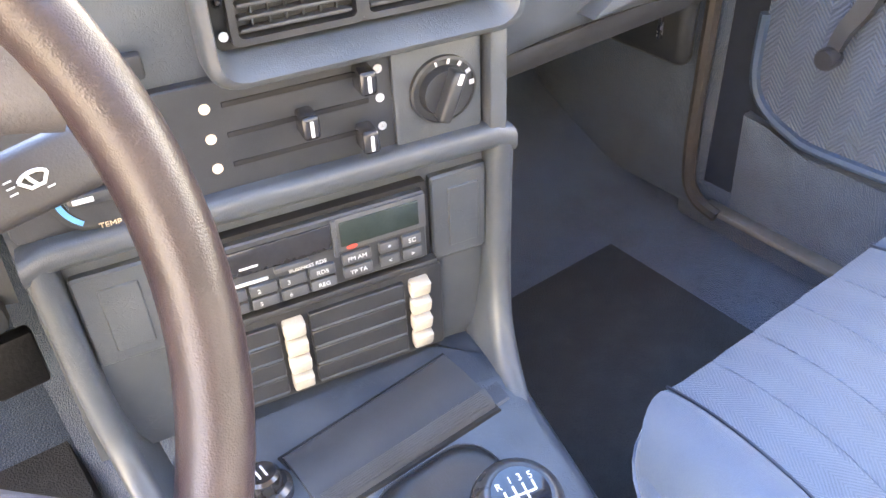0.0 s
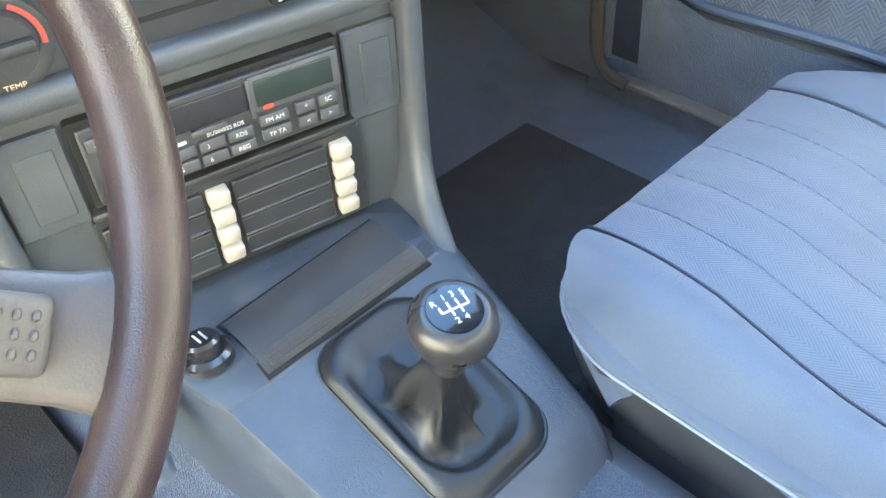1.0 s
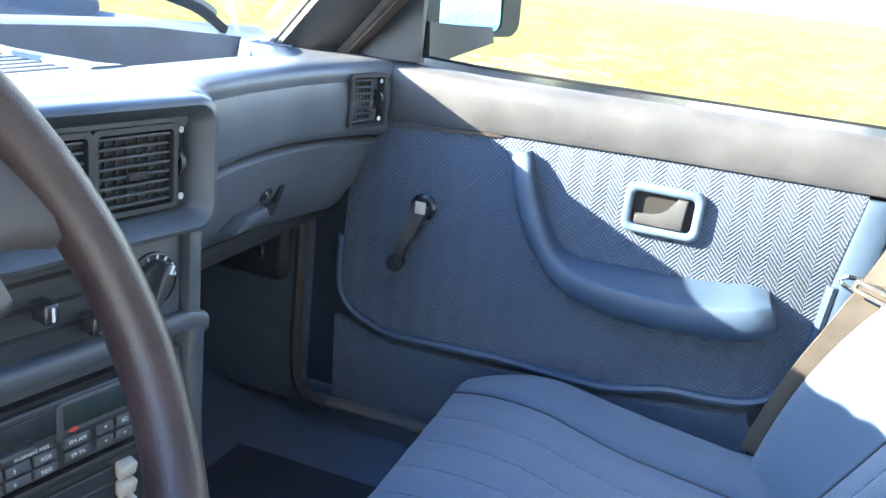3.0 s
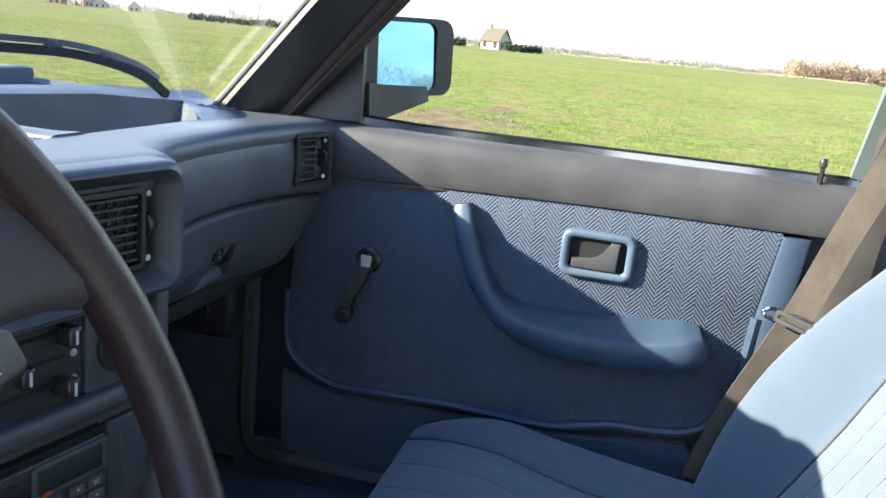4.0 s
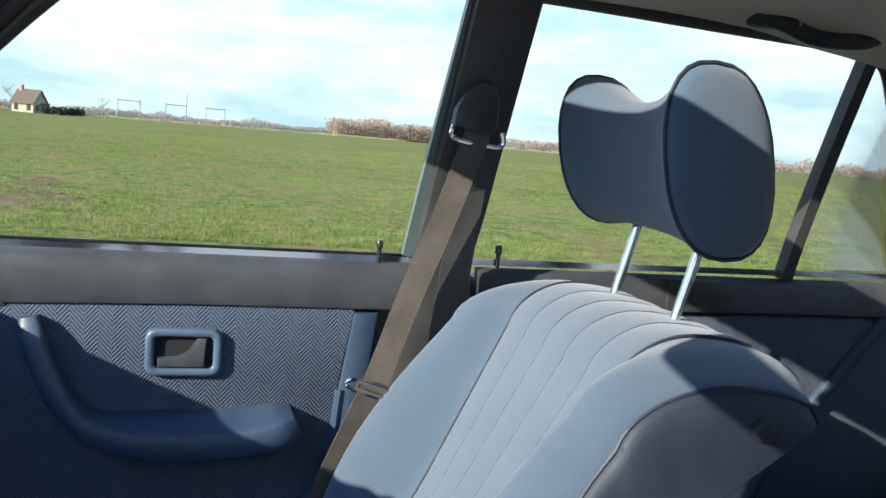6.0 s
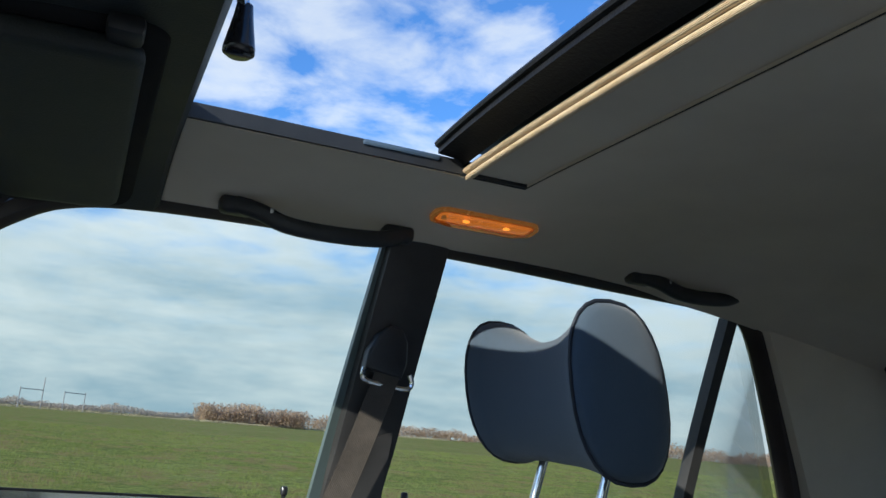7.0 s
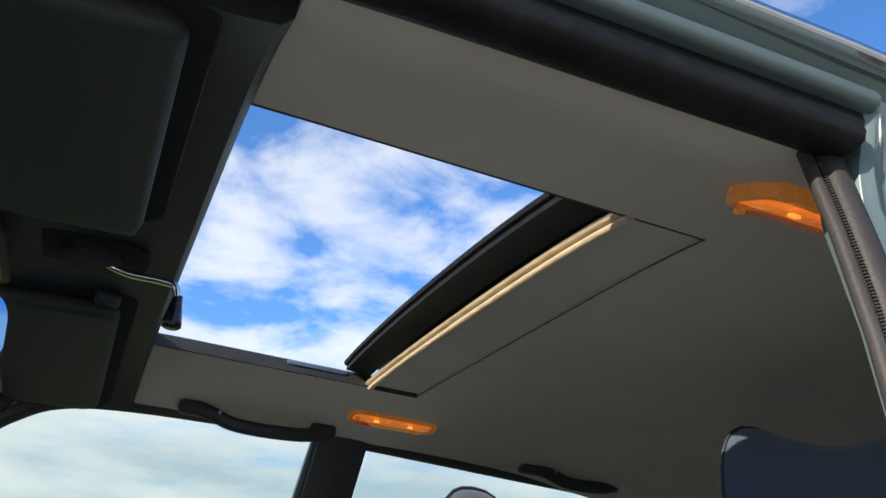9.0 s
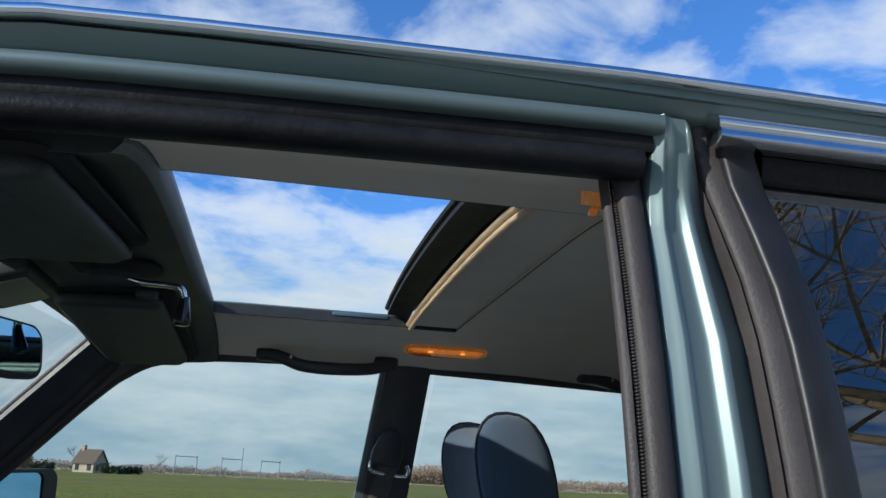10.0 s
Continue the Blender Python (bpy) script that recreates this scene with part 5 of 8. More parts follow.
def dashboard():
    d = thing("dashboard", (0.0, 1.1, 0.60), "grey blue padded vinyl dashboard with glovebox and air vents", "dashboard")
    # top with a sunken tray
    XS = lines(-0.72, 0.19, 20) + [0.205, 0.213, 0.225, 0.245, 0.27] + lines(0.30, 0.72, 14)
    bm = bmesh.new()
    rows = []
    for x in XS:
        yf = lip_y(x)
        ys = [yf + 0.004, yf - 0.003, yf + 0.002, yf + 0.014, yf + 0.035, 0.952]
        rows.append([Vector((x, y, z)) for y, z in zip(ys, (0.872, 0.888, 0.899, 0.9045, 0.906, 0.906))])
    grid = [[bm.verts.new(p) for p in row] for row in rows]
    for i in range(len(grid) - 1):
        for j in range(5):
            bm.faces.new((grid[i][j], grid[i + 1][j], grid[i + 1][j + 1], grid[i][j + 1]))
    part("front_pad", bm, "dash", d, "padded grey blue top edge", 60)
    bm = bmesh.new()
    def quad(*ps):
        bm.faces.new([bm.verts.new(p) for p in ps])
    z0, zt, F = 0.906, 0.862, 0.952
    # rim of the tray, from its near corner by the grille round the passenger's side and along the windscreen
    brim = [(0.250, F, z0), (0.490, F, z0), (0.64, 1.07, 0.911), (0.535, 1.15, 0.917), (0.365, 1.20, 0.917), (0.237, 1.222, 0.917), (0.236, 1.073, z0), (0.235, 0.977, z0)]
    far = [(0.72, 1.09, 0.922), (0.57, 1.175, 0.926), (0.385, 1.222, 0.926), (0.237, 1.245, 0.926)]
    quad((-0.72, F, z0), (-0.13, F, z0), (-0.13, 1.22, z0), (-0.72, 1.22, z0))
    quad((0.490, F, z0), (0.72, F, z0), (0.72, 1.07, 0.911), (0.64, 1.07, 0.911))
    quad((0.64, 1.07, 0.911), (0.72, 1.07, 0.911), far[0], far[1], brim[3])
    quad(brim[3], far[1], far[2], brim[4])
    quad(brim[4], far[2], far[3], brim[5])
    for p, q in zip(far, far[1:]):
        quad(p, (p[0], 1.40, 0.900), (q[0], 1.40, 0.900), q)
    quad((-0.72, 1.22, z0), (0.237, 1.22, z0), (0.237, 1.40, 0.900), (-0.72, 1.40, 0.900))
    part("top_shelf", bm, "dash", d)
    bm = bmesh.new()          # smooth rim between grille and tray
    loft(bm, [[Vector((x0, y, 0.896)), Vector((x0 + 0.001, y, z0)), Vector((x0 + 0.006, y, z0 + 0.0025)), Vector((x1 - 0.006, y, z0 + 0.0025)), Vector((x1, y, z0)), Vector((x1, y, 0.896))] for y, x0, x1 in ((F, 0.195, 0.250), (0.962, 0.1962, 0.241), (0.977, 0.198, 0.235), (1.073, 0.208, 0.236), (1.222, 0.224, 0.237))])
    part("grille_rim", bm, "dash", d, "pale rounded rim beside the grille", 60)
    bm = bmesh.new()
    mx, my = sum(p[0] for p in brim) / 8, sum(p[1] for p in brim) / 8
    low = [(x + (mx - x) * 0.07, y + (my - y) * 0.10, zt) for x, y, z in brim]
    for k in range(8):
        quad(brim[k], brim[(k + 1) % 8], low[(k + 1) % 8], low[k])
    quad(*low)
    part("tray", bm, "dash", d, "sunken tray in the dash top")
    # long slatted grille in the middle of the dash top
    bm = bmesh.new()
    rbox(bm, (0.046, 1.086, 0.890), (0.36, 0.268, 0.006), 0.001, 1)
    gr = part("dash_grille", bm, "dark", d, "grey slatted grille in the dash top")
    for k in range(13):
        y = 0.962 + 0.0195 * k
        x1 = 0.195 + 0.11 * (y - F)
        bm = bmesh.new()
        rbox(bm, ((x1 - 0.13) / 2, y + 0.0035, 0.9005), (x1 + 0.13, 0.0125, 0.009), 0.0015, 2)
        part("slat", bm, "dash", gr)
    bm = bmesh.new()
    VM = pose(0.632, 1.010, 0.9085, 0, 0, 20)
    rbox(bm, (0, 0, 0), (0.020, 0.062, 0.004), 0.0015, 2, VM)
    gr = part("defroster_vent", bm, "dash", d, "side window defroster vent")
    for k in range(4):
        bm = bmesh.new()
        rbox(bm, (0, -0.021 + 0.014 * k, 0.0014), (0.013, 0.008, 0.0020), 0.0005, 1, VM)
        part("slot", bm, "dark", gr)
    # passenger's upper face
    bm = bmesh.new()
    xs = [0.198, 0.205, 0.213, 0.225, 0.245, 0.27] + lines(0.30, 0.715, 14)
    rings = []
    for x in xs:
        y = lip_y(max(0.206, x))
        drop = 0.79 + 0.012 * math.sin(math.pi * (x - 0.2) / 0.5)
        rings.append([Vector((x, yy, z)) for yy, z in ((y + 0.004, 0.886), (y - 0.002, 0.872), (y - 0.004, 0.845), (y - 0.001, drop + 0.014), (y + 0.004, drop + 0.004), (y + 0.012, drop), (y + 0.06, drop), (y + 0.06, 0.89))])
    loft(bm, rings)
    part("upper_face", bm, "dash", d, "smooth padded passenger side face", 60)
    # glovebox lid
    bm = bmesh.new()
    rings = []
    for x in [0.205, 0.21, 0.22] + lines(0.24, 0.66, 12) + [0.675, 0.684, 0.688]:
        y = lip_y(max(0.26, x)) + 0.006
        e = 0.012 * max(0, 1 - (x - 0.205) / 0.03) + 0.012 * max(0, 1 - (0.688 - x) / 0.03)
        top = 0.786 + 0.012 * math.sin(math.pi * (x - 0.2) / 0.5)
        rings.append([Vector((x, yy + e, z)) for yy, z in ((y + 0.006, top), (y, top - 0.006), (y + 0.014, 0.75), (y + 0.032, 0.71), (y + 0.05, 0.68), (y + 0.064, 0.668), (y + 0.09, 0.664), (y + 0.10, 0.70), (y + 0.06, top))])
    loft(bm, rings)
    gb = part("glovebox_lid", bm, "dash", d, "grey blue glovebox lid", 60)
    bm = bmesh.new()
    lathe(bm, [(0.012, -0.006), (0.012, 0.002), (0.0105, 0.004), (0.009, 0.002), (0.0, 0.002)], Matrix.Translation((0.447, 0.899, 0.736)) @ pose(0, 0, 0, 112, 0, 0), 18)
    part("lock", bm, "matt", gb, "round dark lock")
    bm = bmesh.new()
    rbox(bm, (0.447, 0.8955, 0.738), (0.0035, 0.002, 0.014), 0.0005, 1)
    part("keyhole", bm, "steel", gb)
    bm = bmesh.new()
    slab(bm, [(0.372, 0.700), (0.392, 0.718), (0.440, 0.722), (0.448, 0.706)], 0.890, 0.925, I4, 0.004)
    part("pull_tab", bm, "dash", gb, "grey pull tab")
    # finger recess laid on as a black slab, its shade put into the colour
    bm = bmesh.new()
    slab(bm, [(0.447, 0.706), (0.439, 0.720), (0.468, 0.722), (0.474, 0.752), (0.494, 0.751), (0.476, 0.722), (0.462, 0.706)], 0.892, 0.92, I4, 0.002)
    part("pull_recess", bm, "matt", gb)
    # underside
    bm = bmesh.new()
    rbox(bm, (0.45, 1.15, 0.66), (0.50, 0.44, 0.03), 0.01)
    part("underside", bm, "matt", d)
    bm = bmesh.new()
    rbox(bm, (-0.47, 1.12, 0.62), (0.52, 0.40, 0.03), 0.01)
    part("underside", bm, "matt", d)
    bm = bmesh.new()
    rbox(bm, (0.645, 1.05, 0.62), (0.03, 0.16, 0.17), 0.02, 3)
    part("footwell_flap", bm, "black", d, "dark footwell cover")
    bm = bmesh.new()
    rbox(bm, (0.628, 1.01, 0.585), (0.008, 0.006, 0.034), 0.002)
    part("flap_catch", bm, "steel", d)
    # driver's side face and binnacle
    bm = bmesh.new()
    xs = lines(-0.72, -0.20, 12)
    loft(bm, [[Vector((x, lip_y(x) + dy, z)) for dy, z in ((0.0, 0.885), (-0.004, 0.86), (-0.004, 0.70), (0.03, 0.62), (0.12, 0.60), (0.12, 0.885))] for x in xs])
    part("driver_face", bm, "radio", d)
    # hood lifted so that it keeps the sun off the wheel rim
    bm = bmesh.new()
    loft(bm, [[Vector((x, y, z + 0.105 * max(0, 1 - ((x + 0.37) / 0.22) ** 4))) for y, z in ((0.90, 0.89), (0.86, 0.905), (0.88, 0.915), (1.0, 0.912), (1.12, 0.90), (1.12, 0.89))] for x in lines(-0.60, -0.16, 16)])
    part("binnacle_hood", bm, "dash", d, "hood over the instruments")
    # unseen box, added to stop sun passing under the hood
    bm = bmesh.new()
    rbox(bm, (-0.37, 0.975, 0.885), (0.40, 0.07, 0.22), 0.02)
    part("sun_block", bm, "matt", d, "unseen black box under the hood that blocks sun to the wheel")
    # side air vent
    a = math.atan2(0.854 - 0.836, 0.647 - 0.585)
    MV = Matrix.Translation((0.614, 0.8405, 0.852)) @ Matrix.Rotation(-a, 4, "Z")
    air_vent(d, MV, 0.066, 0.066, 7, wheel=True)


def air_vent(parent, m, w, h, rows, wheel=False, cols=7):
    bm = bmesh.new()
    border(bm, rr(w + 0.010, h + 0.010, 0.005, 3), rr(w, h, 0.004, 3), -0.003, 0.012, m)
    v = part("air_vent", bm, "black", parent, "black slatted air vent")
    bm = bmesh.new()
    rbox(bm, (0, 0.024, 0), (w, 0.006, h), 0.001, 1, m)
    part("vent_back", bm, "dark", v)
    gw = w - (0.016 if wheel else 0.0)
    off = -0.008 if wheel else 0.0
    for k in range(rows):
        z = -h / 2 + h * (k + 0.5) / rows
        bm = bmesh.new()
        rbox(bm, (off, 0.004, z), (gw - 0.004, 0.009, 0.0033), 0.0015, 2, m)
        part("slat", bm, "radio", v)
    for k in range(1, cols):
        x = off - gw / 2 + gw * k / cols
        bm = bmesh.new()
        rbox(bm, (x, 0.0085, 0), (0.0016, 0.010, h - 0.004), 0.0005, 1, m)
        part("vane", bm, "radio", v)
    if not wheel:
        bm = bmesh.new()
        rbox(bm, (off, -0.002, -h * 0.06), (0.020, 0.005, 0.008), 0.0012, 2, m)
        tab = part("vent_tab", bm, "black", v, "ribbed grip")
        bm = bmesh.new()
        for k in range(8):
            rbox(bm, (off - 0.0085 + 0.0024 * k, -0.0048, -h * 0.06), (0.0010, 0.0014, 0.0074), 0.0004, 1, m)
        part("grip_ribs", bm, "radio", tab)
    if wheel:
        vent_wheel(v, m, w / 2 - 0.007, h)
    return v


def vent_wheel(v, m, x, h):
    bm = bmesh.new()
    lathe(bm, [(0.013, -0.0025), (0.014, -0.0015), (0.014, 0.0015), (0.013, 0.0025)], m @ Matrix.Translation((x, 0.006, 0.0)) @ pose(0, 0, 0, 0, 90, 0), 16)
    part("thumb_wheel", bm, "gloss", v)
    for z, r in ((h / 2 - 0.006, 0.0030), (-h / 2 + 0.006, 0.0034)):
        bm = bmesh.new()
        lathe(bm, [(r, 0.0), (r, 0.0015), (0.0, 0.0016)] if z < 0 else [(r, 0.0), (r, 0.0015), (r * 0.55, 0.0015), (r * 0.55, 0.0)], m @ Matrix.Translation((x, -0.001, z)) @ pose(0, 0, 0, 90), 12)
        part("vent_mark", bm, "print", v)


dashboard()


# ---- centre stack ----
def centre_stack():
    c = thing("centre_stack", (0.0, 0.86, 0.45), "charcoal centre stack turned to the driver with vents and heater controls", "centre console")
    # body behind everything
    bm = bmesh.new()
    slab(bm, [(-0.20, 0.45), (0.185, 0.45), (0.195, 0.60), (0.195, 0.90), (-0.20, 0.90)], 0.010, 0.16, MC)
    part("stack_body", bm, "vinyl", c)
    # rounded frame round the vents
    bm = bmesh.new()
    o, i_ = rr(0.245, 0.132, 0.020, 5, 0.0795, 0.8390), rr(0.212, 0.090, 0.008, 5, 0.0745, 0.8395)
    f = lambda q, d: [MC @ Vector((x, d, z)) for x, z in q]
    sc = lambda q, k: [(0.0775 + (x - 0.0775) * k, 0.839 + (z - 0.839) * (k - (1 - k) * 0.6)) for x, z in q]
    wrap(bm, [f(o, 0.012), f(o, -0.012), f(sc(o, 0.975), -0.020), f(sc(o, 0.93), -0.022), f(i_, -0.006), f(i_, 0.012)])
    part("vent_surround", bm, "vinyl", c, "thick padded frame", 60)
    bm = bmesh.new()
    slab(bm, i_, 0.006, 0.014, MC)
    part("vent_plate", bm, "matt", c)
    for x0, x1 in ((-0.015, 0.0705), (0.080, 0.160)):
        vm = MC @ Matrix.Translation(((x0 + x1) / 2, -0.001, 0.8385))
        air_vent(c, vm, x1 - x0, 0.070, 8, cols=7)
    for x in (-0.025, 0.170):
        vent_wheel(c, MC @ Matrix.Translation((x, 0.0, 0.8395)), 0.0, 0.076)
    # heater panel
    bm = bmesh.new()
    slab(bm, rr(0.290, 0.088, 0.006, 3, -0.050, 0.7335), 0.0, 0.012, MC, 0.001, 1)
    hp_ = part("heater_panel", bm, "black", c, "black heater control panel")
    for z, x0, x1, k in ((0.7585, -0.036, 0.078, 0.068), (0.7345, -0.036, 0.074, 0.021), (0.7100, -0.036, 0.074, 0.066)):
        bm = bmesh.new()
        rbox(bm, ((x0 + x1) / 2, 0.0, z), (x1 - x0, 0.0016, 0.0046), 0.0006, 1, MC)
        part("slot", bm, "dark", hp_)
        bm = bmesh.new()
        rbox(bm, (k, -0.012, z), (0.0135, 0.022, 0.019), 0.003, 3, MC)
        kn = part("slider_knob", bm, "gloss", hp_, "glossy black slider")
        bm = bmesh.new()
        rbox(bm, (k, -0.0232, z), (0.0028, 0.0012, 0.013), 0.0004, 1, MC)
        part("slider_mark", bm, "print", kn)
        bm = bmesh.new()
        lathe(bm, [(0.0040, 0), (0.0040, 0.0012), (0, 0.0013)], MC @ Matrix.Translation((-0.048, 0.0, z)) @ pose(0, 0, 0, 90), 14)
        part("slider_symbol", bm, "orangep", hp_, "warm white symbol")
        bm = bmesh.new()
        lathe(bm, [(0.0036, 0), (0.0036, 0.001), (0.002, 0.001), (0.002, 0)], MC @ Matrix.Translation((0.083, 0.0, z)) @ pose(0, 0, 0, 90), 10)
        part("slider_symbol", bm, "print", hp_)
    # fan dial on its square plate
    bm = bmesh.new()
    slab(bm, rr(0.076, 0.090, 0.006, 3, 0.131, 0.7325), -0.004, 0.012, MC, 0.002, 2)
    part("fan_plate", bm, "vinyl", c)
    bm = bmesh.new()
    lathe(bm, [(0.0285, 0), (0.0285, 0.004), (0.0265, 0.005), (0.0265, 0.003), (0.021, 0.003), (0.019, 0.010), (0.0, 0.010)], MC @ Matrix.Translation((0.134, -0.004, 0.731)) @ pose(0, 0, 0, 90), 32)
    dl = part("fan_dial", bm, "black", c, "round fan dial with grip bar")
    bm = bmesh.new()
    rbox(bm, (0, 0, 0), (0.011, 0.016, 0.042), 0.003, 3, MC @ Matrix.Translation((0.134, -0.018, 0.731)) @ Matrix.Rotation(radians(22), 4, "Y"))
    part("grip_bar", bm, "black", dl)
    bm = bmesh.new()
    rbox(bm, (0, 0, 0), (0.004, 0.001, 0.009), 0.0004, 1, MC @ Matrix.Translation((0.1402, -0.0264, 0.7462)) @ Matrix.Rotation(radians(22), 4, "Y"))
    part("grip_mark", bm, "print", dl)
    for k, a in enumerate((105, 80, 55, 30, 5)):
        bm = bmesh.new()
        rbox(bm, (0, 0, 0), (0.0018 + 0.0006 * k, 0.0008, 0.005), 0.0003, 1, MC @ Matrix.Translation((0.134 + 0.0245 * math.cos(radians(a)), -0.0082, 0.731 + 0.0245 * math.sin(radians(a)))) @ Matrix.Rotation(radians(90 - a), 4, "Y"))
        part("dial_mark", bm, "print", dl)
    # temperature dial
    bm = bmesh.new()
    lathe(bm, [(0.036, 0), (0.036, 0.004), (0.032, 0.005), (0.026, 0.004), (0.024, 0.011), (0.0, 0.011)], MC @ Matrix.Translation((-0.130, -0.001, 0.722)) @ pose(0, 0, 0, 90), 32)
    td = part("temperature_dial", bm, "black", c, "temperature dial with blue and red scale")
    for a0, a1, mat_ in ((185, 235, "bluep"), (-10, 60, "red")):
        bm = bmesh.new()
        arc = lines(radians(a0), radians(a1), 8)
        f2 = lambda r, y: [MC @ Vector((-0.130 + r * math.cos(t), y, 0.722 + r * math.sin(t))) for t in arc]
        loft(bm, [f2(0.0275, -0.0062), f2(0.0315, -0.0066)], False, False)
        part("scale", bm, mat_, td)
    bm = bmesh.new()
    rbox(bm, (-0.130, -0.014, 0.722), (0.046, 0.010, 0.010), 0.003, 2, MC)
    part("grip_bar", bm, "black", td)
    bm = bmesh.new()
    rbox(bm, (-0.142, -0.0195, 0.723), (0.014, 0.001, 0.004), 0.0004, 1, MC)
    part("grip_mark", bm, "print", td)
    words("dial_word", "TEMP", 0.0066, MC @ Matrix.Translation((-0.130, -0.0072, 0.6925)), "orangep", td)
    # upright edge right of the dial
    bm = bmesh.new()
    slab(bm, rr(0.016, 0.108, 0.004, 3, 0.180, 0.727), -0.014, 0.012, MC, 0.003, 2)
    part("edge_post", bm, "vinyl", c)
    # padded ledge and the arms that run down into the console
    arm = curve([(0.186, 0, 0.680), (0.185, 0, 0.60), (0.183, -0.004, 0.53), (0.177, -0.020, 0.484), (0.168, -0.056, 0.451), (0.158, -0.100, 0.428), (0.150, -0.135, 0.405)], 6)
    for side in (1, -1):
        bm = bmesh.new()
        pts = [MC @ Vector((side * p.x, p.y, p.z)) for p in arm]
        rings = []
        for p, q in zip(pts, [v.z for v in pts]):
            w = 0.0115
            rings.append([p + (MC.to_3x3() @ Vector((sx * w, dy, 0))) for sx, dy in ((-1, 0.004), (-0.9, -0.010), (-0.4, -0.016), (0.4, -0.016), (0.9, -0.010), (1, 0.004), (1, 0.10), (-1, 0.10))])
        loft(bm, rings)
        part("side_arm", bm, "vinyl", c, "padded side frame sweeping into the console", 60)
    bm = bmesh.new()
    rings = []
    for x in lines(-0.197, 0.1965, 22):
        e = 0.008 * max(0, (abs(x) - 0.183) / 0.014) ** 2
        rings.append([MC @ Vector((x, y, z - e)) for y, z in ((0.012, 0.690), (-0.009, 0.691), (-0.0145, 0.689), (-0.0165, 0.685), (-0.0165, 0.676), (-0.013, 0.670), (-0.004, 0.667), (0.012, 0.667))])
    loft(bm, rings)
    part("ledge", bm, "vinyl", c, "padded ledge below the heater controls", 60)
    # recess plate with the blank covers beside the radio
    bm = bmesh.new()
    slab(bm, [(-0.172, 0.462), (0.160, 0.462), (0.176, 0.50), (0.176, 0.672), (-0.172, 0.672)], 0.006, 0.02, MC)
    part("recess_plate", bm, "vinyl", c)
    for x0, x1 in ((0.120, 0.174), (-0.172, -0.116)):
        bm = bmesh.new()
        slab(bm, rr(x1 - x0, 0.088, 0.003, 2, (x0 + x1) / 2, 0.606), -0.002, 0.008, MC, 0.002, 1)
        bl = part("blank_cover", bm, "vinyl", c, "blank charcoal cover")
        bm = bmesh.new()
        slab(bm, rr((x1 - x0) * 0.55, 0.062, 0.002, 2, (x0 + x1) / 2 + 0.004, 0.605), -0.0035, 0.0, MC, 0.001, 1)
        part("blank_inset", bm, "vinyl", bl)
    # bar below the radio
    bm = bmesh.new()
    rbox(bm, (0.002, -0.001, 0.5655), (0.240, 0.014, 0.008), 0.003, 2, MC)
    part("bar", bm, "black", c)
    # switch left of the vents, behind the wheel
    bm = bmesh.new()
    rbox(bm, (-0.105, 0.0, 0.80), (0.05, 0.012, 0.018), 0.003, 2, MC)
    sw = part("rocker_switch", bm, "matt", c)
    bm = bmesh.new()
    rbox(bm, (-0.118, -0.0065, 0.80), (0.006, 0.001, 0.009), 0.0004, 1, MC)
    part("switch_mark", bm, "print", sw)
    return c


centre_stack()


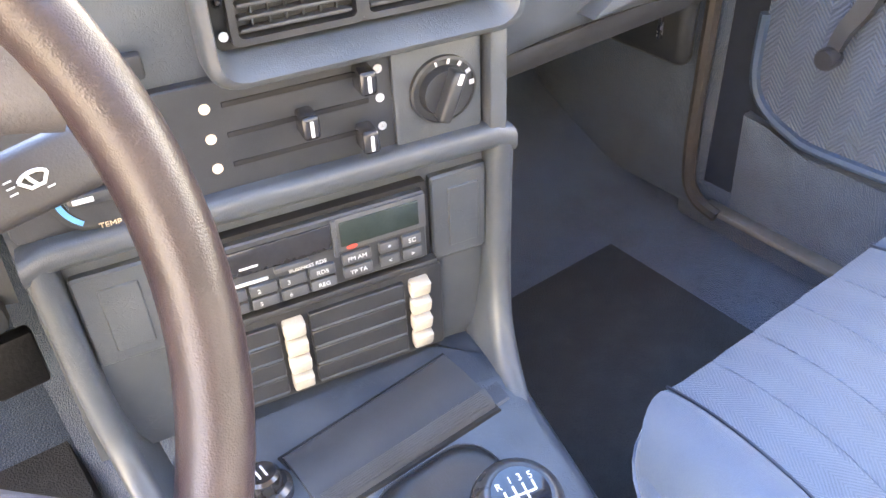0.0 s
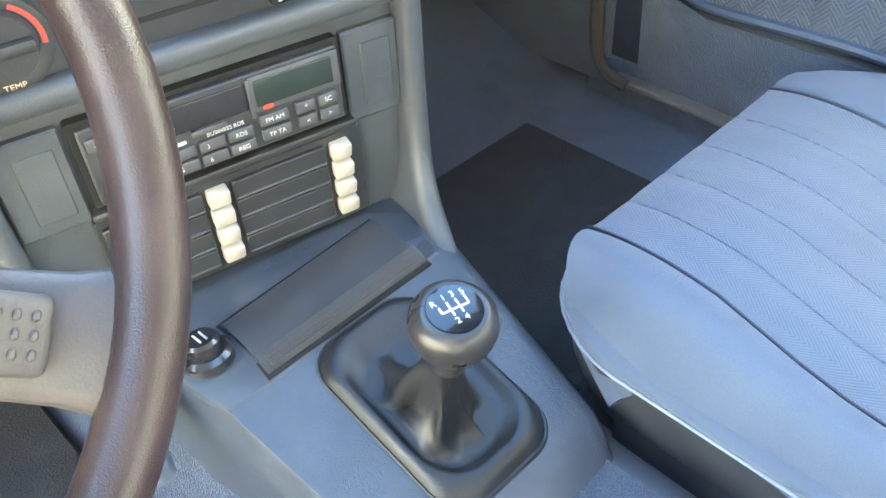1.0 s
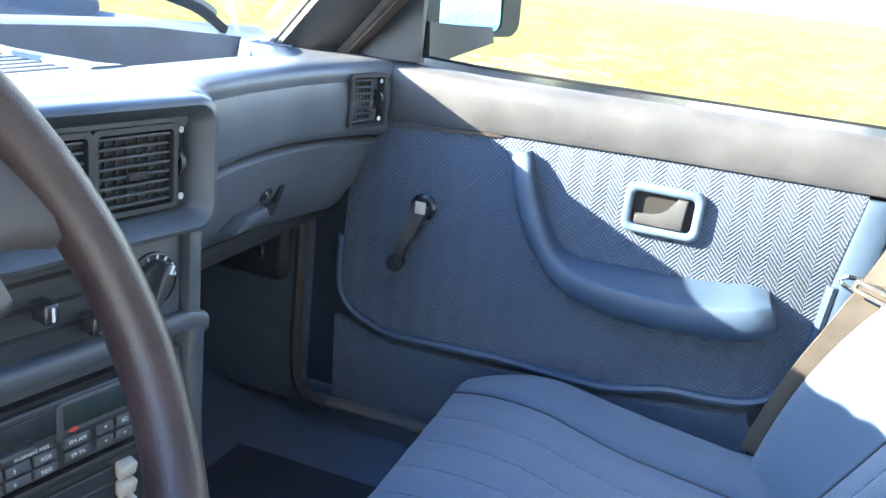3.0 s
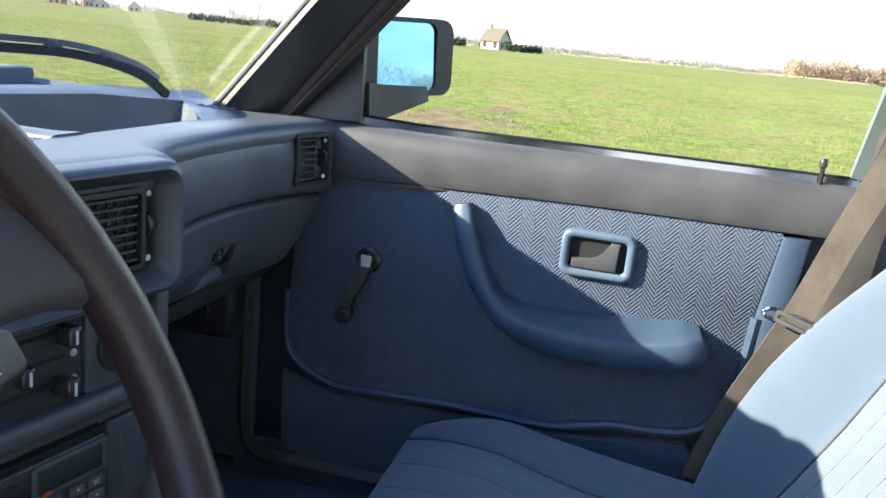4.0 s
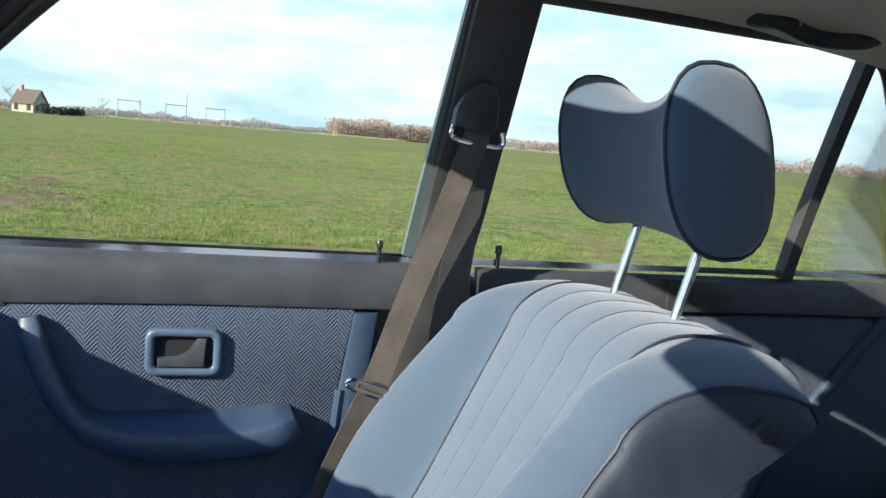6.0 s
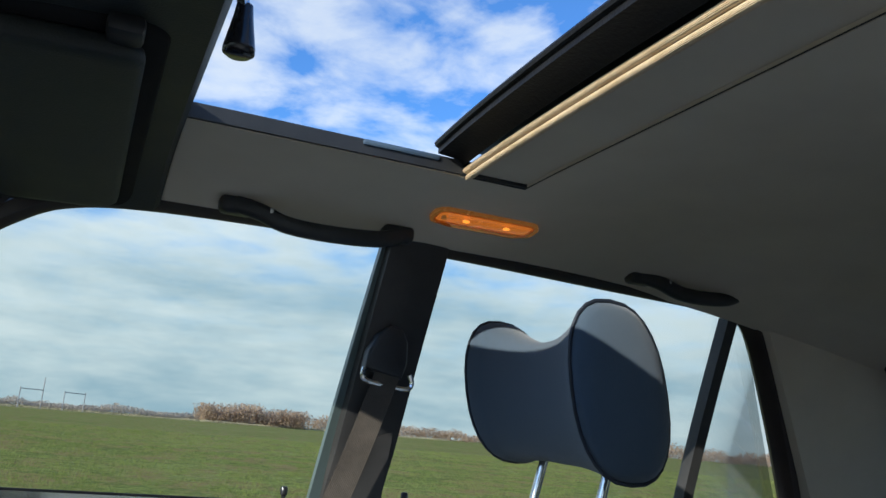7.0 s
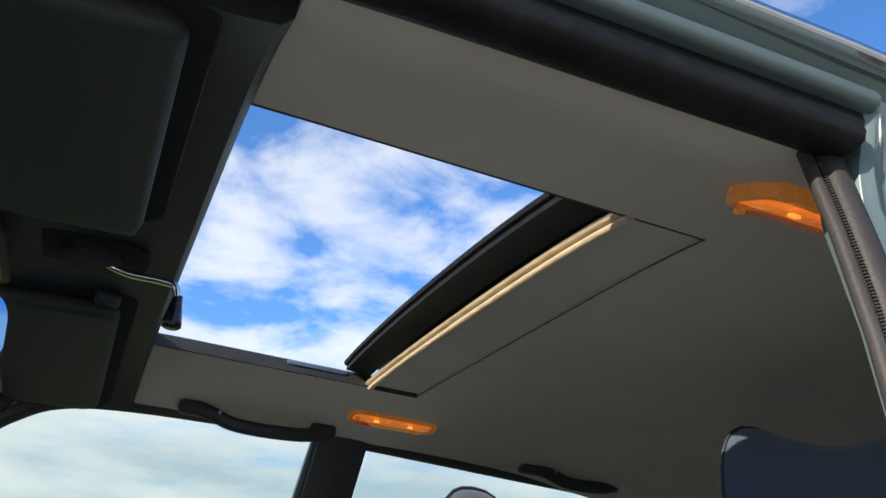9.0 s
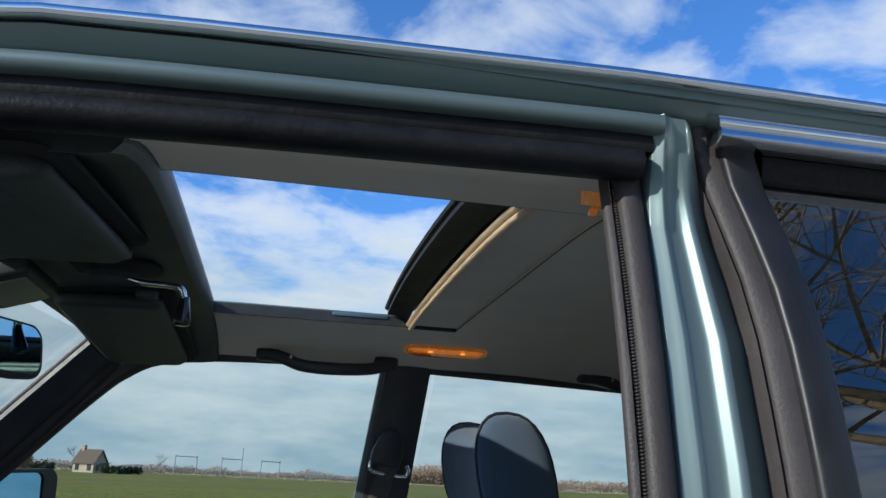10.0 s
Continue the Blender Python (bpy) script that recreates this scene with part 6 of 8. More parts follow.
def radio():
    r = thing("car_radio", (0.0, 0.85, 0.57), "black cassette radio with rows of small printed buttons", "car radio")
    RM = MC @ Matrix.Translation((0.002, -0.004, 0.612))
    bm = bmesh.new()
    slab(bm, rr(0.228, 0.078, 0.003, 2), 0.0, 0.010, RM)
    part("surround", bm, "dark", r)
    bm = bmesh.new()
    slab(bm, rr(0.217, 0.069, 0.002, 2), -0.007, 0.006, RM, 0.0015, 1)
    part("face", bm, "radio", r)
    def plate(name, x, z, w, h, d, mat_, parent, label="", rad=0.001):
        bm = bmesh.new()
        rbox(bm, (x, -0.007 - d / 2, z), (w, d + 0.001, h), rad, 2, RM)
        return part(name, bm, mat_, parent, label)
    plate("display_frame", 0.068, 0.0165, 0.080, 0.033, 0.002, "button", r)
    plate("display", 0.066, 0.017, 0.070, 0.024, 0.0032, "display", r, "dark green display")
    plate("cassette_slot", -0.022, 0.017, 0.092, 0.024, 0.0016, "gloss", r, "cassette flap")
    plate("divider", 0.0265, 0.014, 0.004, 0.036, 0.003, "button", r)
    plate("cassette_mark", -0.046, 0.012, 0.016, 0.0024, 0.0022, "print", r)
    plate("eject_bar", -0.012, 0.0015, 0.030, 0.005, 0.004, "button", r)
    words("model_word", "BUSINESS RDS", 0.0052, RM @ Matrix.Translation((0.001, -0.0086, -0.0042)), "print", r)
    plate("name_bar", -0.047, -0.0042, 0.030, 0.0030, 0.0012, "print", r)
    keys = [(-0.063, -0.0125, "1"), (-0.038, -0.0125, "2"), (-0.013, -0.0125, "3"), (0.012, -0.0125, "RDS"),
            (-0.063, -0.0255, "4"), (-0.038, -0.0255, "5"), (-0.013, -0.0255, "6"), (0.012, -0.0255, "REG")]
    for x, z, t in keys:
        b = plate("key", x, z, 0.0225, 0.0105, 0.004, "button", r, "", 0.0016)
        words("key_print", t, 0.0058, RM @ Matrix.Translation((x - (0.004 if len(t) == 1 else 0), -0.0118, z)), "print", b)
    for x, z, w, t in ((0.043, -0.0085, 0.026, "FM AM"), (0.043, -0.0225, 0.026, "TP TA")):
        b = plate("key", x, z, w, 0.0105, 0.004, "button", r, "", 0.0016)
        words("key_print", t, 0.0058, RM @ Matrix.Translation((x, -0.0118, z)), "print", b)
    for x, z, t in ((0.072, -0.0085, "*"), (0.093, -0.0085, "SC"), (0.072, -0.0225, "<"), (0.093, -0.0225, ">")):
        b = plate("key", x, z, 0.018, 0.0105, 0.004, "button", r, "", 0.0016)
        words("key_print", t, 0.0062, RM @ Matrix.Translation((x, -0.0118, z)), "print", b)
    for x, z, t in ((-0.098, 0.022, "-"), (-0.080, 0.022, "+")):
        b = plate("key", x, z, 0.014, 0.012, 0.004, "button", r, "", 0.0016)
        words("key_print", t, 0.010, RM @ Matrix.Translation((x, -0.0118, z)), "print", b)
    bm = bmesh.new()
    lathe(bm, [(0.011, 0), (0.0115, 0.010), (0.009, 0.014), (0.0, 0.014)], RM @ Matrix.Translation((-0.091, -0.007, -0.010)) @ pose(0, 0, 0, 90), 20)
    part("volume_knob", bm, "black", r, "round volume knob")
    bm = bmesh.new()
    lathe(bm, [(0.0038, 0), (0.0038, 0.0006), (0, 0.0006)], RM @ Matrix.Translation((0.040, -0.0104, 0.0035)) @ pose(0, 0, 0, 90) @ Matrix.Diagonal((1.3, 0.6, 1, 1)), 16)
    part("red_dot", bm, "red", r)


radio()


def cassette_box():
    b = thing("cassette_box", (0.0, 0.85, 0.46), "black cassette storage box with cream release buttons", "cassette box")
    bm = bmesh.new()
    slab(bm, rr(0.246, 0.098, 0.003, 2, 0.004, 0.5095), -0.002, 0.012, MC, 0.001, 1)
    part("box_frame", bm, "black", b)
    for row in range(4):
        z = 0.542 - 0.0208 * row
        for x0, x1, bx in ((-0.115, -0.030, -0.0165), (-0.002, 0.088, 0.1025)):
            bm = bmesh.new()
            rbox(bm, ((x0 + x1) / 2, -0.004, z), (x1 - x0, 0.006, 0.0186), 0.001, 1, MC)
            dr = part("drawer", bm, "black", b)
            bm = bmesh.new()
            rbox(bm, ((x0 + x1) / 2, -0.0075, z - 0.008), (x1 - x0 - 0.002, 0.002, 0.002), 0.0006, 1, MC)
            part("drawer_edge", bm, "vinyl", dr)
            bm = bmesh.new()
            rbox(bm, (0, 0, 0), (0.0192, 0.013, 0.0166), 0.0022, 2, MC @ Matrix.Translation((bx, -0.0055, z)) @ pose(0, 0, 0, 16))
            part("release_button", bm, "white", b, "cream slanted button")


cassette_box()

# ---- tunnel console, gear lever ----
def top_z(y):
    return 0.452 - 0.25 * max(0, 0.775 - y) - 0.9 * max(0, 0.545 - y) ** 1.2


def half_w(y):
    return 0.131 - 0.12 * max(0, 0.765 - y) * 0.85


def wide_w(y):
    """The passenger's half of the console is a little broader ahead."""
    return min(0.150, 0.119 + 0.172 * (y - 0.588))


def console():
    c = thing("tunnel_console", (0.012, 0.65, FLOOR), "grey blue grained vinyl console over the tunnel", "console")
    bm = bmesh.new()
    rings = []
    for y in lines(0.93, 0.545, 14) + [0.525, 0.51, 0.50, 0.495]:
        w, z, cx = half_w(y), top_z(y), 0.012
        end = max(0, (0.545 - y) / 0.05)
        w -= 0.018 * end ** 2
        r = wide_w(y) - 0.018 * end ** 2
        rings.append([Vector((cx + x, y, zz)) for x, zz in ((-w - 0.022, 0.30), (-w - 0.006, z - 0.05), (-w - 0.001, z - 0.007), (-w + 0.002, z - 0.001), (-w + 0.007, z), (0, z + 0.001), (r - 0.016, z), (r - 0.006, z - 0.002), (r + 0.001, z - 0.012), (r + 0.004, z - 0.05), (r + 0.012, 0.30))])
    loft(bm, rings)
    part("console_body", bm, "console", c, "grained grey blue vinyl cover", 50)
    # rear continuation beside the seats
    bm = bmesh.new()
    loft(bm, [[Vector((0.012 + x, y, z)) for x, z in ((-0.09, 0.28), (-0.085, zt - 0.01), (-0.075, zt), (0.075, zt), (0.085, zt - 0.01), (0.09, 0.28))] for y, zt in ((0.52, 0.352), (0.40, 0.345), (0.20, 0.345), (0.0, 0.345))])
    part("rear_tunnel", bm, "vinyl", c, "grey tunnel cover behind the gear lever")
    # tray plate holding ashtray and lighter, raised towards the stack
    def deck(bm, outline, lift, thick, r=0.002):
        base = [(x, y) for x, y in outline]
        top = [Vector((x, y, top_z(y) + lift)) for x, y in base]
        cxm, cym = sum(p.x for p in top) / len(top), sum(p.y for p in top) / len(top)
        ins = [Vector((p.x + (cxm - p.x) * 0.02, p.y + (cym - p.y) * 0.03, p.z)) for p in top]
        loft(bm, [[p + Vector((0, 0, -thick)) for p in top], [p + Vector((0, 0, -r)) for p in top], ins])
        return bm
    bm = bmesh.new()
    deck(bm, [(-0.114, 0.734), (-0.072, 0.731), (0.133, 0.742), (0.146, 0.800), (0.118, 0.835), (-0.08, 0.865), (-0.130, 0.86), (-0.124, 0.77)], 0.0025, 0.012)
    part("tray_plate", bm, "console", c, "raised plate round the ashtray")
    bm = bmesh.new()
    out = [(-0.0735, 0.7345), (0.1175, 0.7365), (0.1155, 0.8215), (-0.0735, 0.8105)]
    deck(bm, out, 0.0040, 0.008)
    part("ashtray_gap", bm, "dark", c)
    bm = bmesh.new()
    def lid(u, v):
        a, b = Vector((-0.0700, 0.7380, 0)).lerp(Vector((0.1140, 0.7400, 0)), u), Vector((-0.0700, 0.8066, 0)).lerp(Vector((0.1120, 0.8176, 0)), u)
        return a.lerp(b, v)
    rows = []
    for v, h in ((0.0, 0.001), (0.02, 0.007), (0.10, 0.0112), (0.22, 0.0115), (0.255, 0.0072), (0.6, 0.0068), (0.96, 0.0066), (1.0, 0.004)):
        row = []
        for u in lines(0, 1, 10):
            p = lid(u, v)
            row.append(Vector((p.x, p.y, top_z(p.y) + h)))
        rows.append(row)
    bm2 = bmesh.new()
    loft(bm2, [r + [Vector((r[-1].x, r[-1].y, r[-1].z - 0.008)), Vector((r[0].x, r[0].y, r[0].z - 0.008))] for r in rows])
    al = part("ashtray_lid", bm2, "radio", c, "dark grey ashtray lid with ribbed grip")
    for k in range(8):
        bm = bmesh.new()
        v = 0.03 + 0.025 * k
        tube(bm, [Vector((lid(u, v).x, lid(u, v).y, top_z(lid(u, v).y) + 0.0078 + 0.0037 * min(1, v / 0.1))) for u in lines(0.03, 0.97, 10)], 0.0006, 5)
        part("grip_rib", bm, "radio", al)
    # cigarette lighter
    LM = Matrix.Translation((-0.097, 0.786, 0.455)) @ pose(0, 0, 0, -8, 0, 0)
    l = thing("cigarette_lighter", (-0.097, 0.786, 0.455), "black round cigarette lighter in its socket", "lighter")
    bm = bmesh.new()
    lathe(bm, [(0.023, -0.004), (0.023, 0.004), (0.019, 0.008), (0.016, 0.008), (0.016, 0.0)], LM, 28)
    part("socket_ring", bm, "gloss", l)
    bm = bmesh.new()
    lathe(bm, [(0.0155, 0.0), (0.0155, 0.018), (0.013, 0.021), (0.0, 0.021)], LM, 24)
    part("lighter_knob", bm, "gloss", l)
    bm = bmesh.new()
    for x in (-0.003, 0.003):
        rbox(bm, (x, 0, 0.0214), (0.0018, 0.014, 0.0008), 0.0003, 1, LM)
    part("lighter_symbol", bm, "print", l)

    # gear lever
    g = thing("gear_lever", (0.012, 0.62, 0.41), "black gear lever with leather boot and round knob", "gear lever")
    outline = rr(0.126, 0.188, 0.034, 6)
    BM = lambda x, y, dz: Vector((0.021 + x, 0.640 + y, top_z(0.640 + y) + dz))
    bm = bmesh.new()
    wrap(bm, [[BM(x * k, y * k2, dz) for x, y in outline] for k, k2, dz in ((1.0, 1.0, -0.004), (1.0, 1.0, 0.0020), (0.985, 0.990, 0.0035), (0.965, 0.977, 0.0028), (0.955, 0.97, -0.004))])
    part("boot_frame", bm, "black", g, "black oval boot frame", 60)
    bm = bmesh.new()
    rings = []
    prof = [(0.965, 0.003), (0.93, 0.008), (0.88, 0.0125), (0.83, 0.0135), (0.78, 0.011), (0.72, 0.006), (0.65, 0.0025), (0.57, 0.003), (0.49, 0.008), (0.42, 0.017), (0.36, 0.029), (0.30, 0.042), (0.25, 0.056), (0.21, 0.069), (0.18, 0.081), (0.17, 0.094), (0.185, 0.10)]
    for k, (s, dz) in enumerate(prof):
        u = k / (len(prof) - 1)
        pull = max(0.0, (u - 0.25) / 0.75)
        mx, my = -0.013 * pull, -0.035 * pull ** 1.1
        wild = max(0.0, 1 - abs(u - 0.60) / 0.30) ** 0.8
        ring = []
        for x, y in rr(0.126, 0.188, 0.034 + 0.024 * min(1, u * 2.2), 12):
            t = math.atan2(y, x)
            ridge = math.sin(3 * t + 1.1 + 1.6 * u) + 0.5 * math.sin(2 * t - 1.0)
            crease = (1 - 2 * abs(math.sin(4 * t - 2.0 * u + 0.4)) ** 0.7) * math.sin(2 * t + 9 * u)
            r = s * (1 + wild * (0.15 * ridge + 0.17 * crease))
            py = y * r * (1 - 0.27 * min(1.0, pull * 1.8))
            ring.append(BM(x * r + mx, py + my, max(0.0022, dz + wild * (0.011 * crease + 0.003 * ridge))))
        rings.append(ring)
    loft(bm, rings)
    part("leather_boot", bm, "boot", g, "wrinkled black leather boot", 75)
    bm = bmesh.new()
    tube(bm, [BM(x, y, dz) for x, y, dz in ((-0.052, 0.075, 0.008), (-0.043, 0.045, 0.0), (-0.036, 0.03, -0.006))], 0.0012, 6)
    part("boot_seam", bm, "matt", g)
    KB, KT = Vector((0.006, 0.602, 0.49)), Vector((0.004, 0.587, 0.572))
    zd = (KT - KB).normalized()
    xd = Vector((1, 0, 0))
    yd = zd.cross(xd).normalized()
    xd = yd.cross(zd)
    KM = Matrix.Translation(KT) @ Matrix((xd, yd, zd)).transposed().to_4x4() @ pose(0, 0, 0, 0, 0, -14)
    bm = bmesh.new()
    lathe(bm, [(0.0135, -0.066), (0.0150, -0.050), (0.0150, -0.044), (0.0200, -0.040), (0.0275, -0.032), (0.0318, -0.022), (0.0325, -0.013), (0.0300, -0.005), (0.0245, 0.0002), (0.0215, 0.0015), (0.0200, 0.0005), (0.0, 0.0005)], KM, 36)
    kn = part("gear_knob", bm, "knob", g, "round black gear knob", 60)
    bm = bmesh.new()
    lathe(bm, [(0.0205, 0.0), (0.0200, 0.0018), (0.012, 0.0030), (0.0, 0.0034)], KM, 32)
    part("knob_cap", bm, "knobface", kn, "dark glossy shift pattern disc", 60)
    bm = bmesh.new()
    for a, b in (((-0.0105, 0.004), (-0.0105, -0.001)), ((-0.0035, 0.006), (-0.0035, -0.006)), ((0.0035, 0.006), (0.0035, -0.006)), ((0.0105, 0.006), (0.0105, -0.001)), ((-0.0105, -0.001), (0.0105, -0.001))):
        pa, pb = Vector((*a, 0.0033)), Vector((*b, 0.0033))
        tube(bm, [KM @ pa, KM @ pb], 0.0008, 5, up=zd)
    part("shift_lines", bm, "print", kn)
    for x, y, t in ((-0.0125, 0.0085, "R"), (-0.0035, 0.0105, "1"), (0.0035, 0.0105, "3"), (0.0108, 0.0095, "5"), (-0.0035, -0.0105, "2"), (0.0035, -0.0105, "4")):
        words("shift_digit", t, 0.0072, KM @ Matrix.Translation((x, y, 0.0032)) @ pose(0, 0, 0, -90), "print", kn)


console()


def floor_bits():
    bm = bmesh.new()
    loft(bm, [[Vector((x, y, FLOOR + 0.006 + h + 0.25 * max(0, (y - 1.08)))) for x, h in ((0.20, 0.0), (0.205, 0.008), (0.37, 0.010), (0.545, 0.008), (0.55, 0.0))] for y in lines(0.45, 0.985, 8)])
    solo("floor_mat", bm, "mat", "dark blue black floor mat in the passenger footwell", "floor mat")
    bm = bmesh.new()
    loft(bm, [[Vector((x, y, FLOOR + 0.006 + h + 0.25 * max(0, (y - 1.08)))) for x, h in ((-0.62, 0.0), (-0.615, 0.012), (-0.40, 0.014), (-0.205, 0.012), (-0.20, 0.0))] for y in lines(0.30, 1.25, 8)])
    solo("floor_mat", bm, "mat", "dark blue black floor mat in the driver footwell", "floor mat")
    bm = bmesh.new()
    rbox(bm, (0.682, 0.815, 0.322), (0.024, 0.23, 0.010), 0.003)
    solo("sill_plate", bm, "sillplate", "brownish grey sill plate by the passenger door", "sill plate")
    bm = bmesh.new()
    tube(bm, curve([(0.655, 0.955, 0.80), (0.658, 0.955, 0.60), (0.660, 0.955, 0.40), (0.664, 0.940, 0.34), (0.668, 0.90, 0.322)], 6), 0.010, 8, up=(1, 0, 0))
    solo("door_seal", bm, "seal", "brownish rubber door seal up the footwell edge", "door seal")
    # dark grey wallet lying on the passenger seat
    bm = bmesh.new()
    rbox(bm, (0, 0, 0), (0.165, 0.105, 0.016), 0.004, 3, pose(0.325, 0.290, 0.466, -6, 2, 4))
    solo("wallet", bm, "grey_slab", "dark grey flat wallet lying on the blue seat", "wallet")
    # pedals under the column
    p = thing("pedals", (-0.33, 1.15, 0.40), "black rubber pedals in the driver footwell", "pedals")
    for x in (-0.42, -0.32, -0.22):
        bm = bmesh.new()
        rbox(bm, (x, 1.10, 0.44), (0.055, 0.02, 0.07), 0.006, 2)
        part("pedal", bm, "rubber", p)
        bm = bmesh.new()
        tube(bm, [(x, 1.11, 0.44), (x, 1.20, 0.55), (x, 1.28, 0.68)], 0.008, 8)
        part("pedal_arm", bm, "black", p)


floor_bits()

# ---- things at the roof ----
def grab_handle(y0, y1, side=1):
    g = thing("grab_handle", (side * 0.53, (y0 + y1) / 2, 1.33), "black plastic grab handle on the roof edge", "grab handle", "grab handles")
    for y, s in ((y0, 1), (y1, -1)):
        bm = bmesh.new()
        rbox(bm, (side * 0.536, y - s * 0.018, 1.311), (0.030, 0.048, 0.026), 0.009, 3)
        part("handle_mount", bm, "black", g)
    bm = bmesh.new()
    path = curve([(side * 0.530, y0 - 0.015, 1.312), (side * 0.522, y0 - 0.050, 1.304), (side * 0.518, y0 - 0.085, 1.292), (side * 0.516, (y0 + y1) / 2 - 0.01, 1.289), (side * 0.520, y1 + 0.05, 1.295), (side * 0.530, y1 + 0.012, 1.310)], 6)
    sweep(bm, path, [(x, y) for x, y in rr(0.020, 0.024, 0.008, 3)])
    part("grip", bm, "black", g, "", 60)
    bm = bmesh.new()
    rbox(bm, (side * 0.512, y0 - 0.062, 1.306), (0.004, 0.005, 0.008), 0.001)
    part("screw_cover", bm, "steel", g)


grab_handle(0.300, 0.030)
grab_handle(-0.365, -0.600)


def dome_lamp(side):
    y0, y1 = 0.022, -0.142
    lx, wide = (0.466, 1.0) if side > 0 else (-0.532, 1.22)
    m = Matrix.Translation((lx, (y0 + y1) / 2, lining_z(lx, 0.0) - (0.002 if side > 0 else 0.008))) @ Matrix.Rotation(side * radians(9 if side > 0 else 20), 4, "Y") @ Matrix.Diagonal((wide, 1, 1, 1))
    l = thing("interior_lamp", m.translation, "amber glowing interior lamp in the headliner", "interior lamp", "interior lamps")
    out = rr(0.050, 0.165, 0.018, 5)
    bm = bmesh.new()
    border(bm, out, rr(0.038, 0.150, 0.012, 5), -0.012, 0.004, m @ pose(0, 0, 0, -90))
    part("lens_rim", bm, "lens", l, "clear amber rim of the lens", 60)
    bm = bmesh.new()
    loft(bm, [[m @ Vector((x * k, y * k, z)) for x, y in out] for z, k in ((0.006, 0.95), (-0.003, 0.95), (-0.007, 0.88), (-0.009, 0.74))])
    part("lens", bm, "amber_glass", l, "clear amber lens", 60)
    bm = bmesh.new()
    loft(bm, [[m @ Vector((x * k, y * k, z)) for x, y in rr(0.036, 0.146, 0.010, 4)] for z, k in ((0.003, 1.0), (-0.0015, 1.0), (0.0, 0.72), (0.0015, 0.3))])
    part("reflector", bm, "reflector", l, "bright amber reflector behind the lens", 60)
    for y in (-0.035, 0.030):
        bm = bmesh.new()
        rbox(bm, (0, y, -0.0045), (0.006, 0.010, 0.004), 0.0019, 2, m)
        part("bulb", bm, "bulb", l)
    bm = bmesh.new()
    rbox(bm, (-side * 0.012, 0.070, -0.010), (0.007, 0.007, 0.006), 0.002, 2, m)
    part("lamp_switch", bm, "lens", l)


dome_lamp(1), dome_lamp(-1)


def visor(side):
    v = thing("sun_visor", (side * 0.30, 0.5, 1.30), "dark vinyl sun visor folded up against the header", "sun visor", "sun visors")
    x0, x1 = (0.092, 0.545) if side > 0 else (-0.56, -0.178)
    cx, w = (x0 + x1) / 2, x1 - x0
    out = rr(w, 0.150, 0.022, 6)
    m = Matrix.Translation((cx, 0.508, lining_z(cx, 0.5) - 0.028)) @ pose(0, 0, 0, -2, 0, 0)
    bm = bmesh.new()
    loft(bm, [[m @ Vector((x * (1 - (1 - k) * 0.15), y * k, z - 0.035 * ((cx + x) / 0.58) ** 4)) for x, y in out] for z, k in ((0.009, 0.90), (0.006, 0.985), (0.0, 1.0), (-0.006, 0.985), (-0.010, 0.90), (-0.011, 0.5))])
    part("visor_board", bm, "visor", v, "", 60)
    # flat near-black sheet on the header, drawn for the shade round the visor
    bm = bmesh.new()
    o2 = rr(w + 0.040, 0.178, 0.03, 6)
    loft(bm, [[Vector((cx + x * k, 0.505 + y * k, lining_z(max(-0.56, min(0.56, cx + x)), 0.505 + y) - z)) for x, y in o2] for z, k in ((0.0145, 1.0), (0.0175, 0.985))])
    part("visor_recess_shade", bm, "dark", v)
    inner = x0 if side > 0 else x1
    bm = bmesh.new()
    rbox(bm, (inner - side * 0.012, 0.452, lining_z(inner, 0.45) - 0.022), (0.034, 0.030, 0.018), 0.006, 2)
    part("visor_clip", bm, "black", v, "black clip")
    bm = bmesh.new()
    tube(bm, [(inner - side * 0.01, 0.452, lining_z(inner, 0.45) - 0.026), (inner + side * 0.05, 0.452, lining_z(inner, 0.45) - 0.026)], 0.005, 8)
    part("visor_pin", bm, "black", v)


visor(1), visor(-1)


def roof_crank():
    c = thing("sunroof_crank", (-0.06, 0.48, 1.31), "chrome and black sunroof crank folded out of its recess", "sunroof crank")
    z = lining_z(0, 0.47) - 0.017
    # oval plate without depth, the recess's shade is in its colour
    bm = bmesh.new()
    loft(bm, [[Vector((-0.055 + x * k, 0.485 + y * k, z - d)) for x, y in rr(0.085, 0.135, 0.028, 5)] for d, k in ((-0.002, 1.0), (0.001, 1.0), (0.002, 0.96))])
    part("crank_recess_shade", bm, "dark", c, "near-black oval plate drawn as a shaded recess")
    bm = bmesh.new()
    lathe(bm, [(0.030, 0.0), (0.030, 0.010), (0.024, 0.016), (0.0, 0.016)], Matrix.Translation((-0.06, 0.475, z - 0.001)) @ pose(0, 0, 0, 180), 20)
    part("crank_hub", bm, "matt", c)
    bm = bmesh.new()
    sweep(bm, curve([(-0.062, 0.462, z - 0.012), (-0.068, 0.435, z - 0.020), (-0.074, 0.402, z - 0.022), (-0.077, 0.386, z - 0.026), (-0.077, 0.381, z - 0.042)], 6), rr(0.011, 0.007, 0.003, 3))
    part("crank_arm", bm, "chrome", c, "chrome crank arm", 60)
    bm = bmesh.new()
    lathe(bm, [(0.0055, 0.0), (0.0065, -0.008), (0.0105, -0.030), (0.0105, -0.034), (0.008, -0.036), (0, -0.036)], Matrix.Translation((-0.077, 0.381, z - 0.036)), 18)
    part("crank_grip", bm, "gloss", c, "black tapered grip", 60)


roof_crank()


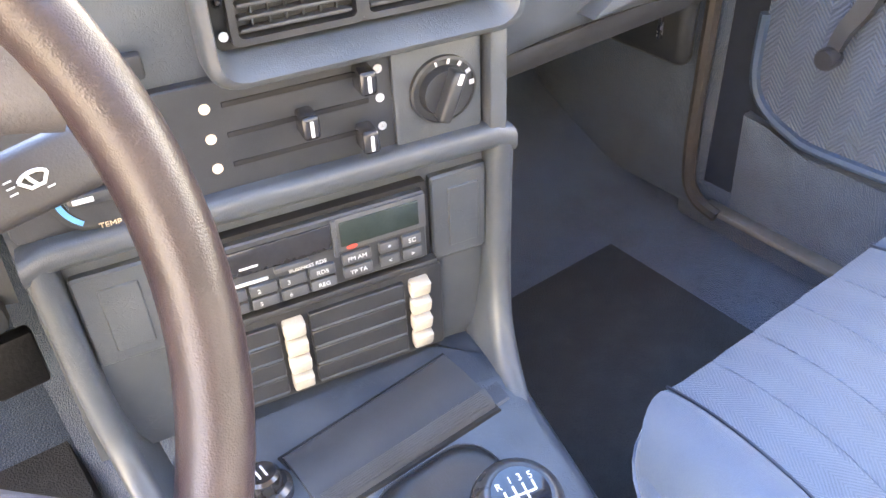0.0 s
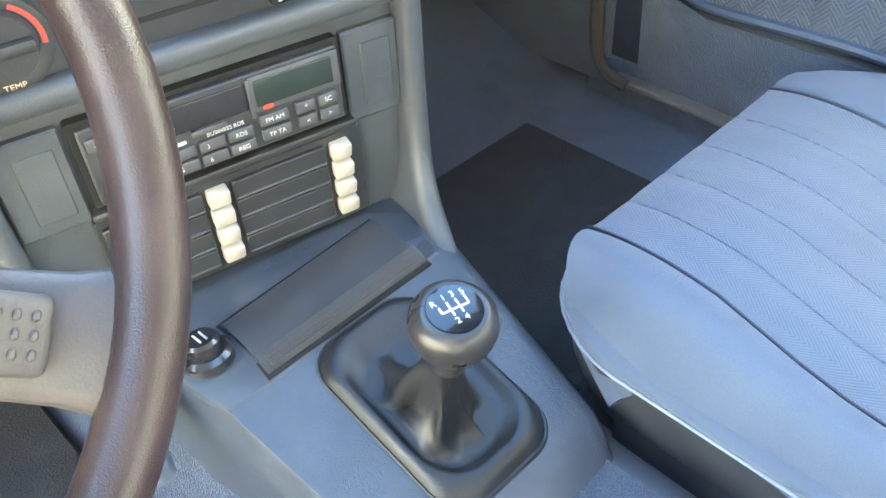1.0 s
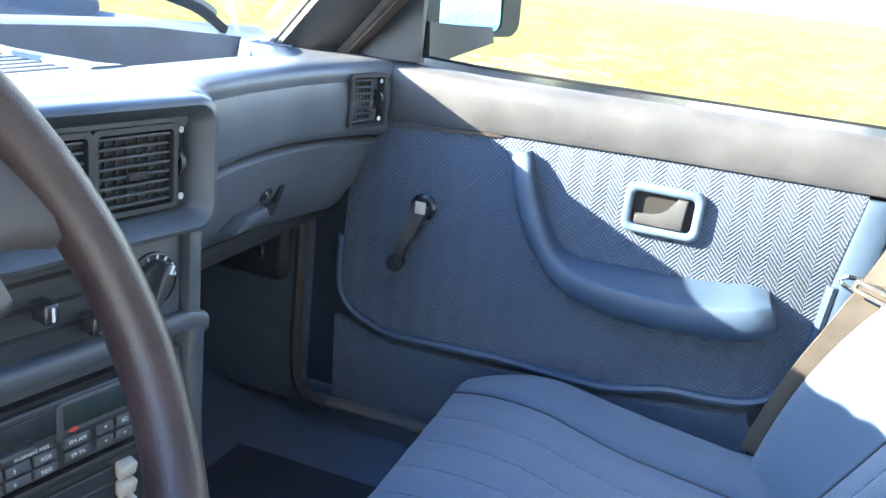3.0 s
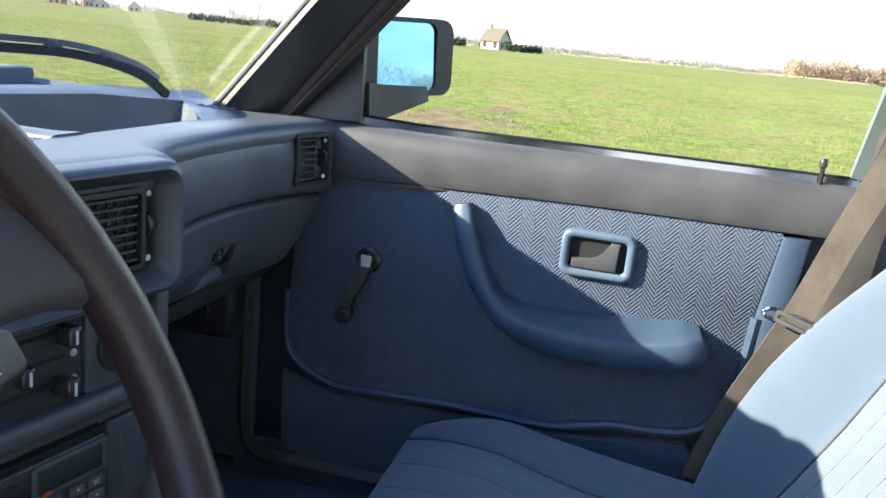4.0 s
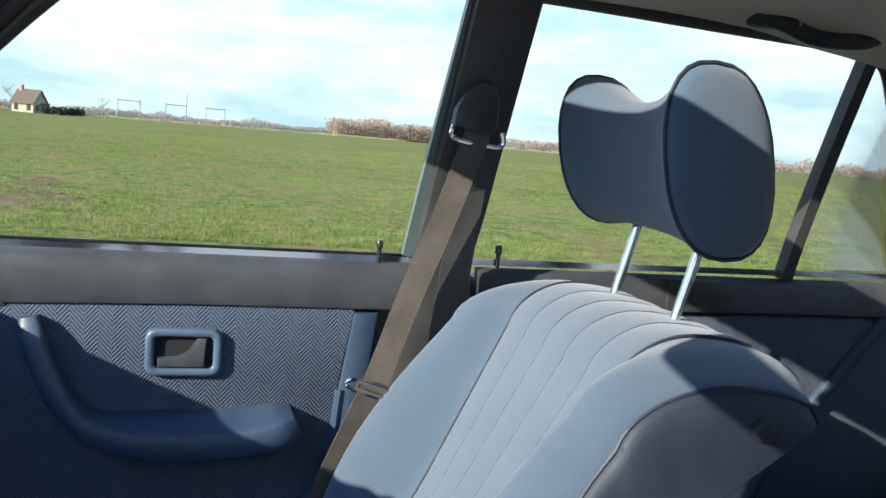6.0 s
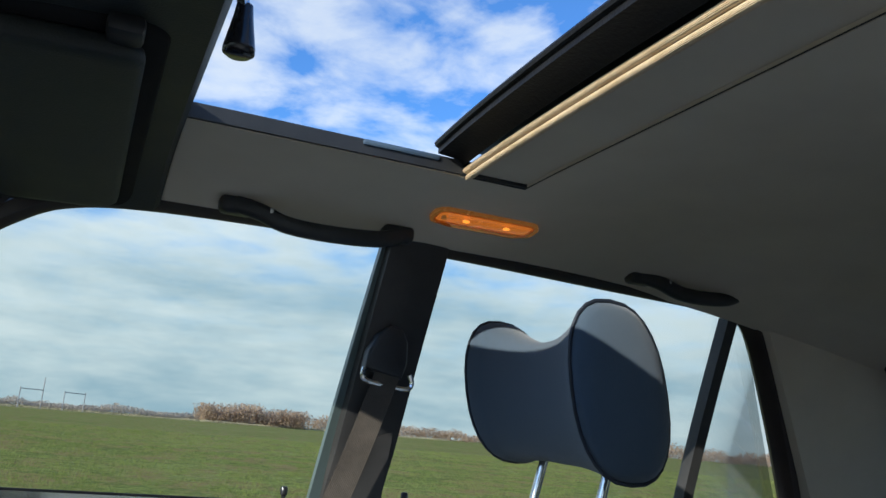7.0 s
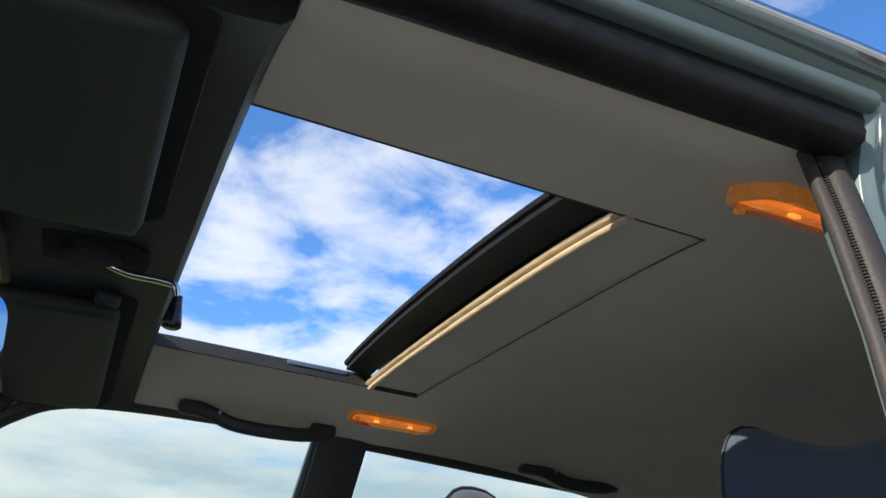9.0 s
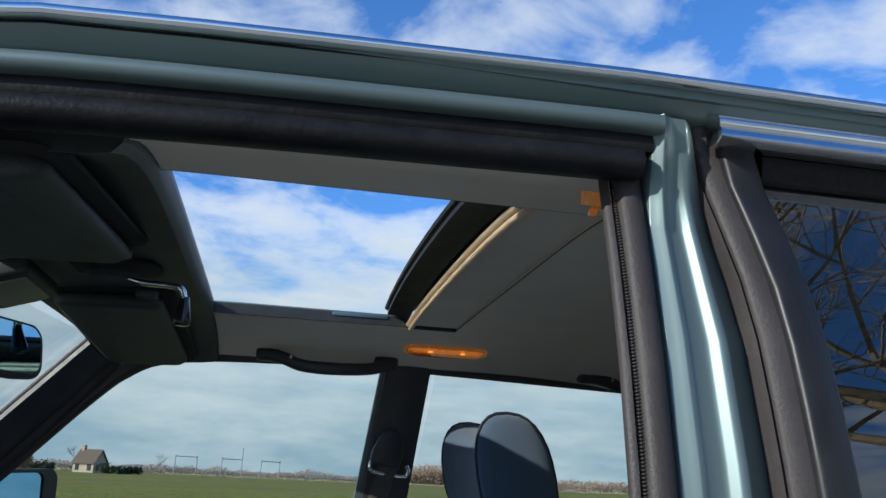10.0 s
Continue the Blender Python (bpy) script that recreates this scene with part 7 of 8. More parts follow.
def inner_mirror():
    v = thing("interior_mirror", (-0.14, 0.57, 1.2), "black framed interior mirror on the header", "interior mirror")
    m = Matrix.Translation((-0.236, 0.580, 1.202)) @ pose(0, 0, 0, -9, 0, -24)
    bm = bmesh.new()
    out = rr(0.25, 0.062, 0.020, 6)
    loft(bm, [[m @ Vector((x * k, d, y * k)) for x, y in out] for d, k in ((0.022, 0.75), (0.016, 0.93), (0.0, 1.0), (-0.006, 1.0), (-0.008, 0.96))])
    part("mirror_housing", bm, "black", v, "", 60)
    bm = bmesh.new()
    slab(bm, [(x * 0.94, y * 0.88) for x, y in out], -0.0095, -0.006, m)
    part("mirror_face", bm, "mirror", v, "mirror glass")
    bm = bmesh.new()
    tube(bm, curve([(-0.20, 0.60, 1.215), (-0.17, 0.615, 1.26), (-0.13, 0.60, 1.295), (-0.10, 0.585, 1.305)], 5), 0.009, 8)
    part("mirror_stem", bm, "black", v)
    l = thing("map_lamp", (-0.05, 0.585, 1.30), "pale olive lens map lamp in the header", "map lamp")
    mm = Matrix.Translation((-0.062, 0.588, 1.294)) @ pose(0, 0, 0, -18, 0, 0)
    bm = bmesh.new()
    rbox(bm, (0, 0, 0), (0.15, 0.075, 0.022), 0.006, 3, mm)
    part("lamp_housing", bm, "header", l)
    bm = bmesh.new()
    rbox(bm, (0.0, 0, -0.010), (0.115, 0.058, 0.008), 0.004, 2, mm)
    part("lamp_lens", bm, "visor_lens", l, "dull olive lens")


M["visor_lens"] = surface("olive_lens", (0.24, 0.23, 0.15), (0.30, 0.285, 0.19), 0.35, 20, 0.4, 300)
inner_mirror()


# ---- seat belt ----
def seat_belt():
    b = thing("seat_belt", (0.61, 0.0, 1.1), "brown woven seat belt hanging from its pillar anchor", "seat belt")
    bm = bmesh.new()
    path = [Vector(p) for p in ((0.586, 0.021, 1.124), (0.592, 0.030, 1.085), (0.603, 0.060, 0.98), (0.612, 0.100, 0.86), (0.618, 0.135, 0.745), (0.622, 0.165, 0.67), (0.628, 0.195, 0.60), (0.632, 0.215, 0.54), (0.636, 0.235, 0.46))]
    pts = curve(path, 5)
    rings = []
    for i, p in enumerate(pts):
        t = (pts[min(i + 1, len(pts) - 1)] - pts[max(i - 1, 0)]).normalized()
        w = 0.0188 if p.z > 0.70 else 0.0188 - 0.005 * min(1, (0.70 - p.z) / 0.1)
        side = Vector((-0.22 if p.z > 0.72 else 0.10, -1.0, 0))
        side = (side - t * side.dot(t)).normalized()
        n = t.cross(side).normalized()
        rings.append([p + side * (w * a) + n * (0.0011 * c) for a, c in ((-1, -1), (-0.5, -1), (0, -1), (0.5, -1), (1, -1), (1, 1), (0.5, 1), (0, 1), (-0.5, 1), (-1, 1))])
    loft(bm, rings)
    web = part("webbing", bm, "belt", b, "brown ribbed webbing", 30)
    layer = web.data.uv_layers.new(name="weave")
    for loop in web.data.loops:
        co = web.data.vertices[loop.vertex_index].co
        near = min(range(len(pts)), key=lambda i: (pts[i] - co).length)
        layer.data[loop.index].uv = ((co - pts[near]).dot(Vector((0, -1, -0.2))) / 0.054 + 0.5, co.z)
    # rear strand going up to the reel, black vinyl standing in for its shade
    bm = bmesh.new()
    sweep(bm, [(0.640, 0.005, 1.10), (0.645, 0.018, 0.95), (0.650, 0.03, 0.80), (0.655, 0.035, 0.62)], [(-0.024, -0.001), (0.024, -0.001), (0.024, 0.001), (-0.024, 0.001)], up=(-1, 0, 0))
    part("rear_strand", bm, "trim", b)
    # anchor cover and ring
    bm = bmesh.new()
    out = [(-0.030, -0.040), (0.030, -0.040), (0.032, -0.015), (0.024, 0.015), (0.010, 0.033), (-0.010, 0.033), (-0.024, 0.015), (-0.032, -0.015)]
    PM = Matrix.Translation((0.598, 0.023, 1.150)) @ pose(0, 0, 0, 0, 12, -90)
    slab(bm, out, 0.016, -0.008, PM @ pose(0, 0, 0, 0, 0, 180), 0.006, 3)
    part("anchor_cover", bm, "black", b, "black plastic anchor cover")
    bm = bmesh.new()
    ring = [Vector((0.594, y, z)) for y, z in ((0.058, 1.118), (0.060, 1.105), (0.050, 1.098), (0.02, 1.094), (-0.010, 1.092), (-0.018, 1.100), (-0.014, 1.113))]
    tube(bm, curve(ring, 5), 0.0042, 8, up=(1, 0, 0))
    part("anchor_ring", bm, "chrome", b, "bright steel ring")
    # sliding tongue
    bm = bmesh.new()
    tm = Matrix.Translation((0.612, 0.142, 0.722)) @ pose(0, 0, 0, 8, -12, 68)
    out = rr(0.056, 0.016, 0.005, 3)
    border(bm, out, rr(0.046, 0.006, 0.002, 3), -0.004, 0.003, tm)
    part("tongue_loop", bm, "black", b, "dark tongue loop")
    bm = bmesh.new()
    tube(bm, curve([tm @ Vector((x, -0.006, z)) for x, z in ((-0.036, 0.006), (0.0, 0.009), (0.036, 0.004), (0.040, -0.008), (0.0, -0.010), (-0.036, -0.006))], 4, True), 0.0032, 6, up=(1, 0, 0.3), closed=True)
    part("tongue_plate", bm, "chrome", b, "bright metal buckle tongue")


seat_belt()

# ---- driver's side: open door frame, pillar, rear door ----
def left_x(z):
    """The driver side of the door opening at height z."""
    d = max(0.0, 1.30 - z)
    if d < 0.25:
        return -0.61 - 0.32 * d + 0.45 * d * d
    return -0.662 - 0.10 * (d - 0.25)


def sweep_back(z):
    """How far the rear door's upright edges draw forward towards the roof."""
    return 0.04 * (z - 1.08) + 0.24 * max(0.0, z - 1.20) ** 1.2


def driver_side():
    f = thing("door_frame", (-0.66, 0.03, 0.35), "green metallic door frame with rubber seals, driver door open", "door frame")
    # pillar in body colour with a fold and a raised rib
    def upright(name, z0, z1, prof, mat, label="", n=14):
        """prof: pairs of (y, outward offset)."""
        bm = bmesh.new()
        rings = []
        for z in lines(z0, z1, n):
            rings.append([Vector((left_x(z) - o, y, z)) for y, o in prof])
        loft(bm, rings)
        return part(name, bm, mat, f, label, 60)

    bm = bmesh.new()
    body = [(0, -0.03), (0, 0.004), (0.02, 0.0050), (0.12, 0.0064), (0.165, 0.0094), (0.19, 0.0096), (0.25, 0.0070), (0.44, 0.0030), (0.50, 0.0048), (0.55, 0.0100), (0.59, 0.0114), (0.64, 0.0112), (0.68, 0.0090), (0.75, 0.0030), (0.97, -0.004), (1, -0.006), (1, -0.03)]
    rings = []
    for z in lines(0.30, 1.26, 12) + lines(1.27, 1.342, 9):
        y0, y1 = 0.0105, -0.056 + sweep_back(z)
        fade = min(1.0, max(0.0, (1.318 - z) / 0.07))      # the rib runs out below the roof
        rings.append([Vector((min(left_x(z), -0.622 - 0.011 * min(1.0, max(0.0, (z - 1.285) / 0.050))) - (o if w < 0.3 or w > 0.8 else 0.004 + (o - 0.004) * fade), y0 + (y1 - y0) * w, z)) for w, o in body])
    loft(bm, rings)
    part("pillar_skin", bm, "paint", f, "green metallic ribbed pillar", 60)
    upright("pillar_seal", 0.30, 1.306, [(0.0320, -0.006), (0.0320, 0.004), (0.0290, 0.009), (0.0225, 0.0105), (0.0160, 0.009), (0.0125, 0.004), (0.0125, -0.010)], "seal", "grey black rubber seal")
    upright("inner_seal", 0.30, 1.302, [(0.0325, -0.006), (0.0350, -0.008), (0.0400, -0.006), (0.0415, -0.002), (0.0400, 0.002), (0.0360, 0.003)], "seal")
    bm = bmesh.new()
    for z in lines(0.60, 1.29, 300):
        rbox(bm, (left_x(z) - 0.0032, 0.0330, z), (0.003, 0.0030, 0.0014), 0.0005, 1)
    part("seal_ribs", bm, "seal", f, "ribbed edge of the seal")
    # roof rail: stacked steps below the gutter
    def along(name, y0, y1, prof, mat, label="", n=16):
        """prof: pairs of (outward, z) at y = 0.03; the roof drops slightly to the front."""
        bm = bmesh.new()
        rings = []
        for y in lines(y0, y1, n):
            dz = -0.026 * max(0, y - 0.03) - 0.8 * max(0, y - 0.42) ** 2
            dx = 0.13 * max(0, y - 0.25) ** 2
            rings.append([Vector((-o + dx, y, z + dz)) for o, z in prof])
        loft(bm, rings)
        return part(name, bm, mat, f, label, 60)
    along("gutter", 0.62, -0.95, [(0.634, 1.3612), (0.6515, 1.3612), (0.6535, 1.3622), (0.6542, 1.3650), (0.6532, 1.3682), (0.6495, 1.3700), (0.634, 1.3702)], "chrome", "bright chrome rain gutter strip")
    along("gutter_gap", 0.62, -0.95, [(0.600, 1.3585), (0.6425, 1.3580), (0.6425, 1.3630), (0.600, 1.3630)], "rubber")
    along("rail_upper", 0.62, -0.95, [(0.600, 1.3440), (0.628, 1.3450), (0.634, 1.3480), (0.641, 1.3560), (0.6445, 1.3590), (0.642, 1.3600), (0.600, 1.3600)], "paint", "green metallic roof rail")
    along("rail_groove", 0.62, -0.012, [(0.600, 1.3405), (0.631, 1.3405), (0.632, 1.3435), (0.629, 1.3455), (0.600, 1.3455)], "paint")
    # rounded step that turns down into the pillar's front edge
    bm = bmesh.new()
    path = [(-0.6375 + 0.13 * max(0, y - 0.25) ** 2, y, 1.3345 - 0.026 * max(0, y - 0.03) - 0.8 * max(0, y - 0.42) ** 2) for y in lines(0.60, 0.006, 16)]
    sweep(bm, path, [(-0.030, -0.0065), (0.004, -0.0075), (0.0085, -0.0055), (0.0105, -0.0005), (0.0085, 0.0045), (0.003, 0.0068), (-0.030, 0.0070)])
    part("rail_step", bm, "paint", f, "rounded green metallic step", 60)
    along("rail_seal", 0.60, 0.020, [(0.612, 1.2990), (0.620, 1.2955), (0.634, 1.2950), (0.6425, 1.2985), (0.6445, 1.3050), (0.6420, 1.3120), (0.636, 1.3150), (0.612, 1.3150)], "rubber", "black rubber door seal")
    along("seal_band", 0.60, 0.010, [(0.606, 1.3150), (0.634, 1.3150), (0.6365, 1.3200), (0.6350, 1.3270), (0.606, 1.3280)], "rubber", "flat black band above the seal")
    # rear door: black window frame, chrome strip and tinted glass
    r = thing("rear_left_door", (-0.66, -0.3, 0.35), "driver side rear door with black window frame and chrome strip, closed", "car door")
    def upright2(name, z0, z1, prof, mat, label=""):
        bm = bmesh.new()
        rings = []
        for z in lines(z0, z1, 12):
            lean = sweep_back(z)
            rings.append([Vector((left_x(z) - o, y + lean, z)) for y, o in prof])
        loft(bm, rings)
        return part(name, bm, mat, r, label, 60)
    upright2("edge_rubber", 0.86, 1.345, [(-0.0550, -0.02), (-0.0545, 0.004), (-0.0565, 0.01), (-0.0585, 0.006), (-0.0590, -0.02)], "seal")
    upright2("window_frame_edge", 0.86, 1.348, [(-0.0588, -0.02), (-0.0592, 0.009), (-0.0610, 0.0125), (-0.0700, 0.015), (-0.0740, 0.0155), (-0.0740, -0.02)], "seal", "matt black frame edge")
    upright2("window_frame", 0.86, 1.338, [(-0.0738, -0.02), (-0.0740, 0.0175), (-0.0750, 0.0205), (-0.0780, 0.022), (-0.0990, 0.0215), (-0.1035, 0.017), (-0.1035, -0.02)], "blackframe", "matt black window frame")
    def along2(name, y0, y1, prof, mat, label=""):
        bm = bmesh.new()
        loft(bm, [[Vector((-o, y, z + 0.01 * (y + 0.02) * -1 * 0.3)) for o, z in prof] for y in lines(y0, y1, 10)])
        return part(name, bm, mat, r, label, 60)
    along2("chrome_strip", -0.034, -0.90, [(0.630, 1.325), (0.648, 1.3235), (0.6525, 1.3265), (0.6515, 1.3330), (0.6490, 1.3345), (0.6505, 1.3365), (0.6490, 1.3430), (0.6440, 1.3465), (0.630, 1.3470)], "chrome", "double chrome strip above the window")
    along2("upper_frame", -0.080, -0.90, [(0.600, 1.306), (0.622, 1.306), (0.625, 1.309), (0.628, 1.325), (0.600, 1.328)], "rubber")
    bm = bmesh.new()
    rows = []
    for z in lines(0.88, 1.326, 6):
        lean = sweep_back(z)
        rows.append([Vector((left_x(z) - 0.004, y, z)) for y in (-0.100 + lean, -0.35, -0.70)])
    loft(bm, rows, False, False)
    part("door_glass", bm, "reardoor", r, "dark tinted door glass")
    bm = bmesh.new()
    slab(bm, [(-0.075, 0.30), (-0.075, 0.88), (-0.90, 0.88), (-0.90, 0.60), (-0.55, 0.30)], 0.735, 0.68, Matrix(((0, -1, 0, 0), (1, 0, 0, 0), (0, 0, 1, 0), (0, 0, 0, 1))))
    part("door_skin", bm, "paint", r)
    # inside of the left pillar
    bm = bmesh.new()
    loft(bm, [[Vector((left_x(z) + o, y, z)) for y, o in ((0.0325, -0.002), (0.0325, 0.002), (0.010, 0.010), (-0.045, 0.012), (-0.056, 0.006))] for z in lines(0.30, 1.31, 8)])
    part("inner_trim", bm, "cap", f, "grey vinyl inner side of the pillar")
    bm = bmesh.new()
    lathe(bm, [(0.0035, 0), (0.004, 0.002), (0.003, 0.004), (0, 0.0045)], Matrix.Translation((-0.647, 0.036, 1.135)) @ pose(0, 0, 0, -90), 16)
    part("belt_bolt", bm, "chrome", f)


driver_side()


# ---- outside mirror and wiper ----
def outside_mirror():
    v = thing("door_mirror", (0.74, 0.82, 0.92), "black door mirror with square glass on the passenger door", "door mirror")
    m = Matrix.Translation((0.835, 0.785, 1.007)) @ pose(0, 0, 0, -1.2, -2, -27) @ Matrix.Diagonal((1.06, 1, 1.0, 1))
    out = rr(0.196, 0.128, 0.026, 6)
    bm = bmesh.new()
    loft(bm, [[m @ Vector((x * k, d, y * k)) for x, y in out] for d, k in ((0.075, 0.55), (0.062, 0.80), (0.035, 0.95), (0.0, 1.0), (-0.014, 1.0), (-0.018, 0.97))])
    part("mirror_shell", bm, "blackframe", v, "black plastic shell", 60)
    bm = bmesh.new()
    border(bm, [(x * 0.985, y * 0.985) for x, y in out], rr(0.130, 0.110, 0.016, 6, -0.008, 0.001), -0.0245, -0.010, m)
    part("mirror_rim", bm, "blackframe", v)
    bm = bmesh.new()
    slab(bm, rr(0.132, 0.112, 0.016, 6, -0.008, 0.001), -0.0212, -0.014, m @ pose(0, 0, 0, -1.3, 0, 0))
    part("mirror_glass", bm, "mirror", v, "blue tinted mirror glass")
    bm = bmesh.new()
    loft(bm, [[Vector((x, y, z)) for y, z in ((yc - 0.06, z0), (yc - 0.055, z1), (yc + 0.05, z1), (yc + 0.06, z0))] for x, yc, z0, z1 in ((0.718, 0.852, 0.903, 0.965), (0.76, 0.840, 0.910, 0.963), (0.80, 0.815, 0.925, 0.962), (0.85, 0.795, 0.938, 0.962))])
    part("mirror_foot", bm, "blackframe", v)


outside_mirror()


def wiper():
    w = thing("windscreen_wiper", (0.2, 1.3, 0.93), "black windscreen wiper resting at the foot of the screen", "wiper")
    path = curve([(-0.05, 1.235, 0.975), (0.20, 1.195, 0.988), (0.367, 1.142, 0.988), (0.465, 1.112, 0.981), (0.572, 1.100, 0.957), (0.645, 1.100, 0.924)], 6)
    bm = bmesh.new()
    sweep(bm, path, [(-0.004, -0.014), (0.004, -0.014), (0.005, -0.002), (-0.005, -0.002)])
    part("wiper_blade", bm, "rubber", w)
    bm = bmesh.new()
    sweep(bm, [p + Vector((0, 0.003, 0.003)) for p in path[:-3]], [(-0.007, -0.003), (0.007, -0.003), (0.005, 0.005), (-0.005, 0.005)])
    part("wiper_bow", bm, "black", w)
    for k in (3, 9, 15, 20):
        bm = bmesh.new()
        rbox(bm, path[k] + Vector((0, 0.002, 0.001)), (0.026, 0.013, 0.012), 0.003)
        part("wiper_claw", bm, "black", w)
    bm = bmesh.new()
    loft(bm, [[Vector((x, 1.10 + (0.30 - 0.25 * (x / 0.75) ** 2) + dy, z)) for dy, z in ((0.0, 0.885), (-0.01, 0.902), (0.06, 0.908), (0.60, 0.86), (1.05, 0.80), (1.05, 0.5), (0.05, 0.5))] for x in lines(-0.75, 0.75, 14)])
    solo("bonnet", bm, "paint", "green metallic car bonnet beyond the windscreen", "bonnet")
    bm = bmesh.new()
    tube(bm, [(x, 1.075 + 0.29 * (1 - (x / 0.68) ** 2) ** 0.8, 0.899) for x in lines(-0.68, 0.68, 18)], 0.008, 8)
    solo("windscreen_rubber", bm, "rubber", "black rubber at the foot of the windscreen", "seal", kind="structure")


wiper()

# ---- outside ----
# unseen pale strip, added to throw sunlight up into the cabin
def road():
    bm = bmesh.new()
    xs = (-9.0, -6.5, -4.0, -2.0, -0.9)
    rows = [[Vector((x, y, 0.035)) for x in xs] for y in lines(-160, 160, 40)]
    loft(bm, rows, False, False)
    return solo("road", bm, "concrete", "unseen pale ground strip that bounces sunlight into the car", "road", kind="structure")


# pale colour chosen for the bounce light it gives the interior
M["concrete"] = surface("bounce_ground", (0.28, 0.26, 0.225), (0.38, 0.355, 0.31), 0.9, 0.8, 0.4, 40, dist=0.01)
road()


def house(at, w, d, h, roof_h, turn, wall, roof, label, chimney=True, gable_windows=2):
    m = Matrix.Translation(at) @ Matrix.Rotation(radians(turn), 4, "Z")
    g = thing("house", at, label, "house")
    bm = bmesh.new()
    ends = [[m @ Vector((x, y, z)) for y, z in ((-d / 2, 0), (d / 2, 0), (d / 2, h), (0, h + roof_h), (-d / 2, h))] for x in (-w / 2, w / 2)]
    loft(bm, ends)
    part("wall", bm, wall, g)
    for s in (-1, 1):
        bm = bmesh.new()
        e = 0.35
        pts = [(-w / 2 - e, s * (d / 2 + e), h - e * roof_h / (d / 2)), (w / 2 + e, s * (d / 2 + e), h - e * roof_h / (d / 2)), (w / 2 + e, 0, h + roof_h), (-w / 2 - e, 0, h + roof_h)]
        loft(bm, [[m @ Vector((x, y, z + 0.02)) for x, y, z in pts], [m @ Vector((x, y, z + 0.25)) for x, y, z in pts]])
        part("roof", bm, roof, g)
    if chimney:
        bm = bmesh.new()
        rbox(bm, (w / 2 - 0.6, 0, h + roof_h + 0.4), (0.7, 0.7, 1.4), 0.03, 1, m)
        part("chimney", bm, "redbrick", g)
    for s in (-1, 1):
        for k in range(gable_windows):
            y = (k - (gable_windows - 1) / 2) * d / (gable_windows + 0.5)
            bm = bmesh.new()
            rbox(bm, (s * w / 2, y, h * 0.5), (0.12, 0.95, 1.25), 0.02, 1, m)
            part("window", bm, "window_dark", g)
        for k in (0, 2):
            x = (k - 1) * w / 3.4
            bm = bmesh.new()
            rbox(bm, (x, s * d / 2, h * 0.5), (1.0, 0.12, 1.3), 0.02, 1, m)
            part("window", bm, "window_dark", g)
    return g


def bare_tree(at, height, seed, mat="bark", spread=0.55, levels=4, name="tree", label="bare winter tree with many fine branches", lean=(0, 0), base=None):
    rnd = random.Random(seed)
    t = thing(name, at, label, "tree", "bare trees")
    trunk, crown = bmesh.new(), bmesh.new()

    def limb(p, d, length, r, level):
        pts, q = [p.copy()], d.normalized()
        n = 4
        for k in range(n):
            q = (q + Vector((rnd.uniform(-1, 1), rnd.uniform(-1, 1), rnd.uniform(-0.4, 0.7))) * 0.16).normalized()
            pts.append(pts[-1] + q * (length / n))
        bm = trunk if level <= 1 else crown
        tube(bm, pts, r, 6 if level < 2 else 4 if level < 3 else 3, up=(0.3, 0.9, 0.1), scale=lambda u: 1 - 0.55 * u)
        if level >= levels:
            return
        for k in range(rnd.randint(3, 4) if level else rnd.randint(5, 7)):
            u = rnd.uniform(0.35, 1.0)
            i = min(int(u * n), n - 1)
            b = pts[i].lerp(pts[i + 1], u * n - i)
            a = rnd.uniform(0, 2 * math.pi)
            side = Vector((math.cos(a), math.sin(a), rnd.uniform(-0.1, 0.5)))
            limb(b, q * (1 - spread) + side * spread, length * rnd.uniform(0.5, 0.72), r * 0.48, level + 1)

    limb(Vector(at), Vector((lean[0], lean[1], 1)), height * 0.5, base or height * 0.018, 0)
    part("trunk", trunk, mat, t)
    part("crown", crown, mat, t)
    return t


def shrub_belt(name, label, a, b, count, h0, h1, mat, seed, depth=6.0, twig=0.07):
    """A long belt of scrub: many thin upright twigs and small clumps of uneven height."""
    rnd = random.Random(seed)
    bm = bmesh.new()
    A, B = Vector(a), Vector(b)
    side = (B - A).cross(Vector((0, 0, 1))).normalized()
    for k in range(count):
        u = rnd.random()
        swell = 0.55 + 0.45 * noise.noise((u * 9, seed, 0)) + 0.25 * noise.noise((u * 31, seed, 2))
        p = A.lerp(B, u) + side * rnd.uniform(-depth, depth)
        h = max(0.3, (h0 + (h1 - h0) * rnd.random()) * max(0.25, swell))
        q = p + Vector((rnd.uniform(-0.2, 0.2), rnd.uniform(-0.2, 0.2), 1)) * h * rnd.random() ** 0.6
        s = twig * rnd.uniform(0.5, 1.5)
        vs = []
        for i in range(3):
            vs.append(bm.verts.new(q + Vector((rnd.uniform(-1, 1), rnd.uniform(-1, 1), rnd.uniform(-0.9, 1.3))) * s))
        bm.faces.new(vs)
    return solo(name, bm, mat, label, "scrub", kind="stuff")


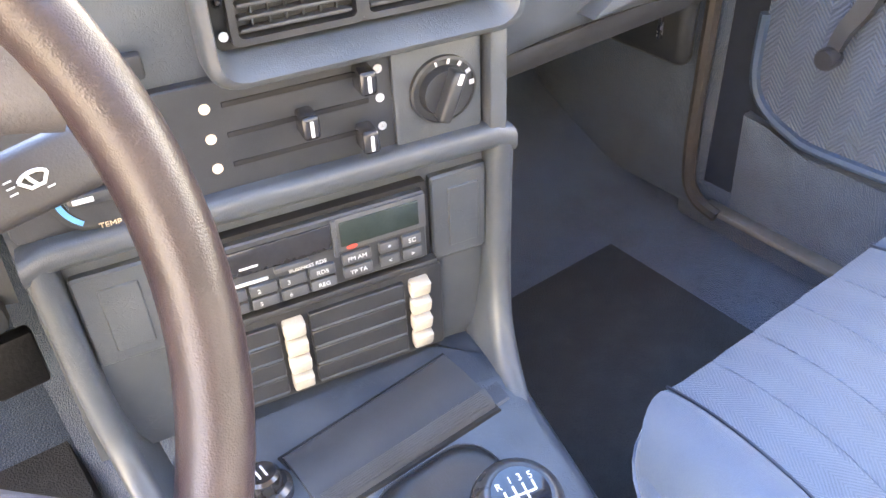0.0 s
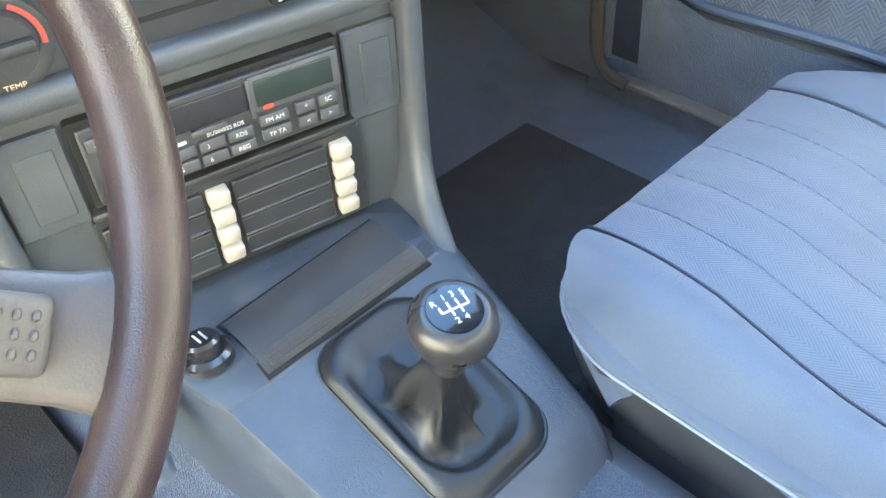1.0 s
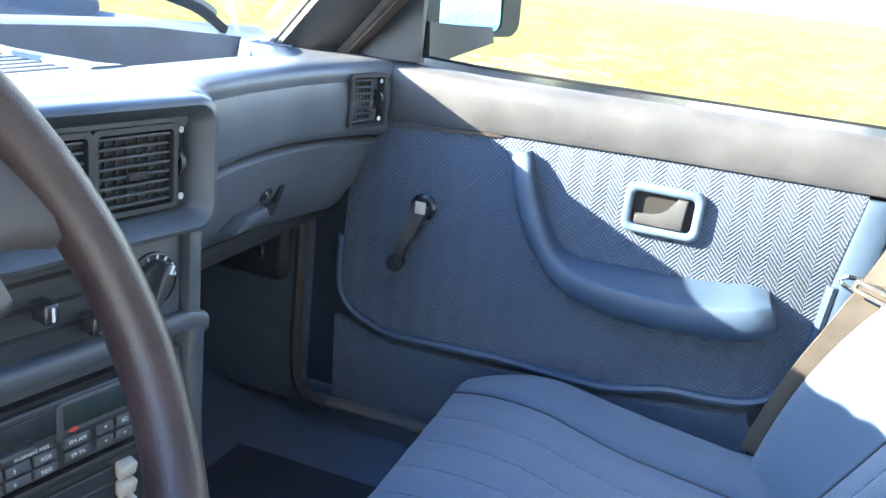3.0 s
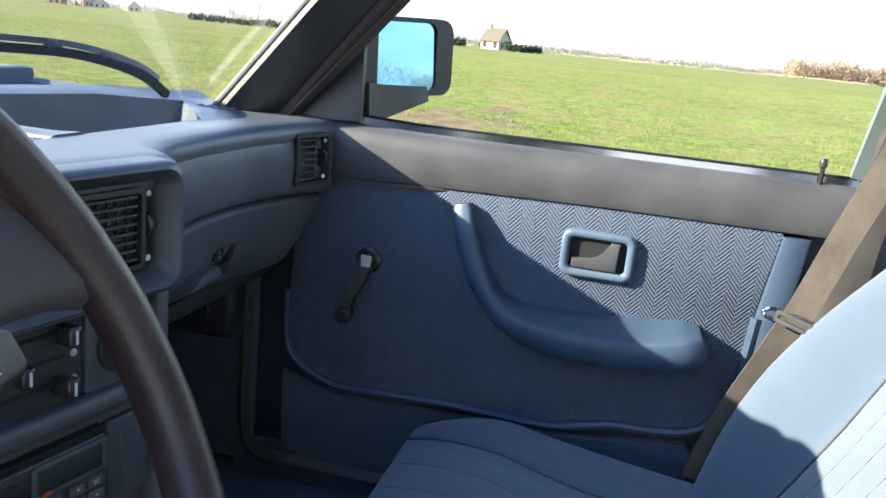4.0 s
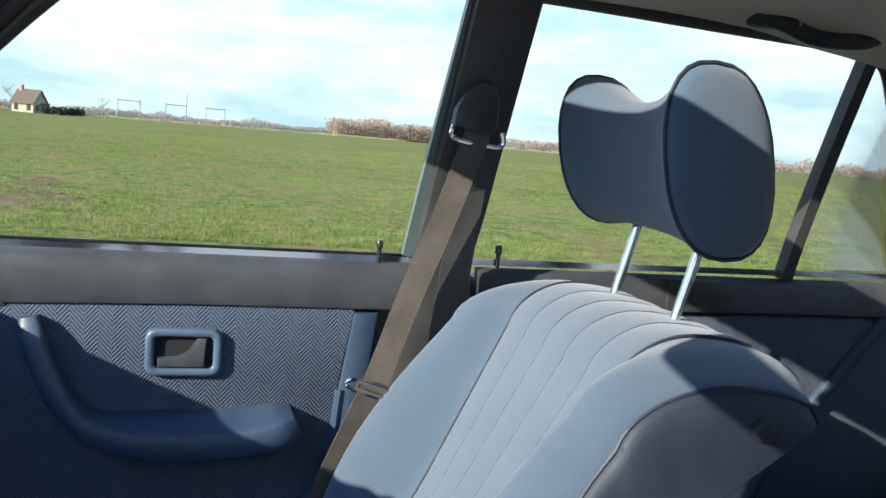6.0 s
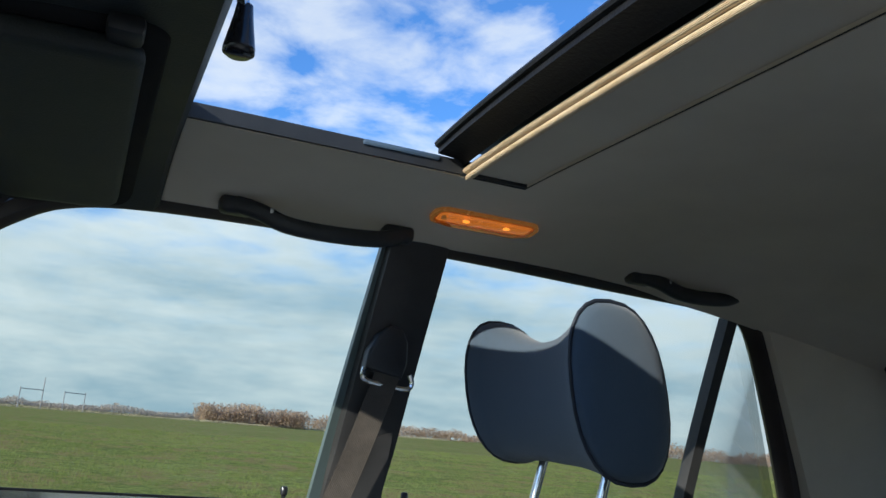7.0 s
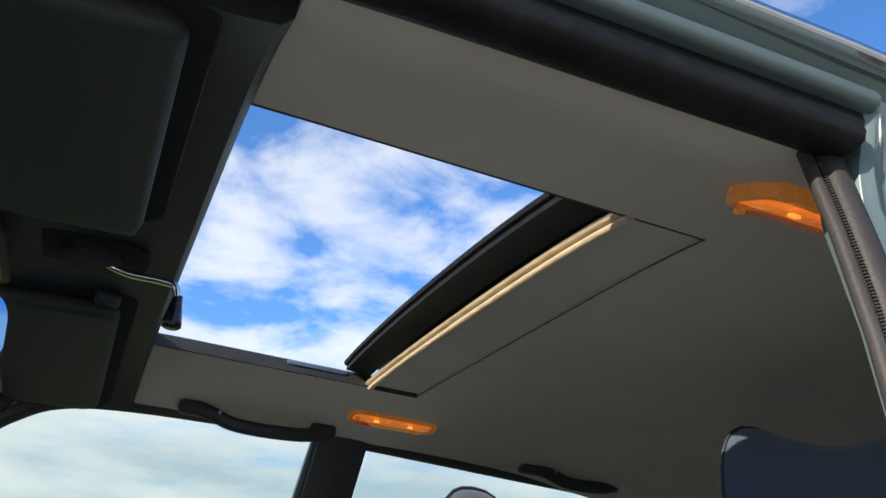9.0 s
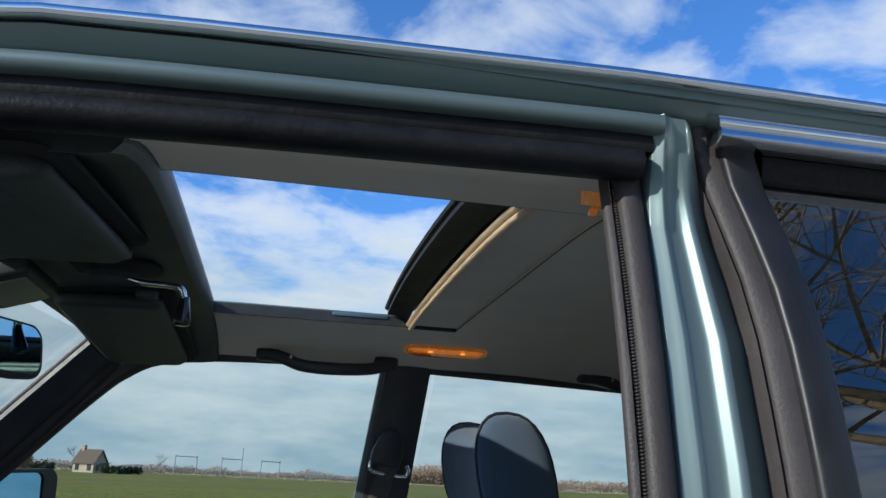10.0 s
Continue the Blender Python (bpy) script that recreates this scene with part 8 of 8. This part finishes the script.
def far_things():
    shrub_belt("tree_row", "tall bare trees in a row behind the car", (-30, -125, 0), (110, -115, 0), 26000, 4.5, 7.5, "twig", 91, 4, 0.16)
    house((196, 38.4, 0.0), 5.2, 4.2, 2.1, 2.5, 62, "brick", "tile", "small old brick farmhouse with brown tiled roof", True, 2)
    shrub_belt("beech_hedge", "tall russet clipped beech hedge beyond the farmhouse", (199, 52, 0), (206, 62, 0), 14000, 5.6, 6.4, "reddish", 77, 1.6, 0.3)
    house((329, 261, 0), 8, 6, 2.2, 2.2, 20, "redbrick", "orange_tile", "low red brick house beyond the field", False)
    house((336, 252, 0), 6, 6, 2.6, 3.0, 70, "redbrick", "orange_tile", "red brick house with steep orange roof beyond the field", True)
    house((340, 247, 0), 8, 6, 1.9, 1.9, 30, "brick", "orange_tile", "low brick house with tiled roof beyond the field", False)
    house((346, 236, 0), 7, 6, 1.8, 2.6, 60, "brick", "orange_tile", "brick barn with broad tiled roof beyond the field", False)
    for k, (x, y, s) in enumerate(((185, 45.5, 2.6), (190, 33, 2.2), (200, 30.5, 2.2))):
        shrub_belt("conifer_hedge", "dark evergreen hedge beside the farmhouse", (x, y - 2, 0), (x + 1, y + 2, 0), 500, s * 0.6, s * 1.2, "conifer", 40 + k, 1.6, 0.4)
    shrub_belt("hedge", "dark hedge along the field edge", (172, 103, 0), (186, 72, 0), 2600, 1.0, 2.2, "conifer", 7, 1.5, 0.35)
    shrub_belt("scrub", "russet bare scrub thicket at the field's edge", (345, -45, 0), (350, -88, 0), 16000, 8, 12, "reddish", 3, 9, 0.5)
    shrub_belt("far_woods", "grey brown line of far woods", (520, 140, 0), (560, -130, 0), 26000, 3, 7, "twig", 4, 12, 0.6)
    shrub_belt("far_woods", "grey brown line of far woods", (500, -130, 0), (330, -400, 0), 34000, 6, 13, "reddish", 5, 12, 0.6)
    shrub_belt("far_woods", "grey brown line of far woods", (330, -380, 0), (150, -420, 0), 16000, 8, 14, "twig", 15, 12, 0.6)
    shrub_belt("far_woods", "grey brown line of far woods", (420, 420, 0), (520, 150, 0), 18000, 3, 7, "twig", 6, 12, 0.6)
    shrub_belt("field_edge", "pale dry grass along the far edge of the field", (215, 90, 0), (430, -190, 0), 20000, 0.4, 0.9, "straw", 8, 2.0, 0.22)
    for k, (x, y, h) in enumerate(((184.6, 76, 9), (180.7, 85, 10), (179.4, 87.6, 11), (178.4, 89.8, 12), (176, 94.5, 11), (182.6, 80.7, 10), (204, 58, 9), (215, 45, 8), (230, 28, 7))):
        bare_tree((x, y, 0), h, 60 + k, "twig", 0.5, 3, base=h * 0.014)
    # goal frames and poles of the sports ground, power poles
    for k, (x, y) in enumerate(((225, 24), (228, 19), (232, 13), (236, 8), (240, 3), (245, -2))):
        s = thing("fence_post", (x, y, 0), "thin grey post of a sports fence beyond the field", "fence post", "fence posts")
        bm = bmesh.new()
        tube(bm, [(x, y, 0), (x, y, 5.2 if k != 3 else 8)], 0.13, 6, up=(0, 1, 0))
        part("post", bm, "pole", s)
        if k < 5 and k % 2 == 0:
            bm = bmesh.new()
            nx, ny = ((225, 24), (228, 19), (232, 13), (236, 8), (240, 3), (245, -2))[k + 1]
            tube(bm, [(x, y, 4.8), (nx, ny, 4.8)], 0.10, 5)
            part("top_rail", bm, "pole", s)
    for x, y in ((166.4, 110.5), (171.7, 102.0), (185, 66)):
        s = thing("power_pole", (x, y, 0), "thin grey power pole at the field's edge", "power pole", "power poles")
        bm = bmesh.new()
        tube(bm, [(x, y, 0), (x, y, 12)], 0.12, 6, up=(0, 1, 0))
        part("pole", bm, "pole", s)


far_things()


def bare_ground(x, y):
    """How bare the field is at a place: a trampled patch beside the car and ragged streaks."""
    d = math.hypot((x - 10.4) / 3.0, (y - 3.0) / 1.15)
    return 1.0 - d + 0.9 * noise.noise((x * 1.1, y * 1.6, 4)) + 0.4 * noise.noise((x * 4.0, y * 5.0, 8))


def soil_patch():
    verts, faces, index = [], [], {}
    step = 0.09
    for i in range(90):
        for j in range(56):
            x, y = 6.4 + i * step, 0.5 + j * step
            if bare_ground(x, y) > 0.34:
                for a in (i, i + 1):
                    for b in (j, j + 1):
                        if (a, b) not in index:
                            px, py = 6.4 + a * step, 0.5 + b * step
                            index[a, b] = len(verts)
                            verts.append((px, py, field_height(px, py) + 0.006 + 0.014 * noise.noise((px * 5, py * 5, 1)) + 0.012 * noise.noise((px * 13, py * 13, 2))))
                faces.append((index[i, j], index[i + 1, j], index[i + 1, j + 1], index[i, j + 1]))
    me = bpy.data.meshes.new("bare_soil")
    me.from_pydata(verts, [], faces)
    me.materials.append(M["soil"])
    tagged(new("bare_soil", me), "patch of trampled bare brown soil in the grass", "soil", kind="stuff")


soil_patch()


def grass():
    """Blades near the car, thinning out with distance, and dry tufts by the verge."""
    rnd = random.Random(11)
    verts, faces = [], []

    def blade(x, y, h, w, lean):
        z = field_height(x, y)
        a, b = rnd.uniform(0, 2 * math.pi), rnd.uniform(0, 2 * math.pi)
        dx, dy = w * math.cos(a), w * math.sin(a)
        lx, ly = lean * math.cos(b), lean * math.sin(b)
        i = len(verts)
        verts.extend(((x - dx, y - dy, z), (x + dx, y + dy, z), (x + lx, y + ly, z + h)))
        faces.append((i, i + 1, i + 2))

    for _ in range(62000):
        r = 6.5 + 50 * rnd.random() ** 1.7
        a = rnd.uniform(-1.1, 1.15)
        x, y = 1.0 + r * math.cos(a), r * math.sin(a)
        patch = noise.noise((x * 0.9, y * 0.6, 3)) + 0.6 * noise.noise((x * 2.4, y * 1.8, 6))
        if patch < -0.30 or (6 < x < 15 and bare_ground(x, y) > 0.25 + 0.7 * rnd.random()):
            continue
        g = 1 + r * 0.035
        tall = (1 + 0.45 * patch) * rnd.uniform(0.7, 1.5)
        for _ in range(5):
            blade(x + rnd.gauss(0, 0.035 * g), y + rnd.gauss(0, 0.035 * g), rnd.uniform(0.014, 0.034) * g * tall, 0.0030 * g, 0.022 * g)
    me = bpy.data.meshes.new("grass")
    me.from_pydata(verts, [], faces)
    me.materials.append(M["blade"])
    tagged(new("grass", me), "short young green grass blades of the field", "grass", kind="stuff")
    verts, faces = [], []
    for _ in range(900):
        x, y = rnd.uniform(1.6, 4.2), rnd.uniform(-6, 2)
        if noise.noise((x * 0.8, y * 0.8, 9)) < 0.05:
            continue
        for k in range(14):
            blade(x + rnd.gauss(0, 0.07), y + rnd.gauss(0, 0.07), rnd.uniform(0.08, 0.22), 0.003, 0.10)
    me = bpy.data.meshes.new("dry_tufts")
    me.from_pydata(verts, [], faces)
    me.materials.append(M["straw"])
    tagged(new("dry_tufts", me), "straw coloured dry grass tufts along the verge", "grass", kind="stuff")


grass()

# big bare tree and a slate-roofed barn on the driver's side
bare_tree((-7.5, -7.0, 0), 10.5, 5, "bark", 0.6, 5, label="large bare tree with thick grey branches", base=0.25)
bare_tree((-9.0, -2.5, 0), 9.5, 9, "bark", 0.6, 5, label="large bare tree with thick grey branches", base=0.20)
